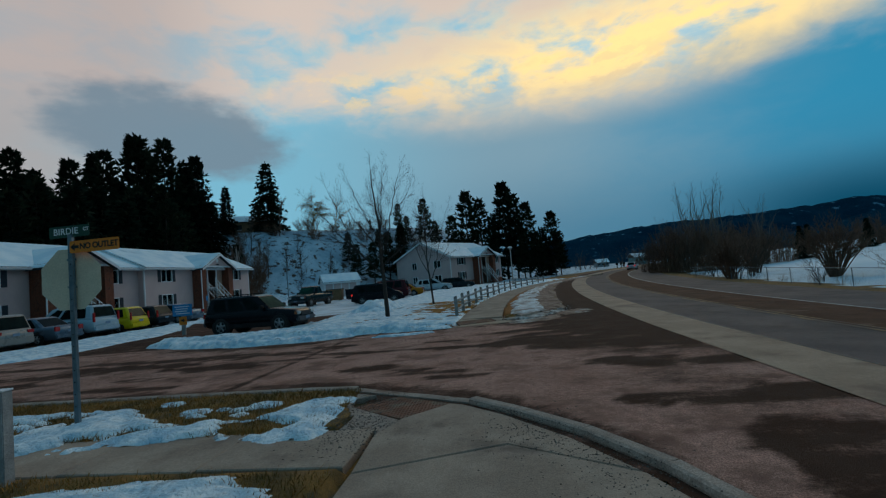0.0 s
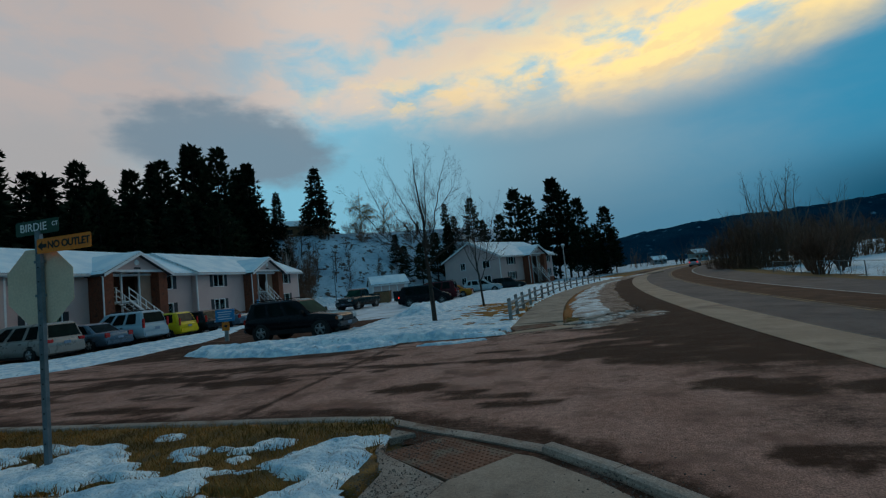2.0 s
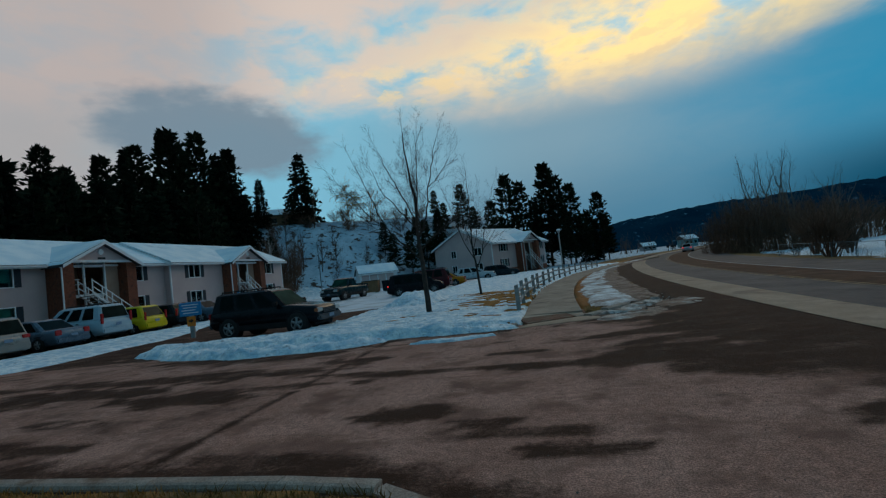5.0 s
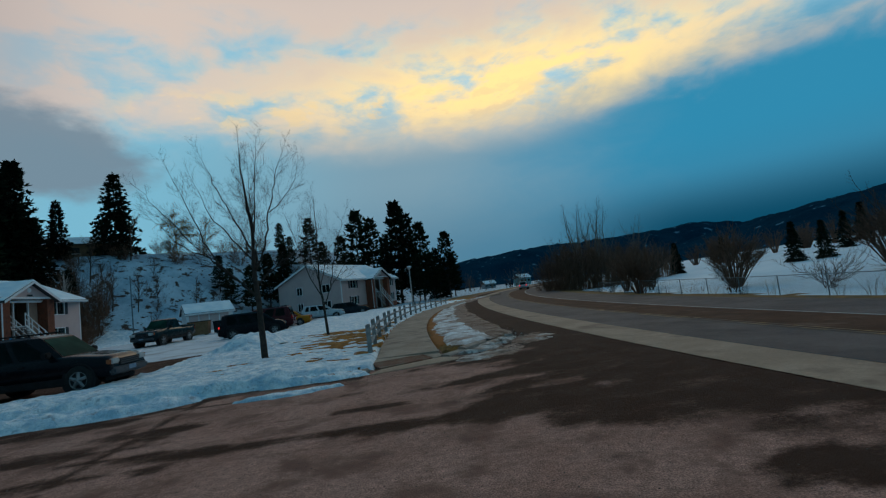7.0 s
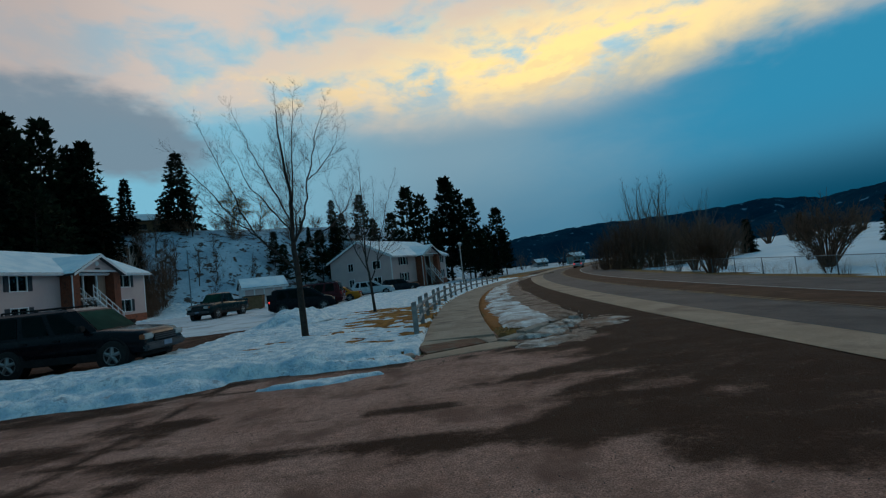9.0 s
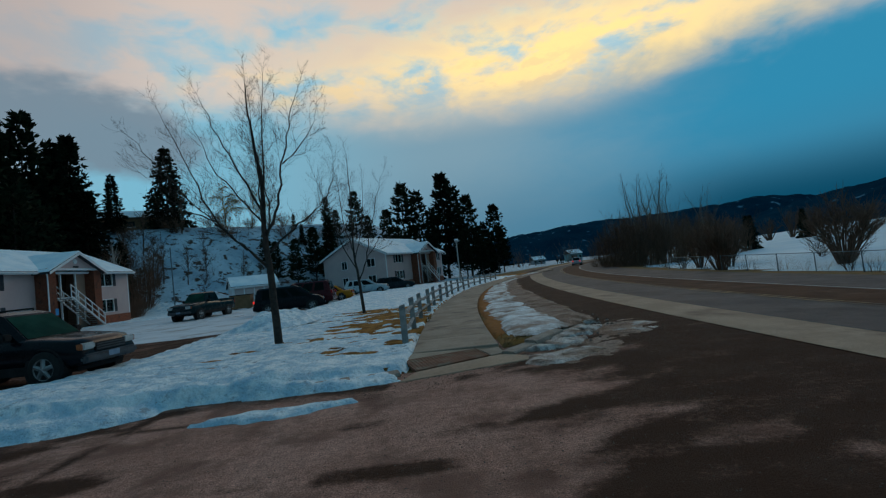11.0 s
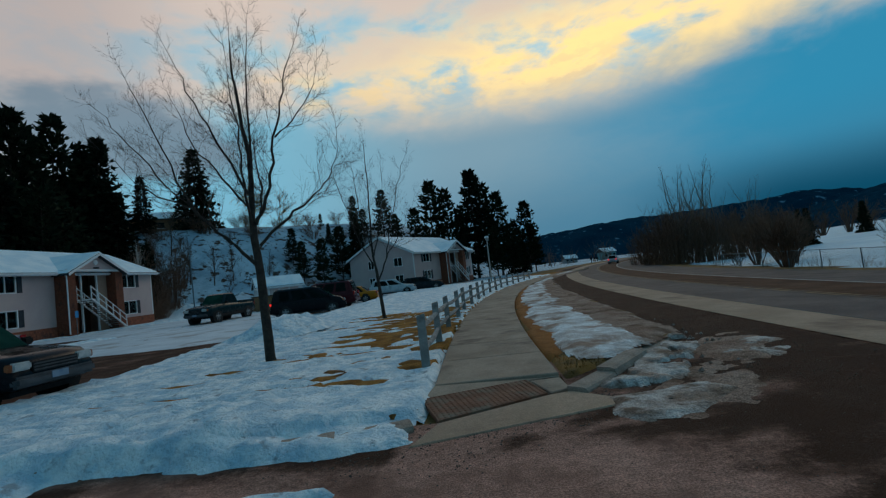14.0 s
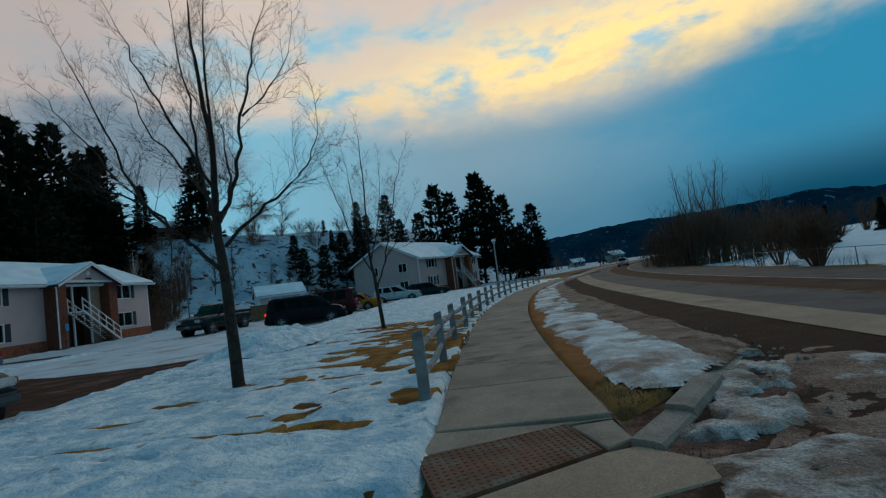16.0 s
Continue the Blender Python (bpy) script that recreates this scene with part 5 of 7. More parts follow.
def bend(pts, rng, amp=0.035, n=4):
    """A smooth, slightly crooked line through the given points."""
    P = [Vector(p) for p in pts]
    out = []
    for i in range(len(P) - 1):
        a, b, c, d = P[max(i - 1, 0)], P[i], P[i + 1], P[min(i + 2, len(P) - 1)]
        for k in range(n):
            t = k / n
            q = 0.5 * ((2 * b) + (c - a) * t + (2 * a - 5 * b + 4 * c - d) * t * t + (3 * b - a - 3 * c + d) * t ** 3)
            if i or k:
                q = q + Vector((rng.uniform(-amp, amp), rng.uniform(-amp, amp), rng.uniform(-amp, amp) * 0.5))
            out.append(q)
    return out + [P[-1]]


def bare_tree(loc, limbs, label, seed, material=M_BARK, name="tree", twig=(0.95, 0.012, 0.26), level=1, tall=1.0):
    """limbs: (points, start radius, end radius); the first is the trunk."""
    th = empty(name, pose(*loc), label, "tree", "bare street trees")
    w = Wood(seed)
    rng = random.Random(seed + 5)
    limbs = [([(x, y, z if z < 2 else 2 + (z - 2) * tall) for x, y, z in p], a, b) for p, a, b in limbs]
    limbs = [(bend(p, rng, 0.015 if i == 0 else 0.04), a * (0.74 if i == 0 else 0.68), b * 0.5) for i, (p, a, b) in enumerate(limbs)]
    pts, a, b = limbs[0]
    w.limb(pts, a, b, 9)
    base = Vector(pts[0])
    for j in range(5):
        t = j * 1.257 + 0.3
        w.limb([base + Vector((0, 0, 0.25)), base + Vector((math.cos(t) * 0.12, math.sin(t) * 0.12, 0.05)), base + Vector((math.cos(t) * 0.26, math.sin(t) * 0.26, -0.08))], a * 0.6, a * 0.2, 5)
    pydata("trunk", w.V, w.F, material, th, True)
    c = Wood(seed + 1)
    for pts, a, b in limbs[1:]:
        c.limb(pts, a, b, 6)
        c.dress(pts, twig[0], twig[1], twig[2], level)
    c.dress(limbs[0][0], twig[0] * 0.9, twig[1], 0.2, level, 0.42)
    pydata("crown", c.V, c.F, material, th, True)
    return th


bare_tree((-4.52, 23.15, 0.1), [
    ([(0, 0, -0.1), (-0.04, 0.02, 1.2), (-0.1, 0, 2.5), (-0.12, 0, 3.2), (-0.08, 0.05, 4.4), (-0.22, 0.1, 5.7), (-0.3, 0.1, 6.7), (-0.34, 0.15, 7.7)], 0.145, 0.02),
    ([(-0.05, 0, 3.0), (0.28, 0.1, 3.9), (0.46, 0.15, 5.1), (0.70, 0.2, 6.2), (0.95, 0.25, 7.2)], 0.062, 0.014),
    ([(-0.12, 0, 2.05), (-0.65, -0.1, 2.75), (-1.2, -0.25, 3.5), (-1.75, -0.35, 5.0), (-2.25, -0.45, 6.5)], 0.06, 0.012),
    ([(-0.55, -0.1, 2.6), (-1.2, 0.15, 3.25), (-2.1, 0.35, 4.3), (-3.0, 0.5, 5.5), (-3.7, 0.6, 6.5)], 0.05, 0.010),
    ([(0.0, 0, 2.5), (0.6, 0.1, 3.1), (1.2, 0.2, 3.6), (1.55, 0.3, 4.1), (1.75, 0.3, 4.7)], 0.05, 0.010),
    ([(-0.12, 0, 3.7), (-0.5, -0.3, 4.8), (-0.9, -0.5, 5.9), (-1.2, -0.6, 6.9)], 0.048, 0.010),
    ([(-0.1, 0, 4.2), (0.2, -0.4, 5.2), (0.32, -0.6, 6.3), (0.42, -0.7, 7.2)], 0.045, 0.010),
    ([(-0.1, 0, 2.8), (-0.2, 0.7, 3.8), (-0.5, 1.3, 5.0), (-0.8, 1.6, 6.2)], 0.05, 0.010),
    ([(-0.1, 0, 2.9), (0.1, -0.7, 3.8), (0.3, -1.2, 4.9), (0.35, -1.5, 6.0)], 0.05, 0.010),
    ([(-0.1, 0, 3.3), (-0.8, 0.3, 4.3), (-1.5, 0.4, 5.3), (-1.9, 0.5, 6.4)], 0.045, 0.010),
    ([(-1.2, -0.25, 3.5), (-2.0, -0.5, 4.0), (-2.7, -0.6, 4.9)], 0.03, 0.008),
    ([(0.46, 0.15, 5.1), (1.0, 0.3, 5.7), (1.4, 0.3, 6.5)], 0.03, 0.008),
], "tall bare dark-barked street tree standing in the snow bank", 11, twig=(1.15, 0.009, 0.33), level=2, tall=0.88)
bare_tree((-3.69, 31.4, 0.1), [
    ([(0, 0, -0.1), (-0.1, 0, 1.6), (-0.2, 0, 2.6), (-0.12, 0, 4.8), (-0.12, 0, 6.9)], 0.10, 0.012),
    ([(-0.05, 0, 1.5), (0.3, 0.05, 2.3), (0.6, 0.1, 3.6), (1.0, 0.15, 5.0), (1.3, 0.2, 5.9)], 0.05, 0.010),
    ([(-0.1, 0, 1.9), (-0.7, 0, 3.2), (-1.1, 0, 4.6), (-1.6, 0, 6.2)], 0.045, 0.010),
    ([(-0.15, 0, 2.4), (0.2, 0.4, 3.8), (0.35, 0.6, 5.6)], 0.04, 0.010),
    ([(-0.15, 0, 2.6), (-0.4, -0.5, 4.0), (-0.5, -0.8, 5.8)], 0.04, 0.010),
    ([(0.3, 0.05, 2.3), (0.9, -0.2, 3.0), (1.5, -0.3, 4.0)], 0.03, 0.008),
], "slim bare street tree by the rail fence", 21, twig=(1.1, 0.008, 0.34), level=2)


def random_tree(loc, h, spread, seed, label, material=M_BARK2, name="tree", stems=1, twig=0.9, step=0.5, droop=0.0, level=1, group="bare hillside trees", thick=0.0):
    """A wild bare tree or shrub: one or more stems that fork upward."""
    rng = random.Random(seed)
    th = empty(name, pose(*loc), label, "tree" if stems < 5 else "shrub", group)
    w, c = Wood(seed), Wood(seed + 1)
    for s in range(stems):
        a = 2 * math.pi * s / stems + rng.uniform(-0.5, 0.5)
        lean = spread * (0.15 if stems == 1 else rng.uniform(0.4, 1.0))
        hh = h * (0.9 if stems == 1 else rng.uniform(0.55, 0.95))
        top = Vector((math.cos(a) * lean, math.sin(a) * lean, hh))
        if thick >= 0.02:
            hh *= 1.0 - 0.35 * (lean / spread) ** 2
        off = 0.12 * (stems > 1) if thick < 0.02 else spread * rng.uniform(0.1, 0.85)
        pts = [Vector((math.cos(a) * off, math.sin(a) * off, -0.2))]
        for k in range(1, 5):
            f = k / 4
            pts.append(Vector((pts[0].x + (top.x * 1.2 - pts[0].x) * f ** 1.4, pts[0].y + (top.y * 1.2 - pts[0].y) * f ** 1.4, hh * f)) + Vector((rng.uniform(-1, 1), rng.uniform(-1, 1), 0)) * 0.03 * h)
        r = 0.014 * h if stems == 1 else 0.009 * h
        w.limb(pts, r, r * 0.2, 5)
        if stems == 1:
            for k in range(9):
                f = rng.uniform(0.28, 0.85)
                b = rng.uniform(0, 6.28)
                p = pts[0].lerp(pts[-1], f)
                e = p + Vector((math.cos(b) * spread * (1.1 - f), math.sin(b) * spread * (1.1 - f), h * 0.25 * (1 - droop)))
                m = p.lerp(e, 0.5) + Vector((0, 0, 0.05 * h))
                w.limb([p, m, e], r * 0.45, r * 0.1, 4)
                c.dress([p, m, e], twig, r * 0.12 + 0.004 + thick, step, level, 0.1, 0.35 - droop)
        c.dress(pts, twig, r * 0.12 + 0.004 + thick, step, level, 0.12 if thick else 0.3, 0.35 - droop)
    pydata("stem" if stems > 1 else "trunk", w.V, w.F, material, th, True)
    pydata("crown", c.V, c.F, material, th, True)
    return th


def conifer_mesh(seed, h, r, sparse, fine=1.0):
    """Trunk and crown meshes of a conifer: whorls of boughs hung with narrow needle sprays."""
    rng = random.Random(seed)
    w = Wood(seed)
    lean = rng.uniform(-0.02, 0.02) * h
    w.limb([(0, 0, -0.8), (lean * 0.4, 0, h * 0.5), (lean, 0, h)], 0.015 * h, 0.01, 6)
    V, F = [], []

    def spray(p, d, size, n):
        d = d.normalized()
        for _ in range(n):
            q = (d + Vector((rng.gauss(0, 0.5), rng.gauss(0, 0.5), rng.gauss(0, 0.45)))).normalized()
            s = q.cross(Vector((rng.gauss(0, 1), rng.gauss(0, 1), rng.gauss(0, 1)))).normalized() * size * rng.uniform(0.15, 0.26)
            e = q * size * rng.uniform(0.6, 1.25)
            k = len(V)
            V.extend([tuple(p - e * 0.1), tuple(p + e * 0.45 + s), tuple(p + e), tuple(p + e * 0.45 - s)])
            F.append((k, k + 1, k + 2, k + 3))

    n_b = int(6 * fine)
    z = h * (0.07 if not sparse else 0.16)
    bulge = [rng.uniform(0.78, 1.12) for _ in range(9)]
    while z < h * 0.975:
        f = z / h
        width = r * (1 - f) ** (0.8 if not sparse else 0.62) * bulge[int(f * 8.99)]
        n = rng.randint(5, 7) if not sparse else rng.randint(4, 6)
        for b in range(n):
            if sparse and rng.random() < 0.14:
                continue
            a = 2 * math.pi * b / n + rng.uniform(-0.5, 0.5)
            L = max(0.3, width * rng.uniform(0.66, 1.16))
            rise = rng.uniform(-0.34, -0.02) if not sparse else rng.uniform(-0.15, 0.35) + 0.4 * f * f
            d = Vector((math.cos(a), math.sin(a), rise))
            p0 = Vector((lean * f, 0, z))
            w.limb([p0, p0 + d * L], 0.012 + 0.003 * h * (1 - f), 0.008, 3)
            steps = max(2, int(L / 0.62))
            for k in range(1, steps + 1):
                g = k / steps
                if sparse and g < 0.3:
                    continue
                p = p0 + d * L * g + Vector((0, 0, (-0.10 if not sparse else 0.08) * L * g * g))
                spray(p, d + Vector((0, 0, 0.1 if not sparse else 0.4)), 0.8, n_b)
                if 0.3 < g < 0.95:
                    side = Vector((-d.y, d.x, 0))
                    for sgn in (-1, 1):
                        spray(p + side * sgn * 0.26 * L * (1.15 - g), d + side * sgn, 0.7, n_b - 1)
        z += h * (0.034 if not sparse else 0.037) * rng.uniform(0.75, 1.3)
    for k in range(3):
        spray(Vector((lean, 0, h - 0.15 - 0.35 * k)), Vector((0, 0, 1)), 0.5, 4)
    return w, V, F


CONIFERS = {}


def conifer(loc, h, kind, label, turn=0.0, group="dark conifers"):
    """One of a few grown shapes, set down at its own height and turn."""
    key = kind
    if key not in CONIFERS:
        sparse = kind.startswith("pine")
        H = 16.0 if not kind.endswith("_low") else 12.0
        w, V, F = conifer_mesh(sum(map(ord, kind)), H, 3.5 if sparse else (5.4 if kind == "spruce_c" else 3.6), sparse, 0.7 if kind.endswith("_low") else 1.0)
        th = empty("conifer" if not sparse else "pine_tree", pose(*loc), label, "tree", group)
        pydata("trunk", w.V, w.F, M_BARK, th, True)
        pydata("crown", V, F, M_NEEDLE2 if sparse else M_NEEDLE, th)
        CONIFERS[key] = th
        th["grown"] = H
    else:
        th = copy_thing(CONIFERS[key], pose(*loc))
        tagged(th, label, "tree", group)
    s = h / CONIFERS[key]["grown"]
    th.matrix_world = pose(*loc, 0, 0, turn) @ Matrix.Diagonal((s * (1.12 if h < 12 else 1.0), s * (1.12 if h < 12 else 1.0), s, 1))
    return th


rt = random.Random(77)
# dark wood on the slope behind the long house: tall tips first, then the close ranks below
for x, y, tip in ((-52, 47, 20.2), (-53, 55.3, 21.0), (-52, 59.5, 23), (-52, 65.5, 26.9), (-53, 68, 25.5), (-52, 71.1, 28), (-51, 74.2, 25), (-51, 77.3, 26.4), (-50, 84.3, 22.3), (-52, 49.7, 18.5), (-54, 39, 21), (-55, 33, 22.5), (-54, 28, 20.5), (-55, 22.5, 23), (-53, 17, 21), (-56, 11, 23), (-54, 43, 18.5), (-52, 36, 17.5), (-56, 62, 24)):
    b = land1(x, y)
    conifer((x, y, b - 0.3), tip - b, rt.choice(("pine_a", "pine_b", "pine_c", "spruce_a")), "tall dark pine on the slope behind the apartments", rt.uniform(0, 360))
for i in range(30):
    y = 4 + i * 2.55 + rt.uniform(-1, 1)
    x = -49.0 - rt.uniform(0, 7)
    b = land1(x, y)
    conifer((x, y, b - 0.3), rt.uniform(10.5, 14.5) - (3 if y < 60 else 0) + (2 if y < 34 else 0), rt.choice(("spruce_low", "pine_low")), "dark crowded conifer on the slope behind the apartments", rt.uniform(0, 360))
for i in range(48):
    y = 2 + i * 1.55 + rt.uniform(-0.8, 0.8)
    x = -43.5 - rt.uniform(0, 6.5) - (2.5 if y > 66 else 0)
    if y > 76:
        continue
    b = land1(x, y)
    conifer((x, y, b - 0.3), rt.uniform(8.5, 14.5), rt.choice(("spruce_low", "pine_low")), "dark crowded conifer on the slope behind the apartments", rt.uniform(0, 360))
conifer((-45.5, 91.5, land1(-45.5, 91.5) - 0.3), 28.1 - land1(-45.5, 91.5), "spruce_c", "broad dark spruce on the hilltop")
for x, y, tip in ((-23.1, 110, 19.9), (-17.2, 110, 20.4), (-20, 104, 16), (-7.6, 112, 21.5), (-4.2, 110, 19.2), (-10.5, 108, 15.5), (1.0, 110, 22.1), (3.3, 112, 19.8), (5.8, 110, 17.1), (-1.6, 106, 14), (11.4, 110, 14.5), (9.6, 114, 11.5), (13.2, 116, 10), (-14, 106, 14.5), (-27, 100, 15.5), (-24.5, 96, 13), (7.6, 106, 10), (4.5, 104, 9.5)):
    b = land1(x, y)
    conifer((x, y, b - 0.3), tip - b, rt.choice(("pine_a", "pine_b", "spruce_a", "pine_c")), "dark pine behind the second apartment house", rt.uniform(0, 360))
for x, y, h in ((-22.3, 84, 7.5), (-25, 83, 6.5), (-27.5, 86, 6.0), (-20.5, 88, 9.0), (-19, 92, 10.5), (-37.2, 65.5, 7.0), (-39, 69, 8.0), (-41, 63, 9), (-38.5, 62, 5)):
    conifer((x, y, land1(x, y) - 0.2), h, rt.choice(("spruce_a", "pine_b")), "young dark conifer at the foot of the slope", rt.uniform(0, 360))
# across the road
for x, y, h in ((45, 80.5, 5.2), (47, 59.5, 5.0), (49, 57.5, 4.6), (70, 75, 6), (74, 68, 5.5), (84, 60, 7), (60, 105, 6), (66, 98, 5.5), (100, 70, 7), (104, 84, 8), (96, 96, 8)):
    conifer((x, y, land1(x, y) - 0.2), h, "spruce_b", "dark conifer on the snowy field", rt.uniform(0, 360))

random_tree((-37.9, 95, land1(-37.9, 95)), 8.6, 4.2, 31, "golden-twigged weeping willow on the hilltop", M_WILLOW, twig=2.2, step=0.14, droop=0.75, level=1, thick=0.026)
random_tree((-33.5, 97, land1(-33.5, 97)), 6.5, 3.2, 32, "bare round tree on the hilltop", M_WILLOW, twig=1.4, step=0.3, thick=0.012)
for x, y, h, sp in ((-37.5, 75, 6.5, 2.0), (-34.8, 76, 5.5, 1.6), (-33.2, 78, 4.5, 1.4), (-29, 80, 4.5, 1.6), (-31, 72.5, 3.5, 1.2), (-40.5, 78, 5, 1.8), (-36.3, 84, 3.5, 1.6), (-27.5, 78, 3.0, 1.2), (-41.5, 88, 7.5, 2.4), (-39.5, 70, 8.5, 2.2), (-38.4, 66.5, 7.5, 2.0), (-41.2, 72.5, 8.0, 2.2), (-37.2, 69, 6.0, 1.8), (-35.9, 66, 5.0, 1.6), (-43.0, 80, 7.0, 2.2), (-39.2, 64, 7.0, 1.8)):
    random_tree((x, y, land1(x, y)), h, sp, int(1000 + x * 7 + y), "bare brown tree on the snowy slope", M_BARK2, twig=0.9, step=0.3, thick=0.008)
for i in range(26):
    x, y = rt.uniform(-46, -22), rt.uniform(70, 96)
    if -0.54 * (x + 38.5) + 0.84 * (y - 62) < 5:
        continue
    random_tree((x, y, land1(x, y)), rt.uniform(0.8, 1.8), rt.uniform(0.5, 1.0), 400 + i, "low bare scrub poking through slope snow", M_SCRUB, "shrub", stems=6, twig=0.5, step=0.35, level=0, group="slope scrub")
random_tree((-34.2, 60.4, 0), 8.5, 1.1, 41, "slender pale-barked birch at the house corner", M_BIRCH, twig=0.7, step=0.4)
random_tree((-33.0, 60.9, 0), 1.3, 0.8, 42, "round clipped shrub by the house corner", M_SCRUB, "shrub", stems=14, twig=0.35, step=0.12, level=1)
# brush along the far side of the road
def thicket(loc, rx, ry, h, n, seed, label, low=0.03, foot_share=0.8, stem=0.035, group="roadside thicket", twigs=8):
    """A close bush: fine stems fanning from a broad foot to a rounded, ragged dome."""
    rng = random.Random(seed)
    th = empty("shrub", pose(*loc), label, "shrub", group)
    w, c = Wood(seed), Wood(seed + 1)
    for i in range(n):
        a, q = rng.uniform(0, 2 * math.pi), math.sqrt(rng.random())
        tilt = q * 1.25
        k = rng.uniform(0.72, 1.0) + (0.14 if rng.random() < 0.08 else 0)
        top = Vector((math.cos(a) * rx * math.sin(tilt) * k, math.sin(a) * ry * math.sin(tilt) * k, h * math.cos(tilt) ** 0.6 * k))
        foot = Vector((math.cos(a) * rx * q * foot_share, math.sin(a) * ry * q * foot_share, -0.2))
        mid = foot.lerp(top, 0.5) + Vector((rng.gauss(0, 0.2), rng.gauss(0, 0.2), 0.12 * h))
        w.limb([foot, mid, top], stem, 0.014, 4)
        for j in range(twigs):
            f = rng.uniform(low, 1.0)
            p = foot.lerp(mid, f * 2) if f < 0.5 else mid.lerp(top, f * 2 - 1)
            c.twig(p, Vector((math.cos(a) * 0.5 + rng.gauss(0, 0.6), math.sin(a) * 0.5 + rng.gauss(0, 0.6), 0.6)), rng.uniform(0.7, 1.5), 0.022, 1 if j < 3 else 0)
    pydata("stem", w.V, w.F, M_SCRUB, th, True)
    pydata("crown", c.V, c.F, M_SCRUB, th, True)
    return th


for i in range(16):
    x = -46 + i * 1.9 + rt.uniform(-0.7, 0.7)
    y = 62 + (27 + rt.uniform(-6, 3) + 0.54 * (x + 38.5)) / 0.84
    thicket((x, y, land1(x, y) - 0.1), 1.6, 1.6, rt.uniform(1.6, 3.4), 16, 530 + i, "low bare brush along the crest of the slope", 0.1, 0.3, 0.03, "crest brush", 6)
for x, y, h in ((-37.6, 63.5, 7.5), (-35.6, 65.5, 5.5), (-38.6, 67, 8.5), (-36.4, 69, 6.5), (-40, 71, 8.5), (-38.0, 73.5, 6.5), (-34.4, 63.0, 2.4)):
    thicket((x, y, land1(x, y) - 0.1), 1.7, 1.7, h, 40, int(560 + y * 3), "tangled dark brush on the slope past the house end", 0.05, 0.5, 0.03, "slope brush", 7)
for x, y, rx, ry, h, n in ((24.8, 77, 3.6, 3.0, 6.9, 130), (28.6, 79, 4.2, 3.2, 8.6, 170), (32.0, 77.5, 3.4, 2.8, 7.4, 110), (36.4, 79.5, 4.0, 3.0, 7.2, 110), (40.5, 78.5, 3.2, 2.6, 5.6, 70), (25.2, 85, 3.0, 3.0, 5.8, 60)):
    thicket((x, y, land1(x, y) - 0.1), rx, ry, h, n, int(500 + x * 11 + y), "dense rounded bare brown thicket beside the road")
for x, y, h in ((35.2, 96, 15.5), (38.0, 95.8, 16.6), (40.6, 97, 15.4), (47.5, 97, 11.5), (33.0, 98, 11.0)):
    random_tree((x, y, land1(x, y)), h, 3.0, int(600 + x), "tall thin bare poplar behind the thicket", M_POPLAR, stems=5, twig=2.6, step=0.42, group="poplars", thick=0.012)
for x, y, rx, h, n in ((25.2, 41.2, 2.3, 4.3, 44), (33, 36, 2.6, 4.8, 44), (19.8, 45.5, 1.6, 3.4, 22), (24.0, 56, 2.2, 4.2, 30), (28.5, 60, 2.4, 4.8, 30)):
    thicket((x, y, land1(x, y) - 0.1), rx, rx, h, n, int(450 + x * 3 + y), "bare spreading many-stemmed bush by the wire fence", 0.4, 0.10, 0.05, "fence shrubs", 14)
for i in range(22):
    x, y = 62 + i * 3.4 + rt.uniform(-1, 1), 132 - i * 3.2 + rt.uniform(-5, 5)
    thicket((x, y, land1(x, y) - 0.1), 3.0, 3.0, rt.uniform(4.5, 7.5), 26, 470 + i, "bare dark tree at the far rim of the snowy field", 0.3, 0.1, 0.08, "field rim trees", 9)
for x, y, h, sp, n in ((21.2, 47.5, 4.0, 2.2, 8), (24.5, 52, 4.4, 2.4, 9), (27.5, 57, 4.6, 2.4, 9), (22.4, 56, 2.6, 1.5, 8), (30, 49, 2.2, 1.4, 9), (21.5, 36.5, 2.6, 1.4, 4), (23.5, 31.5, 2.0, 1.6, 9), (24.0, 27.0, 1.8, 1.5, 9), (27.5, 29.5, 5.5, 2.6, 9)):
    random_tree((x, y, land1(x, y) - 0.1), h, sp, int(700 + x * 13 + y), "bare spreading many-stemmed shrub by the wire fence", M_BARK2, "shrub", stems=n, twig=1.15, step=0.4, level=1, group="fence shrubs", thick=0.014)
for i in range(40):
    y = 24 + i * 1.45
    x = float(road_edge(y)) + rt.uniform(12.9, 15.5)
    random_tree((x, y, land1(x, y)), rt.uniform(0.4, 0.9), 0.4, 800 + i, "tuft of dry brown weeds on the verge", M_WILLOW if i % 4 == 0 else M_SCRUB, "weed_tuft", stems=7, twig=0.3, step=0.3, level=0, group="verge weeds")
for i in range(30):
    x, y = rt.uniform(10, 60), rt.uniform(165, 240)
    random_tree((x, y, land1(x, y)), rt.uniform(5, 9), 3, 900 + i, "far bare brown tree down the valley", M_SCRUB, "tree", stems=4, twig=2.0, step=0.8, level=1, group="valley trees")


# ---- vehicles ----
def disc(bm, x, y0, y1, z, r, seg=20, r_in=None):
    tube(bm, (x, y0, z), (x, y1, z), r, r if r_in is None else r_in, seg)
    return bm


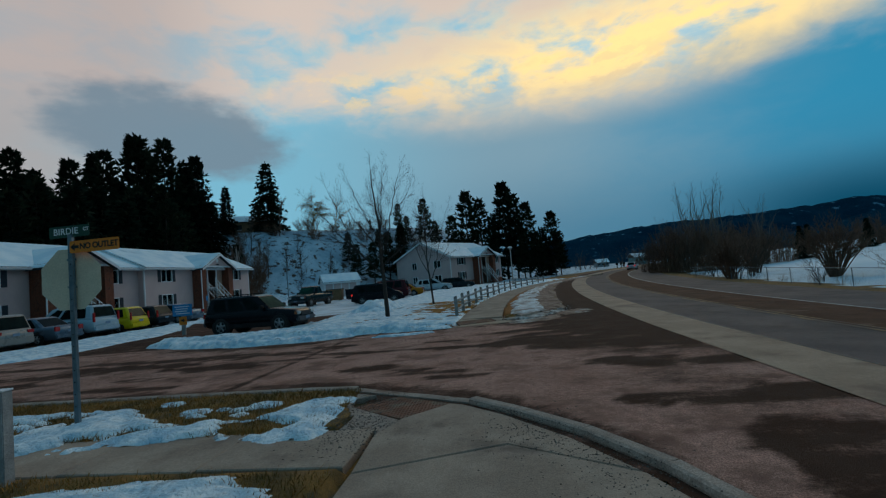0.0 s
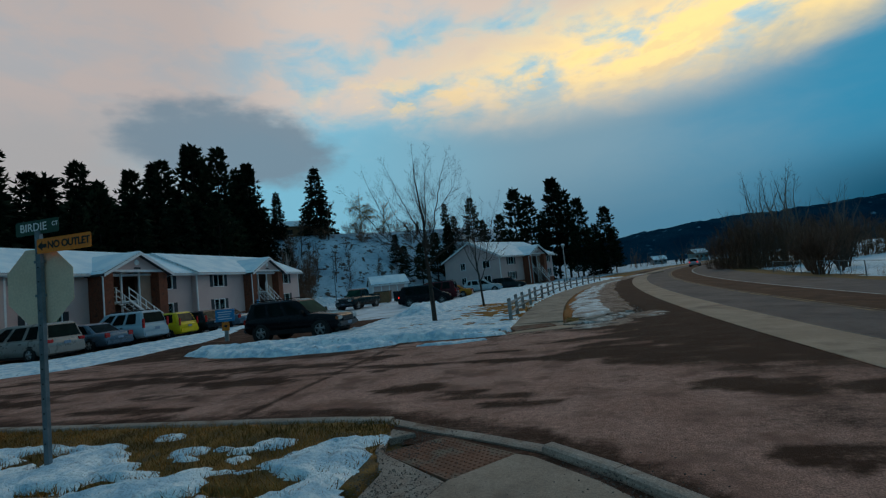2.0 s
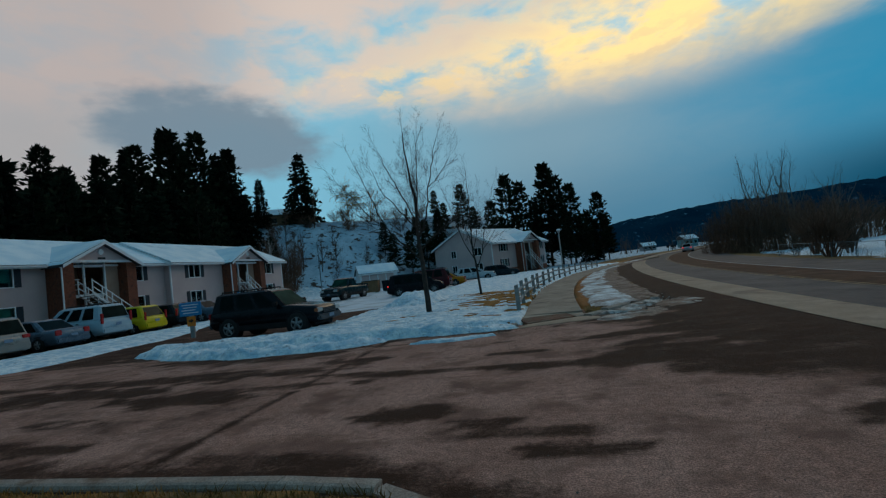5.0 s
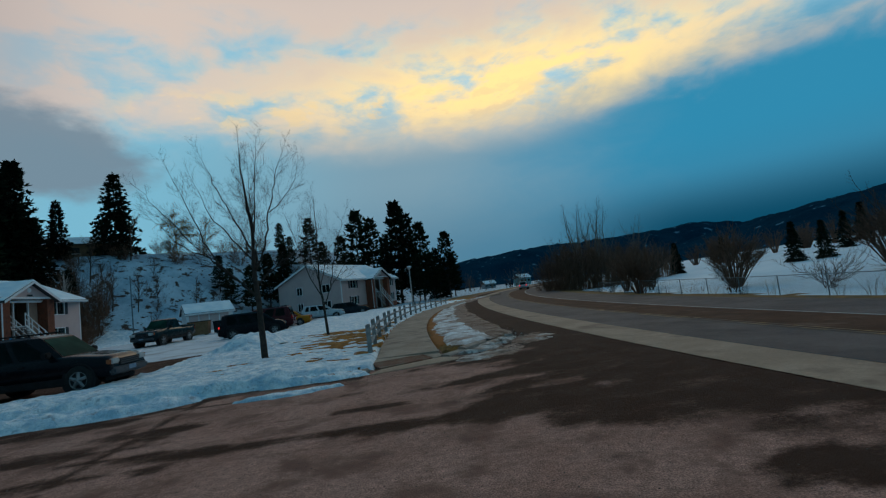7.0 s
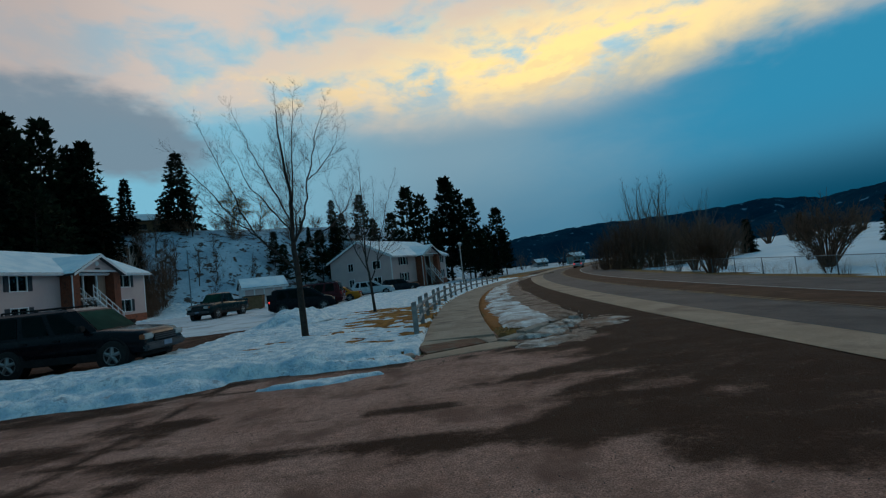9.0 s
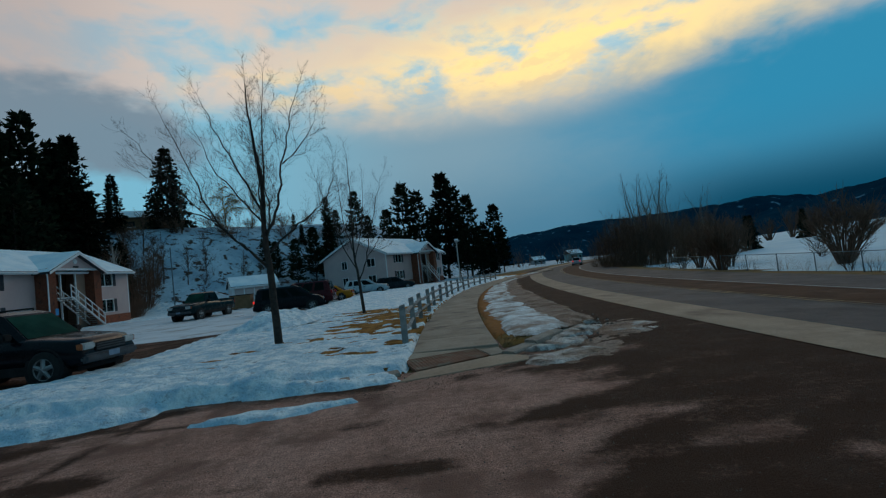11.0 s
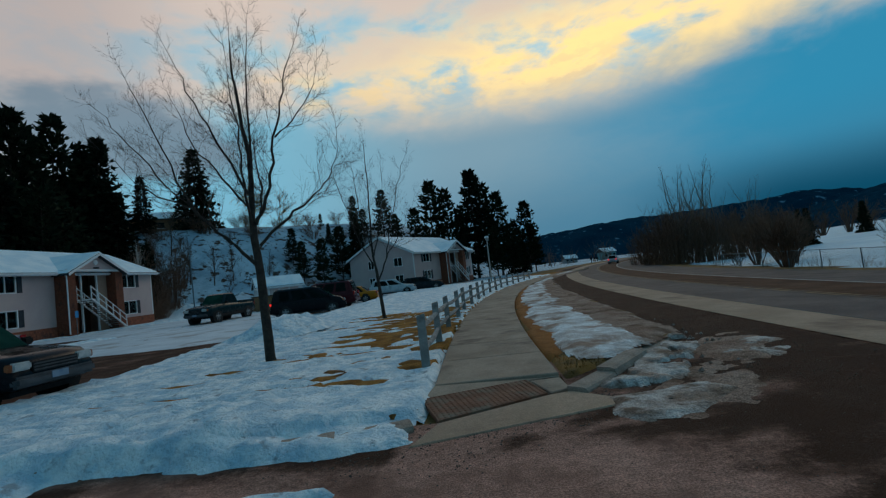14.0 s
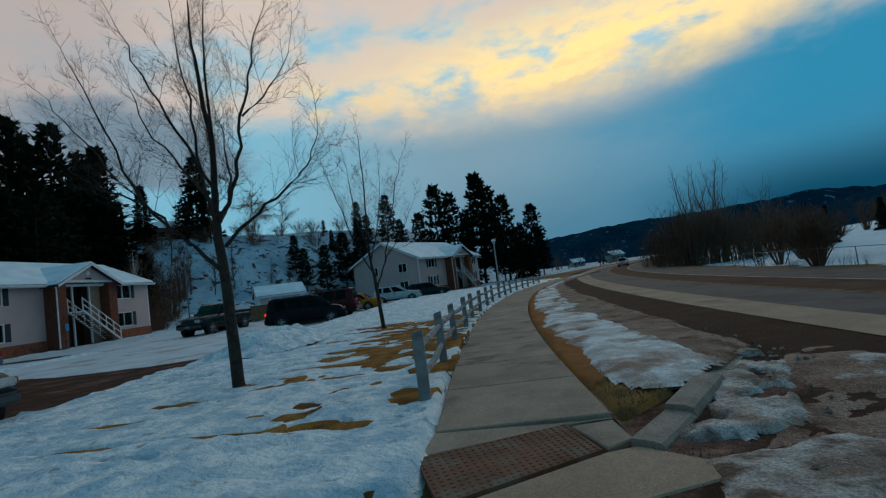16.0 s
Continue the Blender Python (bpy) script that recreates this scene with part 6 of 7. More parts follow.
def wheel(parent, x, y, r, side):
    w = new("wheel")
    w.parent = parent
    w.location = (x, y, r)
    s = side
    bm = bmesh.new()
    prof = [(-0.11, 0.62), (-0.11, 0.9), (-0.08, 1.0), (0.08, 1.0), (0.11, 0.9), (0.11, 0.62)]
    n = 22
    rings = []
    for a in range(n):
        t = 2 * math.pi * a / n
        rings.append([bm.verts.new((math.cos(t) * q * r, p, math.sin(t) * q * r)) for p, q in prof])
    for a in range(n):
        for k in range(len(prof) - 1):
            bm.faces.new((rings[a][k], rings[a][k + 1], rings[(a + 1) % n][k + 1], rings[(a + 1) % n][k]))
    part("tyre", bm, M_TYRE, w, smooth=True)
    # black backing disc stands for the shaded hollow behind the spokes
    bm = bmesh.new()
    tube(bm, (0, -0.07 * s, 0), (0, 0.05 * s, 0), r * 0.62, r * 0.60, 20)
    part("drum", bm, M_UNDER, w)
    bm = bmesh.new()
    ring = [[bm.verts.new((math.cos(2 * math.pi * k / 20) * q * r, y_ * s, math.sin(2 * math.pi * k / 20) * q * r)) for k in range(20)] for q, y_ in ((0.66, 0.085), (0.64, 0.108), (0.58, 0.104), (0.54, 0.07))]
    for a_, b_ in zip(ring, ring[1:]):
        for k in range(20):
            bm.faces.new((a_[k], a_[(k + 1) % 20], b_[(k + 1) % 20], b_[k]))
    for k in range(5):
        t = 2 * math.pi * k / 5 + 0.3
        tube(bm, (0, 0.10 * s, 0), (math.cos(t) * r * 0.57, 0.085 * s, math.sin(t) * r * 0.57), 0.055, 0.045, 6)
    tube(bm, (0, 0.04 * s, 0), (0, 0.115 * s, 0), 0.085, 0.07, 10)
    bmesh.ops.recalc_face_normals(bm, faces=bm.faces)
    part("rim", bm, M_RIM, w)
    return w


def vehicle(name, loc, heading, L, W, H, colour, label, hood=0.27, cowl=0.30, tail=-0.47, roof=(0.12, -0.42), belt=0.60, hood_h=0.57, deck=None, clear=0.22, r=0.34, axles=(0.32, -0.30), cladding=False, lit=False, rack=False, tail_high=False, plate_front=True, pillars=(0.52,), bed=None):
    """A parked vehicle, nose along +x: lofted body, glazed cabin, wheels, lamps, bumpers, mirrors.
    Lengths along the car are shares of L, heights shares of H."""
    th = empty(name, pose(*loc, 0, 0, heading), label, "pickup" if bed else "car", "parked cars")
    zb, hh = H * belt, H * hood_h
    X = lambda f: f * L
    deck_z = zb if deck is None else H * deck
    top = [(-0.5, H * 0.42), (-0.492, deck_z * 0.93), (-0.47, deck_z), (tail, deck_z + 0.01), (cowl, hh + 0.06), (hood + 0.10, hh), (0.46, hh * 0.93), (0.487, hh * 0.80), (0.5, H * 0.36)]
    top.sort()
    bm = bmesh.new()
    rings = []
    xs = [-0.5, -0.495, -0.48, -0.46, -0.42, -0.36, -0.28, -0.2, -0.1, 0.0, 0.1, 0.18, 0.25, 0.3, 0.36, 0.42, 0.455, 0.478, 0.492, 0.5]
    for f in xs:
        zt = float(np.interp(f, [p[0] for p in top], [p[1] for p in top]))
        e = max(0.0, (abs(f) - 0.38) / 0.12)
        w = W / 2 * (1 - 0.10 * e ** 2.2)
        zl = clear + 0.10 * e ** 2
        pts = [(0.84, zl), (0.96, zl + 0.10), (1.0, zl + 0.45 * (zt - zl)), (0.985, zl + 0.72 * (zt - zl)), (0.95, zt - 0.05), (0.86, zt), (0.45, zt + 0.02)]
        ring = [bm.verts.new((X(f), w * a, z)) for a, z in pts] + [bm.verts.new((X(f), -w * a, z)) for a, z in reversed(pts)]
        rings.append(ring)
    n = len(rings[0])
    for a, b in zip(rings, rings[1:]):
        for k in range(n):
            bm.faces.new((a[k], a[(k + 1) % n], b[(k + 1) % n], b[k]))
    bm.faces.new(rings[0])
    bm.faces.new(rings[-1][::-1])
    bmesh.ops.recalc_face_normals(bm, faces=bm.faces)
    body = part("body", bm, colour, th, smooth=True)
    # cabin
    xf0, xr0, xf1, xr1 = X(cowl), X(tail if bed is None else bed), X(roof[0]), X(roof[1])
    w0, w1, zr = W / 2 * 0.93, W / 2 * 0.74, H
    levels = [(0.0, w0), (0.55, w0 * 0.45 + w1 * 0.55), (0.90, w1 * 1.02), (1.0, w1 * 0.86)]
    bm = bmesh.new()
    rr = []
    for f, w in levels:
        z = zb - 0.02 + (zr - zb + 0.02) * f
        g = min(1.0, f * 1.04)
        a, b = xf0 + (xf1 - xf0) * g, xr0 + (xr1 - xr0) * g
        if f == 1.0:
            a, b = a - 0.18, b + 0.12
        rr.append([bm.verts.new(p) for p in ((a, w * 0.90, z), (a - 0.14, w, z), (b + 0.10, w, z), (b, w * 0.90, z), (b, -w * 0.90, z), (b + 0.10, -w, z), (a - 0.14, -w, z), (a, -w * 0.90, z))])
    for p, q in zip(rr, rr[1:]):
        for k in range(8):
            bm.faces.new((p[k], p[(k + 1) % 8], q[(k + 1) % 8], q[k]))
    bm.faces.new(rr[-1])
    bmesh.ops.recalc_face_normals(bm, faces=bm.faces)
    cabin = part("cabin", bm, colour, th)
    zc = lambda g: zb - 0.02 + (zr - zb + 0.02) * g

    def wid(g):
        return np.interp(g, [q[0] for q in levels], [q[1] for q in levels])

    def xat(g, f):
        a, b = xf0 + (xf1 - xf0) * g * 1.04, xr0 + (xr1 - xr0) * g * 1.04
        return a + (b - a) * f

    g0, g1 = 0.10, 0.84
    for nm, f, sx, inset in (("windscreen", 0.0, 1, 0.86), ("rear_window", 1.0, -1, 0.84)):
        bm = bmesh.new()
        q = [bm.verts.new((xat(g, f) + 0.012 * sx, s * wid(g) * inset, zc(g) + 0.004)) for g, s in ((g0, -1), (g0, 1), (0.5, 1), (g1, 1), (g1, -1), (0.5, -1))]
        bm.faces.new(q)
        bmesh.ops.solidify(bm, geom=bm.faces[:], thickness=0.006)
        part(nm, bm, M_SCREEN if nm == "windscreen" else M_CARGLASS, cabin)
    cuts = [0.13, *pillars, 0.90]
    for s in (-1, 1):
        for c0, c1 in zip(cuts, cuts[1:]):
            bm = bmesh.new()
            q = []
            for g, f in ((g0, c0 + (0.03 if c0 > 0.13 else -0.05)), (g0, c1 - 0.025), (0.5, c1 - 0.025), (g1, c1 - 0.03), (g1, c0 + (0.03 if c0 > 0.13 else 0.05)), (0.5, c0 + (0.03 if c0 > 0.13 else 0.0))):
                q.append(bm.verts.new((xat(g, f), s * (wid(g) + 0.010), zc(g))))
            bm.faces.new(q)
            bmesh.ops.solidify(bm, geom=bm.faces[:], thickness=0.006)
            part("side_window", bm, M_CARGLASS, cabin)
        part("mirror", cbox(xf0 - 0.42, xf0 - 0.26, min(s * w0, s * (w0 + 0.2)), max(s * w0, s * (w0 + 0.2)), zb + 0.04, zb + 0.20, 0.03), colour if not cladding else M_UNDER, th)
        for c in cuts[1:-1] or [0.6]:
            part("door_handle", cbox(xat(0, c) + 0.02, xat(0, c) + 0.18, min(s * W * 0.49, s * W * 0.505), max(s * W * 0.49, s * W * 0.505), zb - 0.14, zb - 0.10), M_UNDER, th)
        part("sill", cbox(X(-0.24), X(0.26), min(s * W * 0.44, s * W * 0.503), max(s * W * 0.44, s * W * 0.503), clear - 0.02, clear + (0.16 if cladding else 0.07)), M_UNDER, th)
    # running gear
    for ax in axles:
        for s in (-1, 1):
            # solid black disc, proud of the body, stands for the shaded wheel well
            bm = bmesh.new()
            tube(bm, (X(ax), s * W * 0.36, r), (X(ax), s * (W * 0.5 + 0.004), r + 0.01), r * 1.17, r * 1.17, 22)
            part("wheel_arch", bm, M_UNDER, th)
            wheel(th, X(ax), s * (W / 2 - 0.085), r, s)
    part("underbody", cbox(X(-0.44), X(0.44), -W * 0.36, W * 0.36, clear - 0.06, clear + 0.14), M_UNDER, th)
    bump = M_GREYTRIM if cladding else colour
    part("front_bumper", cbox(X(0.475), X(0.5) + 0.07, -W * 0.45, W * 0.45, clear + 0.10, H * 0.36, 0.05), bump, th)
    part("rear_bumper", cbox(X(-0.5) - 0.07, X(-0.475), -W * 0.45, W * 0.45, clear + 0.10, H * 0.36, 0.05), bump, th)
    part("grille", cbox(X(0.49), X(0.5) + 0.012, -W * 0.25, W * 0.25, H * 0.375, hh * 0.83), M_UNDER, th)
    for k in range(3):
        zz = H * 0.39 + k * (hh * 0.83 - H * 0.39) / 3
        part("grille_slat", cbox(X(0.5) + 0.013, X(0.5) + 0.024, -W * 0.24, W * 0.24, zz, zz + 0.025), M_GREYTRIM, th)
    for s in (-1, 1):
        part("headlight", cbox(X(0.478), X(0.5) + 0.014, min(s * W * 0.25, s * W * 0.445), max(s * W * 0.25, s * W * 0.445), hh * 0.71, hh * 0.86, 0.03), M_LENS, th)
        part("indicator", cbox(X(0.470), X(0.497), min(s * W * 0.43, s * W * 0.466), max(s * W * 0.43, s * W * 0.466), hh * 0.715, hh * 0.845, 0.015), M_AMBER, th, "amber indicator lens")
        tz0, tz1 = (H * 0.46, H * 0.66) if not tail_high else (H * 0.48, H * 0.86)
        ty = (W * 0.30, W * 0.455) if not tail_high else (W * 0.40, W * 0.47)
        part("tail_light", cbox(X(-0.5) - 0.02, X(-0.485), min(s * ty[0], s * ty[1]), max(s * ty[0], s * ty[1]), tz0, min(tz1, deck_z + (0.3 if tail_high else -0.02)), 0.02), M_TAILON if lit else M_TAIL, th)
    part("number_plate", cbox(X(-0.5) - 0.075, X(-0.5) - 0.065, -0.16, 0.16, H * 0.40, H * 0.48), M_PLATE, th)
    if plate_front:
        part("number_plate", cbox(X(0.5) + 0.072, X(0.5) + 0.082, -0.16, 0.16, clear + 0.16, clear + 0.28), M_PLATE, th)
    if rack:
        for s in (-1, 1):
            bm = bmesh.new()
            tube(bm, (xf1 - 0.3, s * w1 * 0.8, H + 0.05), (xr1 + 0.2, s * w1 * 0.8, H + 0.05), 0.022, seg=6)
            for q in (xf1 - 0.3, (xf1 + xr1) / 2, xr1 + 0.2):
                tube(bm, (q, s * w1 * 0.8, H - 0.02), (q, s * w1 * 0.8, H + 0.05), 0.02, seg=6)
            part("roof_rail", bm, M_UNDER, th)
    if bed is not None:
        part("cargo_bed", cbox(X(-0.465), X(bed) - 0.08, -W * 0.40, W * 0.40, deck_z - 0.005, deck_z + 0.02), M_UNDER, th)
        for s in (-1, 1):
            part("bed_side", cbox(X(-0.48), X(bed) - 0.05, min(s * W * 0.41, s * W * 0.48), max(s * W * 0.41, s * W * 0.48), deck_z - 0.1, deck_z + 0.09, 0.02), colour, th)
        part("tailgate", cbox(X(-0.492), X(-0.475), -W * 0.41, W * 0.41, deck_z - 0.1, deck_z + 0.09, 0.015), colour, th)
    return th


P_BLACK = paint("paint_black", (0.004, 0.005, 0.008))
P_SILVER = paint("paint_silver", (0.30, 0.285, 0.265), 0.32, 0.3)
P_BLUEGREY = paint("paint_blue_grey", (0.10, 0.15, 0.20), 0.3, 0.3)
P_WHITE = paint("paint_white", (0.36, 0.47, 0.54))
P_YELLOW = paint("paint_yellow", (0.62, 0.46, 0.015))
P_DARK = paint("paint_charcoal", (0.011, 0.018, 0.024))
P_GREEN = paint("paint_dark_green", (0.006, 0.022, 0.026))
P_MAROON = paint("paint_maroon", (0.07, 0.012, 0.016))
P_ORANGE = paint("paint_orange", (0.45, 0.16, 0.012))
P_LIGHT = paint("paint_pale_silver", (0.42, 0.47, 0.50), 0.3, 0.2)

SUV = dict(hood=0.25, cowl=0.225, tail=-0.485, roof=(0.06, -0.445), belt=0.60, hood_h=0.585, clear=0.30, r=0.37, cladding=True, rack=True, pillars=(0.36, 0.64))
SEDAN = dict(hood=0.22, cowl=0.25, tail=-0.36, roof=(0.07, -0.20), belt=0.62, hood_h=0.60, deck=0.64, clear=0.19, r=0.32, pillars=(0.50,))
VAN = dict(hood=0.33, cowl=0.36, tail=-0.485, roof=(0.14, -0.44), belt=0.56, hood_h=0.54, clear=0.19, r=0.33, pillars=(0.36, 0.66), tail_high=False)
HATCH = dict(hood=0.28, cowl=0.30, tail=-0.48, roof=(0.10, -0.40), belt=0.58, hood_h=0.57, clear=0.2, r=0.31, pillars=(0.52,), tail_high=True)
WAGON = dict(hood=0.24, cowl=0.26, tail=-0.48, roof=(0.08, -0.40), belt=0.60, hood_h=0.58, clear=0.22, r=0.33, pillars=(0.42, 0.72))

vehicle("suv", (-10.0, 21.75, 0.03), -3, 4.45, 1.74, 1.64, P_BLACK, "black older suv with grey bumpers parked behind the snow bank", **SUV)
vehicle("minivan", (-24.6, 21.5, 0), 178, 4.9, 1.95, 1.72, P_SILVER, "silver minivan parked nose to the apartments", **VAN)
vehicle("sedan", (-24.5, 24.2, 0), 180, 4.8, 1.82, 1.43, P_BLUEGREY, "blue-grey sedan parked nose to the apartments", **SEDAN)
vehicle("suv", (-24.6, 26.6, 0), 180, 5.0, 1.95, 1.85, P_WHITE, "white suv with roof rack parked nose to the apartments", **{**SUV, "cladding": False, "tail_high": True})
vehicle("hatchback", (-24.0, 29.0, 0), 182, 3.9, 1.74, 1.56, P_YELLOW, "bright yellow small hatchback in the parking row", **HATCH)
vehicle("hatchback", (-24.6, 31.9, 0), 178, 4.4, 1.76, 1.48, P_DARK, "charcoal hatchback in the parking row", **HATCH)
vehicle("sedan", (-24.6, 35.0, 0), 180, 4.6, 1.78, 1.45, P_BLUEGREY, "dusty blue-grey sedan in the parking row", **SEDAN)
vehicle("pickup_truck", (-18.3, 46.8, 0), 262, 5.4, 1.95, 1.95, P_GREEN, "dark green pickup truck with snowy wheels in the lot", hood=0.22, cowl=0.20, tail=-0.12, roof=(0.10, -0.10), belt=0.62, hood_h=0.62, deck=0.62, clear=0.42, r=0.42, cladding=True, bed=-0.14, pillars=(0.55,))
vehicle("minivan", (-10.3, 42.2, 0), 14, 4.3, 1.82, 1.68, P_BLACK, "black minivan with a lit tail lamp in the lot", **{**VAN, "lit": True})
vehicle("suv", (-10.9, 46.3, 0), 182, 5.1, 1.96, 1.85, P_MAROON, "dark maroon suv backed up to the snow bank", **{**SUV, "cladding": False})
vehicle("coupe", (-10.3, 52.0, 0), 184, 4.5, 1.8, 1.35, P_ORANGE, "orange car tucked behind the maroon suv", **SEDAN)
vehicle("wagon", (-8.7, 63.2, 0), 4, 4.8, 1.82, 1.62, P_LIGHT, "pale silver station wagon by the second apartments", **WAGON)
vehicle("hatchback", (-6.1, 68.2, 0), 6, 4.7, 1.84, 1.55, P_DARK, "charcoal hatchback by the second apartments", **WAGON)
fy = 112.0
vehicle("suv", (float(road_edge(fy)) + 5.4, fy, land1(float(road_edge(fy)) + 5.4, fy)), 90 - 20, 4.75, 1.84, 1.68, P_LIGHT, "pale silver suv with lit tail lamps driving off", **{**SUV, "cladding": False, "lit": True, "rack": False})


# ---- street furniture ----
def text_mesh(name, body, size, m, material, parent, depth=0.003, spread=1.0, fat=0.0015):
    c = bpy.data.curves.new(name, "FONT")
    c.body, c.size, c.extrude, c.align_x, c.align_y = body, size, depth, "CENTER", "CENTER"
    c.space_character, c.offset = spread, fat
    tmp = bpy.data.objects.new(name + "_tmp", c)
    scene.collection.objects.link(tmp)
    bpy.context.view_layer.update()
    me = bpy.data.meshes.new_from_object(tmp.evaluated_get(bpy.context.evaluated_depsgraph_get()))
    bpy.data.objects.remove(tmp)
    me.materials.clear()
    me.materials.append(material)
    ob = new(name, me)
    ob.parent = parent
    ob.matrix_local = m
    return ob


def plate(w, h, t=0.004, rad=0.02):
    """A thin sign blade in the x-z plane with rounded corners, facing -y."""
    bm = bmesh.new()
    pts = []
    for cx, cz, a0 in ((w / 2 - rad, h / 2 - rad, 0), (-w / 2 + rad, h / 2 - rad, 90), (-w / 2 + rad, -h / 2 + rad, 180), (w / 2 - rad, -h / 2 + rad, 270)):
        for k in range(4):
            a = radians(a0 + k * 30)
            pts.append((cx + rad * math.cos(a), cz + rad * math.sin(a)))
    prism(bm, pts, "y", -t / 2, t / 2)
    return bm


sign = empty("street_sign", pose(-5.12, 7.72, 0.05), "galvanised sign post with street name, no-outlet and stop plates", "sign")
bm = bmesh.new()
prism(bm, [(-0.035, -0.022), (0.035, -0.022), (0.035, 0.022), (-0.035, 0.022)], "z", -0.1, 2.78)
pole_ = part("post", bm, M_STEEL, sign)
for k in range(14):
    part("bolt", cbox(-0.008, 0.008, -0.028, -0.0225, 0.3 + k * 0.17, 0.316 + k * 0.17), M_BLACK, pole_)
gp = part("name_plate", plate(0.66, 0.17), M_GREEN, sign, "green street name plate")
gp.location = (-0.02, 0.0, 2.83)
text_mesh("lettering", "BIRDIE", 0.135, pose(-0.055, -0.004, 0.0, 90), M_WHITE, gp, 0.001, 1.05)
text_mesh("lettering", "CT", 0.07, pose(0.275, -0.004, 0.015, 90), M_WHITE, gp, 0.001)
op = part("warning_plate", plate(0.80, 0.175), M_ORANGE, sign, "orange no-outlet plate with black arrow")
op.location = (0.41, -0.032, 2.59)
text_mesh("lettering", "NO OUTLET", 0.118, pose(0.075, -0.004, 0.0, 90), M_BLACK, op, 0.001, 0.92, 0.0035)
bm = bmesh.new()
prism(bm, [(-0.385, 0.0), (-0.315, 0.055), (-0.315, 0.022), (-0.25, 0.022), (-0.25, -0.022), (-0.315, -0.022), (-0.315, -0.055)], "y", -0.0045, -0.0030)
part("arrow", bm, M_BLACK, op)
bm = bmesh.new()
prism(bm, [(0.48 * math.cos(radians(22.5 + 45 * k)), 0.48 * math.sin(radians(22.5 + 45 * k))) for k in range(8)], "y", -0.002, 0.002)
sp = part("stop_plate", bm, M_ALU, sign, "pale back of an octagonal stop plate")
sp.location, sp.rotation_euler = (-0.05, 0.034, 2.13), (0, 0, radians(6))
for z in (2.0, 2.4):
    part("bracket", cbox(-0.05, 0.05, -0.03, 0.028, z, z + 0.03), M_STEEL, sign)

wp = empty("wooden_post", pose(-4.02, 5.78, 0.0, 0, 0, 8), "weathered grey square post beside the walk", "post")
bm = cbox(-0.065, 0.065, -0.065, 0.065, -0.1, 0.98, 0.008)
part("shaft", bm, M_WOODGREY, wp)
part("cap", cbox(-0.072, 0.072, -0.072, 0.072, 0.981, 1.0, 0.006), M_TRIM, wp)

bs = empty("blue_notice_board", pose(-14.85, 23.3, 0.0, 0, 0, 12), "blue notice board over an orange plate on a short post", "sign")
part("post", cbox(-0.09, 0.09, -0.05, 0.05, -0.1, 1.3, 0.01), M_WOODGREY, bs)
b_ = part("board", plate(0.92, 0.56, 0.02), M_BLUE, bs, "blue board with rows of pale writing")
b_.location = (0, -0.07, 1.22)
for k in range(4):
    part("writing_bar", cbox(-0.36 + 0.05 * (k % 2), 0.34 - 0.06 * (k % 3), -0.0135, -0.0105, 0.15 - k * 0.11, 0.19 - k * 0.11), M_TRIM, b_)
o_ = part("orange_plate", plate(0.36, 0.40, 0.012), M_ORANGE, bs, "orange plate with black arrow")
o_.location = (0, -0.064, 0.70)
bm = bmesh.new()
prism(bm, [(-0.1, -0.02), (0.0, -0.02), (0.0, -0.07), (0.1, 0.02), (0.0, 0.11), (0.0, 0.06), (-0.1, 0.06)], "y", -0.0085, -0.0065)
part("arrow", bm, M_BLACK, o_)

lamp = empty("street_lamp", pose(1.55, 61.75, 0.05), "pale steel street lamp with a small cylindrical head", "lamp")
bm = bmesh.new()
tube(bm, (0, 0, -0.1), (0, 0, 4.35), 0.085, 0.055, 12)
part("pole", bm, M_BIRCH, lamp, smooth=True)
part("base", cbox(-0.2, 0.2, -0.2, 0.2, -0.1, 0.18, 0.03), M_CONC, lamp)
bm = bmesh.new()
tube(bm, (0, 0, 4.33), (0, 0, 4.62), 0.10, 0.20, 14)
part("head", bm, M_BIRCH, lamp, smooth=True)
bm = bmesh.new()
tube(bm, (0, 0, 4.62), (0, 0, 4.78), 0.23, 0.17, 14)
part("cap", bm, M_TRIM, lamp)

tp = empty("thin_pole", pose(-22.2, 50.0, 0.0), "thin green steel pole in the yard", "pole")
bm = bmesh.new()
tube(bm, (0, 0, -0.1), (-0.03, 0, 5.9), 0.055, 0.045, 8)
part("shaft", bm, M_STEEL, tp)
part("sleeve", cbox(-0.08, 0.08, -0.08, 0.08, -0.1, 0.35, 0.01), M_GREEN, tp)
bpost = empty("parking_sign", pose(-30.3, 48.1, 0.05), "small blue parking plate on a steel post", "sign")
bm = bmesh.new()
tube(bm, (0, 0, -0.1), (0, 0, 1.9), 0.025, seg=6)
part("post", bm, M_STEEL, bpost)
part("plate", cbox(0.026, 0.035, -0.16, 0.16, 1.35, 1.85), M_BLUE, bpost)


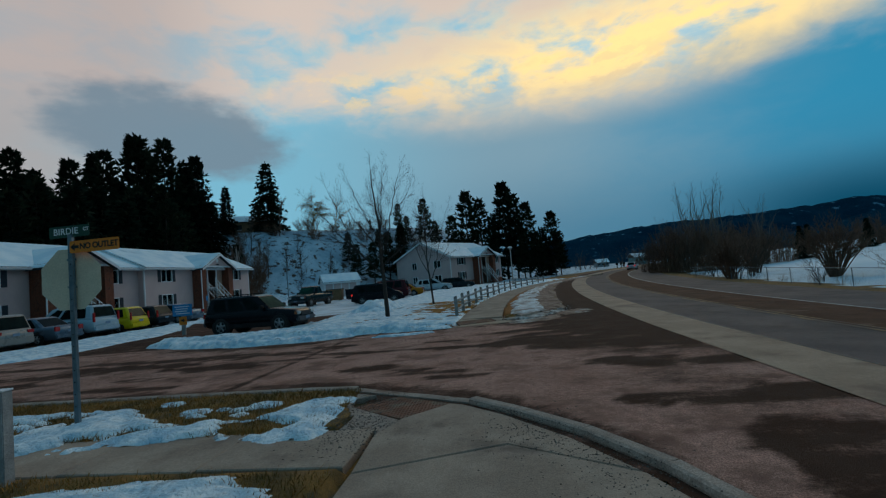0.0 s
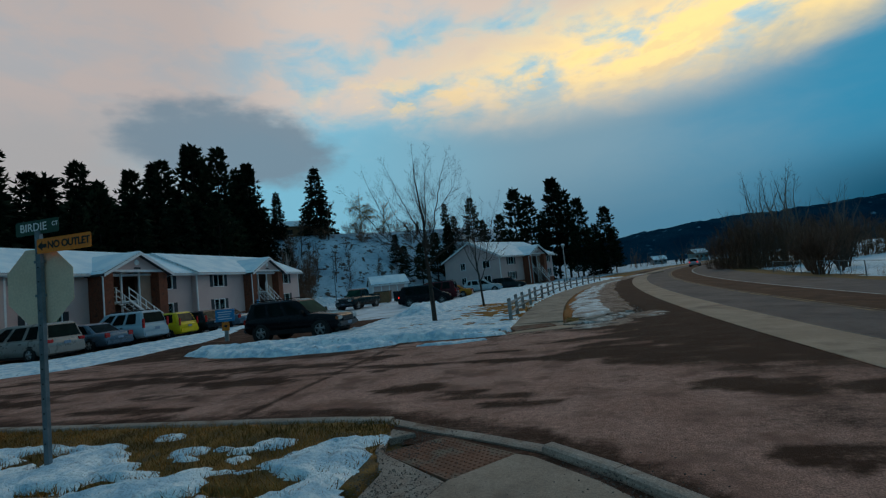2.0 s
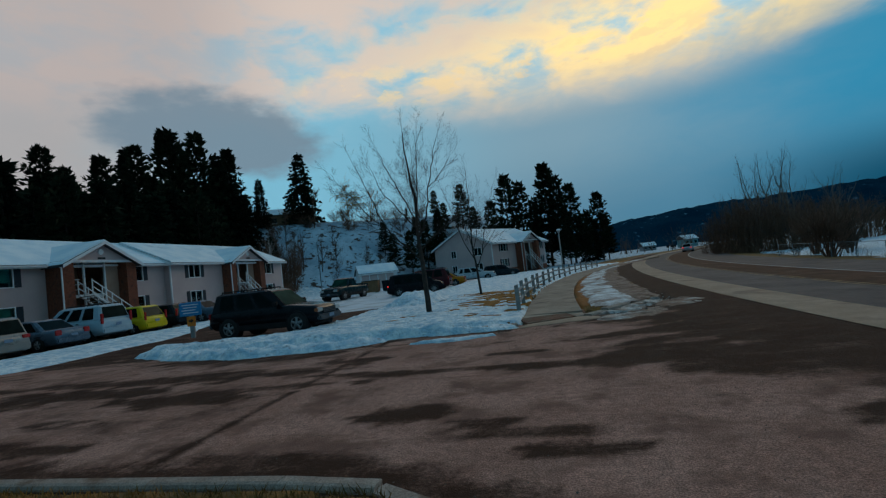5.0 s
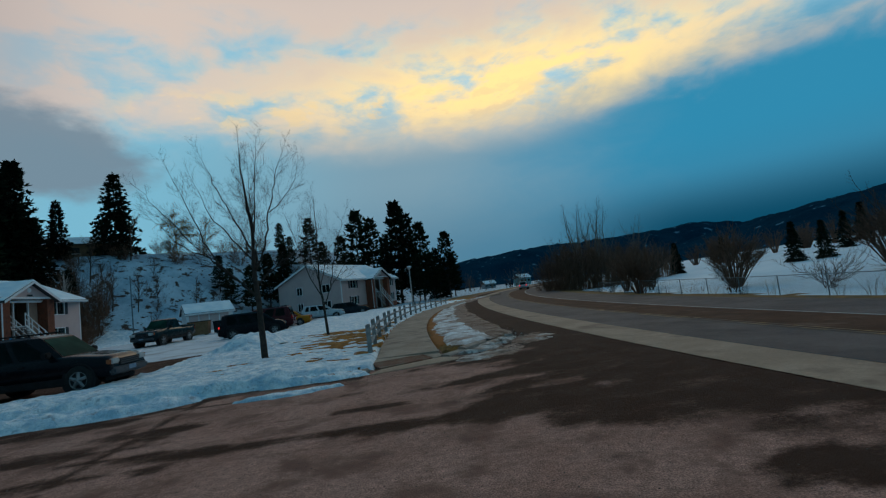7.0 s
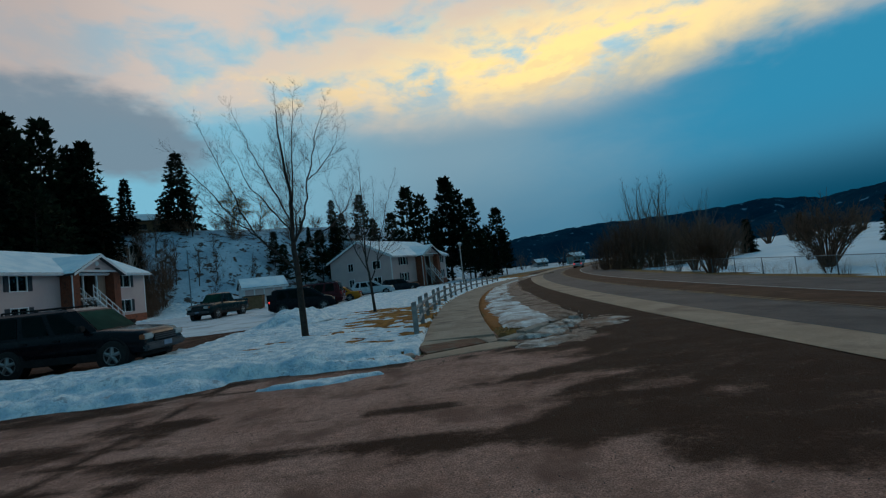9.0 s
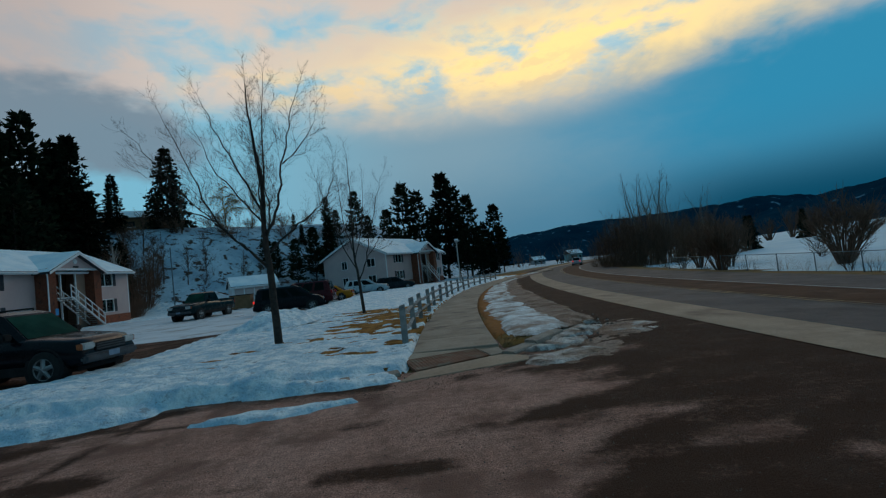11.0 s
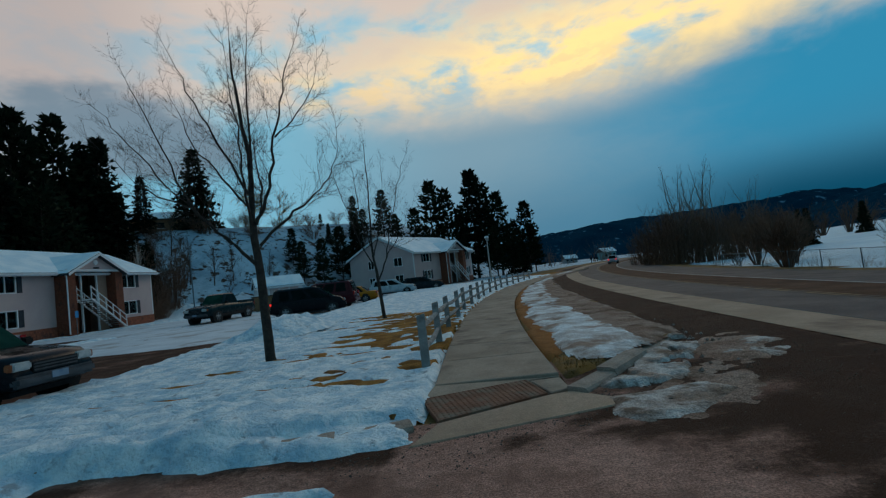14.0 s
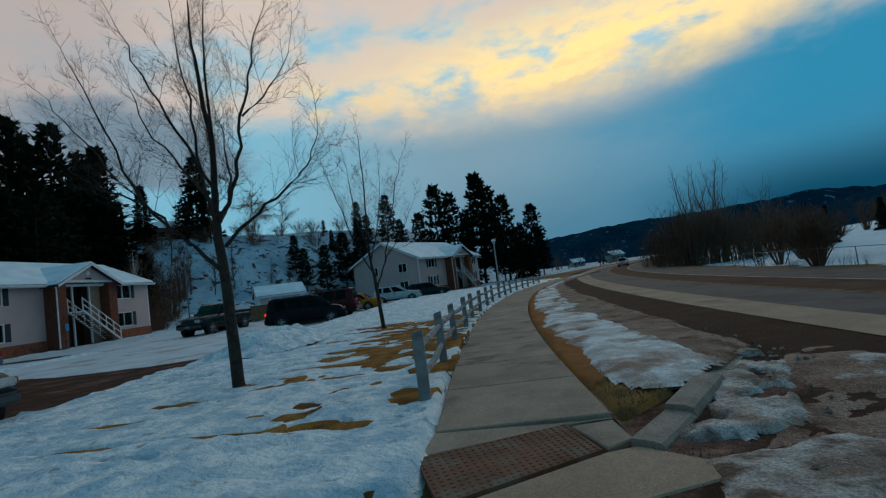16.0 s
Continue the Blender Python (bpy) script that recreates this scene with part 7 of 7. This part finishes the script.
def dumpster(loc, turn, colour, w, d, h, label):
    th = empty("dumpster", pose(*loc, 0, 0, turn), label, "dumpster", "refuse bins")
    bm = bmesh.new()
    prism(bm, [(-w / 2, 0.12), (w / 2, 0.12), (w / 2 + 0.08, h), (-w / 2 - 0.08, h)], "y", -d / 2, d / 2)
    part("bin", bm, colour, th)
    part("lid", cbox(-w / 2 - 0.12, w / 2 + 0.12, -d / 2 - 0.05, d / 2 + 0.05, h + 0.002, h + 0.07, 0.02), M_UNDER if colour is not M_DIRT else M_WOODGREY, th)
    for i in range(4):
        x = -w / 2 + 0.15 + i * (w - 0.3) / 3
        part("rib", cbox(x - 0.03, x + 0.03, -d / 2 - 0.05, -d / 2 - 0.002, 0.2, h - 0.08), colour, th)
    for s in (-1, 1):
        part("skid", cbox(s * w * 0.35 - 0.06, s * w * 0.35 + 0.06, -d / 2, d / 2, 0, 0.119), M_UNDER, th)


M_BOXBROWN = mat("brown_board", (0.20, 0.105, 0.05), (0.26, 0.14, 0.07), 3, 0.85, 0.2, 30)
dumpster((-19.6, 56.8, 0), 10, M_BOXBROWN, 1.7, 1.4, 1.35, "brown boarded refuse bin in the lot")
dumpster((-21.9, 57.6, 0), 8, P_DARK, 1.8, 1.4, 1.2, "dark steel dumpster in the lot")
dumpster((-17.4, 57.4, 0), 5, P_DARK, 1.7, 1.4, 1.2, "dark steel dumpster in the lot")

# rail fence along the walk
fence = empty("rail_fence", pose(0, 0, 0), "weathered grey post and rail fence beside the walk", "fence")
rf = random.Random(9)
posts = []
for i in range(16):
    y = 20.79 + 2.62 * i
    posts.append((float(walk_left(y)) - 0.21 + rf.uniform(-0.03, 0.03), y, land1(-1, y) + 0.09))
for i, (x, y, z) in enumerate(posts):
    bm = cbox(-0.065, 0.065, -0.065, 0.065, -0.15, 0.86 + rf.uniform(-0.03, 0.03), 0.01)
    for v in bm.verts:
        if v.co.z > 0.5:
            v.co.z += v.co.x * 0.25
    p = part("post", bm, M_WOODGREY, fence)
    p.matrix_local = pose(x, y, z, rf.uniform(-1.5, 1.5), rf.uniform(-2, 1), rf.uniform(-5, 5))
    if i:
        a = posts[i - 1]
        for h in (0.34, 0.66):
            bm = bmesh.new()
            p0, p1 = Vector((a[0], a[1], a[2] + h + rf.uniform(-0.03, 0.03))), Vector((x, y, z + h + rf.uniform(-0.03, 0.03)))
            mid = p0.lerp(p1, 0.5) + Vector((rf.uniform(-0.02, 0.02), 0, -rf.uniform(0.0, 0.04)))
            tube(bm, p0, mid, 0.042, 0.05, 6)
            tube(bm, mid, p1, 0.05, 0.042, 6)
            part("rail", bm, M_WOODGREY, fence)

# wire fence across the road
wire = empty("chain_link_fence", pose(0, 0, 0), "low galvanised chain-link fence along the snowy field", "fence")
wp_ = [(19.6 + 0.004 * max(0, y - 40) ** 2 * 0.5, y) for y in np.arange(16, 56, 2.9)]
V, F = [], []
for i, (x, y) in enumerate(wp_):
    z = land1(x, y)
    bm = bmesh.new()
    tube(bm, (x, y, z - 0.2), (x, y, z + 1.02), 0.026, seg=7)
    part("post", bm, M_STEEL, wire)
    if i:
        x0, y0 = wp_[i - 1]
        z0 = land1(x0, y0)
        bm = bmesh.new()
        tube(bm, (x0, y0, z0 + 1.0), (x, y, z + 1.0), 0.018, seg=6)
        part("top_rail", bm, M_STEEL, wire)
        for k in range(-10, 24):
            for sgn in (1, -1):
                f0, f1 = k / 24, k / 24 + 0.42
                h0, h1 = 0.0, 0.98
                if f0 < 0:
                    h0 = -f0 / 0.42 * 0.98
                    f0 = 0
                if f1 > 1:
                    h1 = (1 - f0) / 0.42 * 0.98 if k >= 0 else h1
                    f1 = 1
                if f1 <= f0:
                    continue
                a0, a1 = (f0, f1) if sgn > 0 else (1 - f0, 1 - f1)
                q = len(V)
                for f, h in ((a0, h0), (a1, h1)):
                    bx, by, bz = x0 + (x - x0) * f, y0 + (y - y0) * f, z0 + (z - z0) * f
                    V += [(bx, by, bz + h + 0.02), (bx, by, bz + h + 0.026)]
                F.append((q, q + 1, q + 3, q + 2))
tagged(pydata("mesh_wire", V, F, M_STEEL, wire), kind="stuff")


# houses far down the valley and on the hill
def far_house(loc, turn, w, d, h, colour, label):
    th = empty("house", pose(*loc, 0, 0, turn), label, "house", "far houses")
    part("wall", cbox(-w / 2, w / 2, -d / 2, d / 2, -1, h), colour, th)
    bm = bmesh.new()
    prism(bm, [(-d / 2 - 0.4, h - 0.1), (d / 2 + 0.4, h - 0.1), (0, h + d * 0.33)], "x", -w / 2 - 0.4, w / 2 + 0.4)
    r_ = part("roof", bm, M_ROOF, th)
    bm = bmesh.new()
    prism(bm, [(-d / 2 - 0.45, h), (0, h + d * 0.33 + 0.14), (d / 2 + 0.45, h), (0, h + d * 0.33 + 0.004)], "x", -w / 2 - 0.35, w / 2 + 0.35)
    part("roof_snow", bm, M_ROOFSNOW, r_)
    for i in range(3):
        x = -w / 2 + (i + 0.5) * w / 3
        wn_ = part("window", cbox(x - 0.5, x + 0.5, -d / 2 - 0.05, -d / 2 - 0.01, h * 0.4, h * 0.75), M_CARGLASS, th)
        part("sill", cbox(x - 0.6, x + 0.6, -d / 2 - 0.1, -d / 2 - 0.01, h * 0.4 - 0.1, h * 0.4 - 0.01), M_TRIM, wn_)
    return th


M_FARGREY = mat("grey_boards", (0.16, 0.20, 0.22), (0.20, 0.24, 0.26), 1, 0.8)
M_TEAL = mat("teal_boards", (0.10, 0.24, 0.26), (0.13, 0.28, 0.30), 1, 0.8)
far_house((58, 225, 0), 20, 6, 5, 3.2, M_TEAL, "small teal house far down the road")
far_house((47, 250, 0), 10, 6, 5, 2.2, M_FARGREY, "grey far house with snowy roof")
far_house((-52, 92, land1(-52, 92) - 0.6), 30, 12, 4, 2.6, M_BOXBROWN, "dark brown house on the hilltop")
for i, (x, y) in enumerate(((33, 150), (35.5, 156), (38, 163))):
    mb = empty("mailbox", pose(x, y, 0.0, 0, 0, 20), "black mailbox on a post by the far bend", "mailbox", "mailboxes")
    part("post", cbox(-0.06, 0.06, -0.06, 0.06, -0.2, 0.85), M_UNDER, mb)
    part("box", cbox(-0.3, 0.3, -0.35, 0.35, 0.851, 1.5, 0.12), M_UNDER, mb)


# ---- loose small stuff: grass, stones, broken ice ----
def blades(name, poly, n, seed, zf, label, keep=None, hmax=0.09):
    rng = np.random.RandomState(seed)
    xs = [p[0] for p in poly]
    ys = [p[1] for p in poly]
    x, y = rng.uniform(min(xs), max(xs), n * 3), rng.uniform(min(ys), max(ys), n * 3)
    ok = poly_sd(x, y, poly) > 0.03
    if keep:
        ok &= keep(x, y)
    x, y = x[ok][:n], y[ok][:n]
    z = zf(x, y)
    V, F = [], []
    a, h = rng.uniform(0, 6.28, len(x)), rng.uniform(0.35, 1.0, len(x)) * hmax
    lx, ly = rng.normal(0, 0.5, len(x)) * h, rng.normal(0, 0.5, len(x)) * h
    for i in range(len(x)):
        c, s = math.cos(a[i]) * 0.007, math.sin(a[i]) * 0.007
        k = len(V)
        V += [(x[i] - c, y[i] - s, z[i] - 0.01), (x[i] + c, y[i] + s, z[i] - 0.01), (x[i] + lx[i], y[i] + ly[i], z[i] + h[i])]
        F.append((k, k + 1, k + 2))
    return tagged(pydata(name, V, F, M_STRAW), label, "grass", kind="stuff")


M_STRAW = mat("straw_grass", (0.13, 0.075, 0.016), (0.38, 0.17, 0.036), 1.6, 0.95, grain=0.5)
blades("grass", [(-9, 6.95), (-1.2, 6.95), (-1.3, 9.2), (-9, 9.3)], 14000, 1, lambda x, y: land(x, y) + 0.06, "short brown winter grass on the near verge")
blades("grass", [(-5, 3.5), (-0.5, 3.5), (-0.55, 5.85), (-5, 5.9)], 6000, 2, lambda x, y: land(x, y) + 0.06, "short brown winter grass behind the walk")
blades("grass", [(-5.5, 20), (-0.9, 20), (-0.2, 36), (-5.5, 36)], 16000, 3, lambda x, y: land(x, y) + 0.10, "matted brown grass in the thawed patches", lambda x, y: bare_patches(x, y) > 0.9, 0.06)
blades("grass", [(0.85, 19.5), (1.5, 20.2), (1.5, 24), (2.2, 30), (1.6, 30), (0.9, 23)], 1400, 4, lambda x, y: land(x, y) + 0.08, "brown grass beside the walk", None, 0.035)


def stones(name, n, seed, spots, label, size, material):
    rng = np.random.RandomState(seed)
    V, F = [], []
    for _ in range(n):
        cx, cy, sx_, sy_, z0 = spots[rng.randint(len(spots))]
        x, y = rng.normal(cx, sx_), rng.normal(cy, sy_)
        r = size * rng.uniform(0.3, 1.0) ** 1.6
        z = float(land1(x, y)) + z0 + r * 0.35
        k = len(V)
        for d in ((1, 0, 0), (-1, 0, 0), (0, 1, 0), (0, -1, 0), (0, 0, 0.7), (0, 0, -0.7)):
            j = rng.uniform(0.7, 1.25, 3)
            V.append((x + d[0] * r * j[0], y + d[1] * r * j[1], z + d[2] * r * j[2]))
        F += [(k, k + 2, k + 4), (k + 2, k + 1, k + 4), (k + 1, k + 3, k + 4), (k + 3, k, k + 4), (k + 2, k, k + 5), (k + 1, k + 2, k + 5), (k + 3, k + 1, k + 5), (k, k + 3, k + 5)]
    return tagged(pydata(name, V, F, material), label, "gravel", kind="stuff")


M_STONE = mat("road_grit", (0.07, 0.05, 0.04), (0.16, 0.13, 0.11), 20, 0.95)
stones("gravel", 4600, 3, [(-1.0, 8.3, 0.35, 0.3, 0.06), (-0.6, 6.9, 0.3, 0.35, 0.06), (-1.0, 7.2, 0.25, 0.4, 0.06), (1.3, 6.6, 0.35, 0.5, 0.065), (1.9, 5.6, 0.25, 0.4, 0.065), (0.8, 7.4, 0.3, 0.2, 0.05)], "scattered dark road grit on the corner walk", 0.012, M_STONE)
stones("gravel", 2600, 4, [(0.0, 18.2, 0.6, 0.22, 0.0), (1.0, 18.7, 0.3, 0.15, 0.0), (2.6, 19.6, 0.7, 0.7, 0.0), (3.4, 20.8, 0.6, 0.8, 0.0), (-1.0, 17.6, 0.6, 0.3, 0.0), (3.6, 22.5, 0.4, 1.6, 0.0)], "scattered road grit round the far ramp", 0.012, M_STONE)
stones("ice_lumps", 60, 6, [(2.2, 19.7, 0.35, 0.5, 0.02), (2.7, 20.8, 0.35, 0.5, 0.02), (3.2, 21.8, 0.25, 0.6, 0.02), (3.3, 23.2, 0.2, 0.8, 0.03)], "broken lumps of grey ice along the kerb", 0.045, M_CRUST)
stones("gravel", 4500, 8, [(-1, 12, 3.0, 1.6, 0.0), (1, 14, 2.5, 1.6, 0.0), (-3, 15, 3.0, 1.0, 0.0), (3, 16, 1.0, 2.0, 0.0)], "fine grit strewn over the street", 0.009, M_STONE)
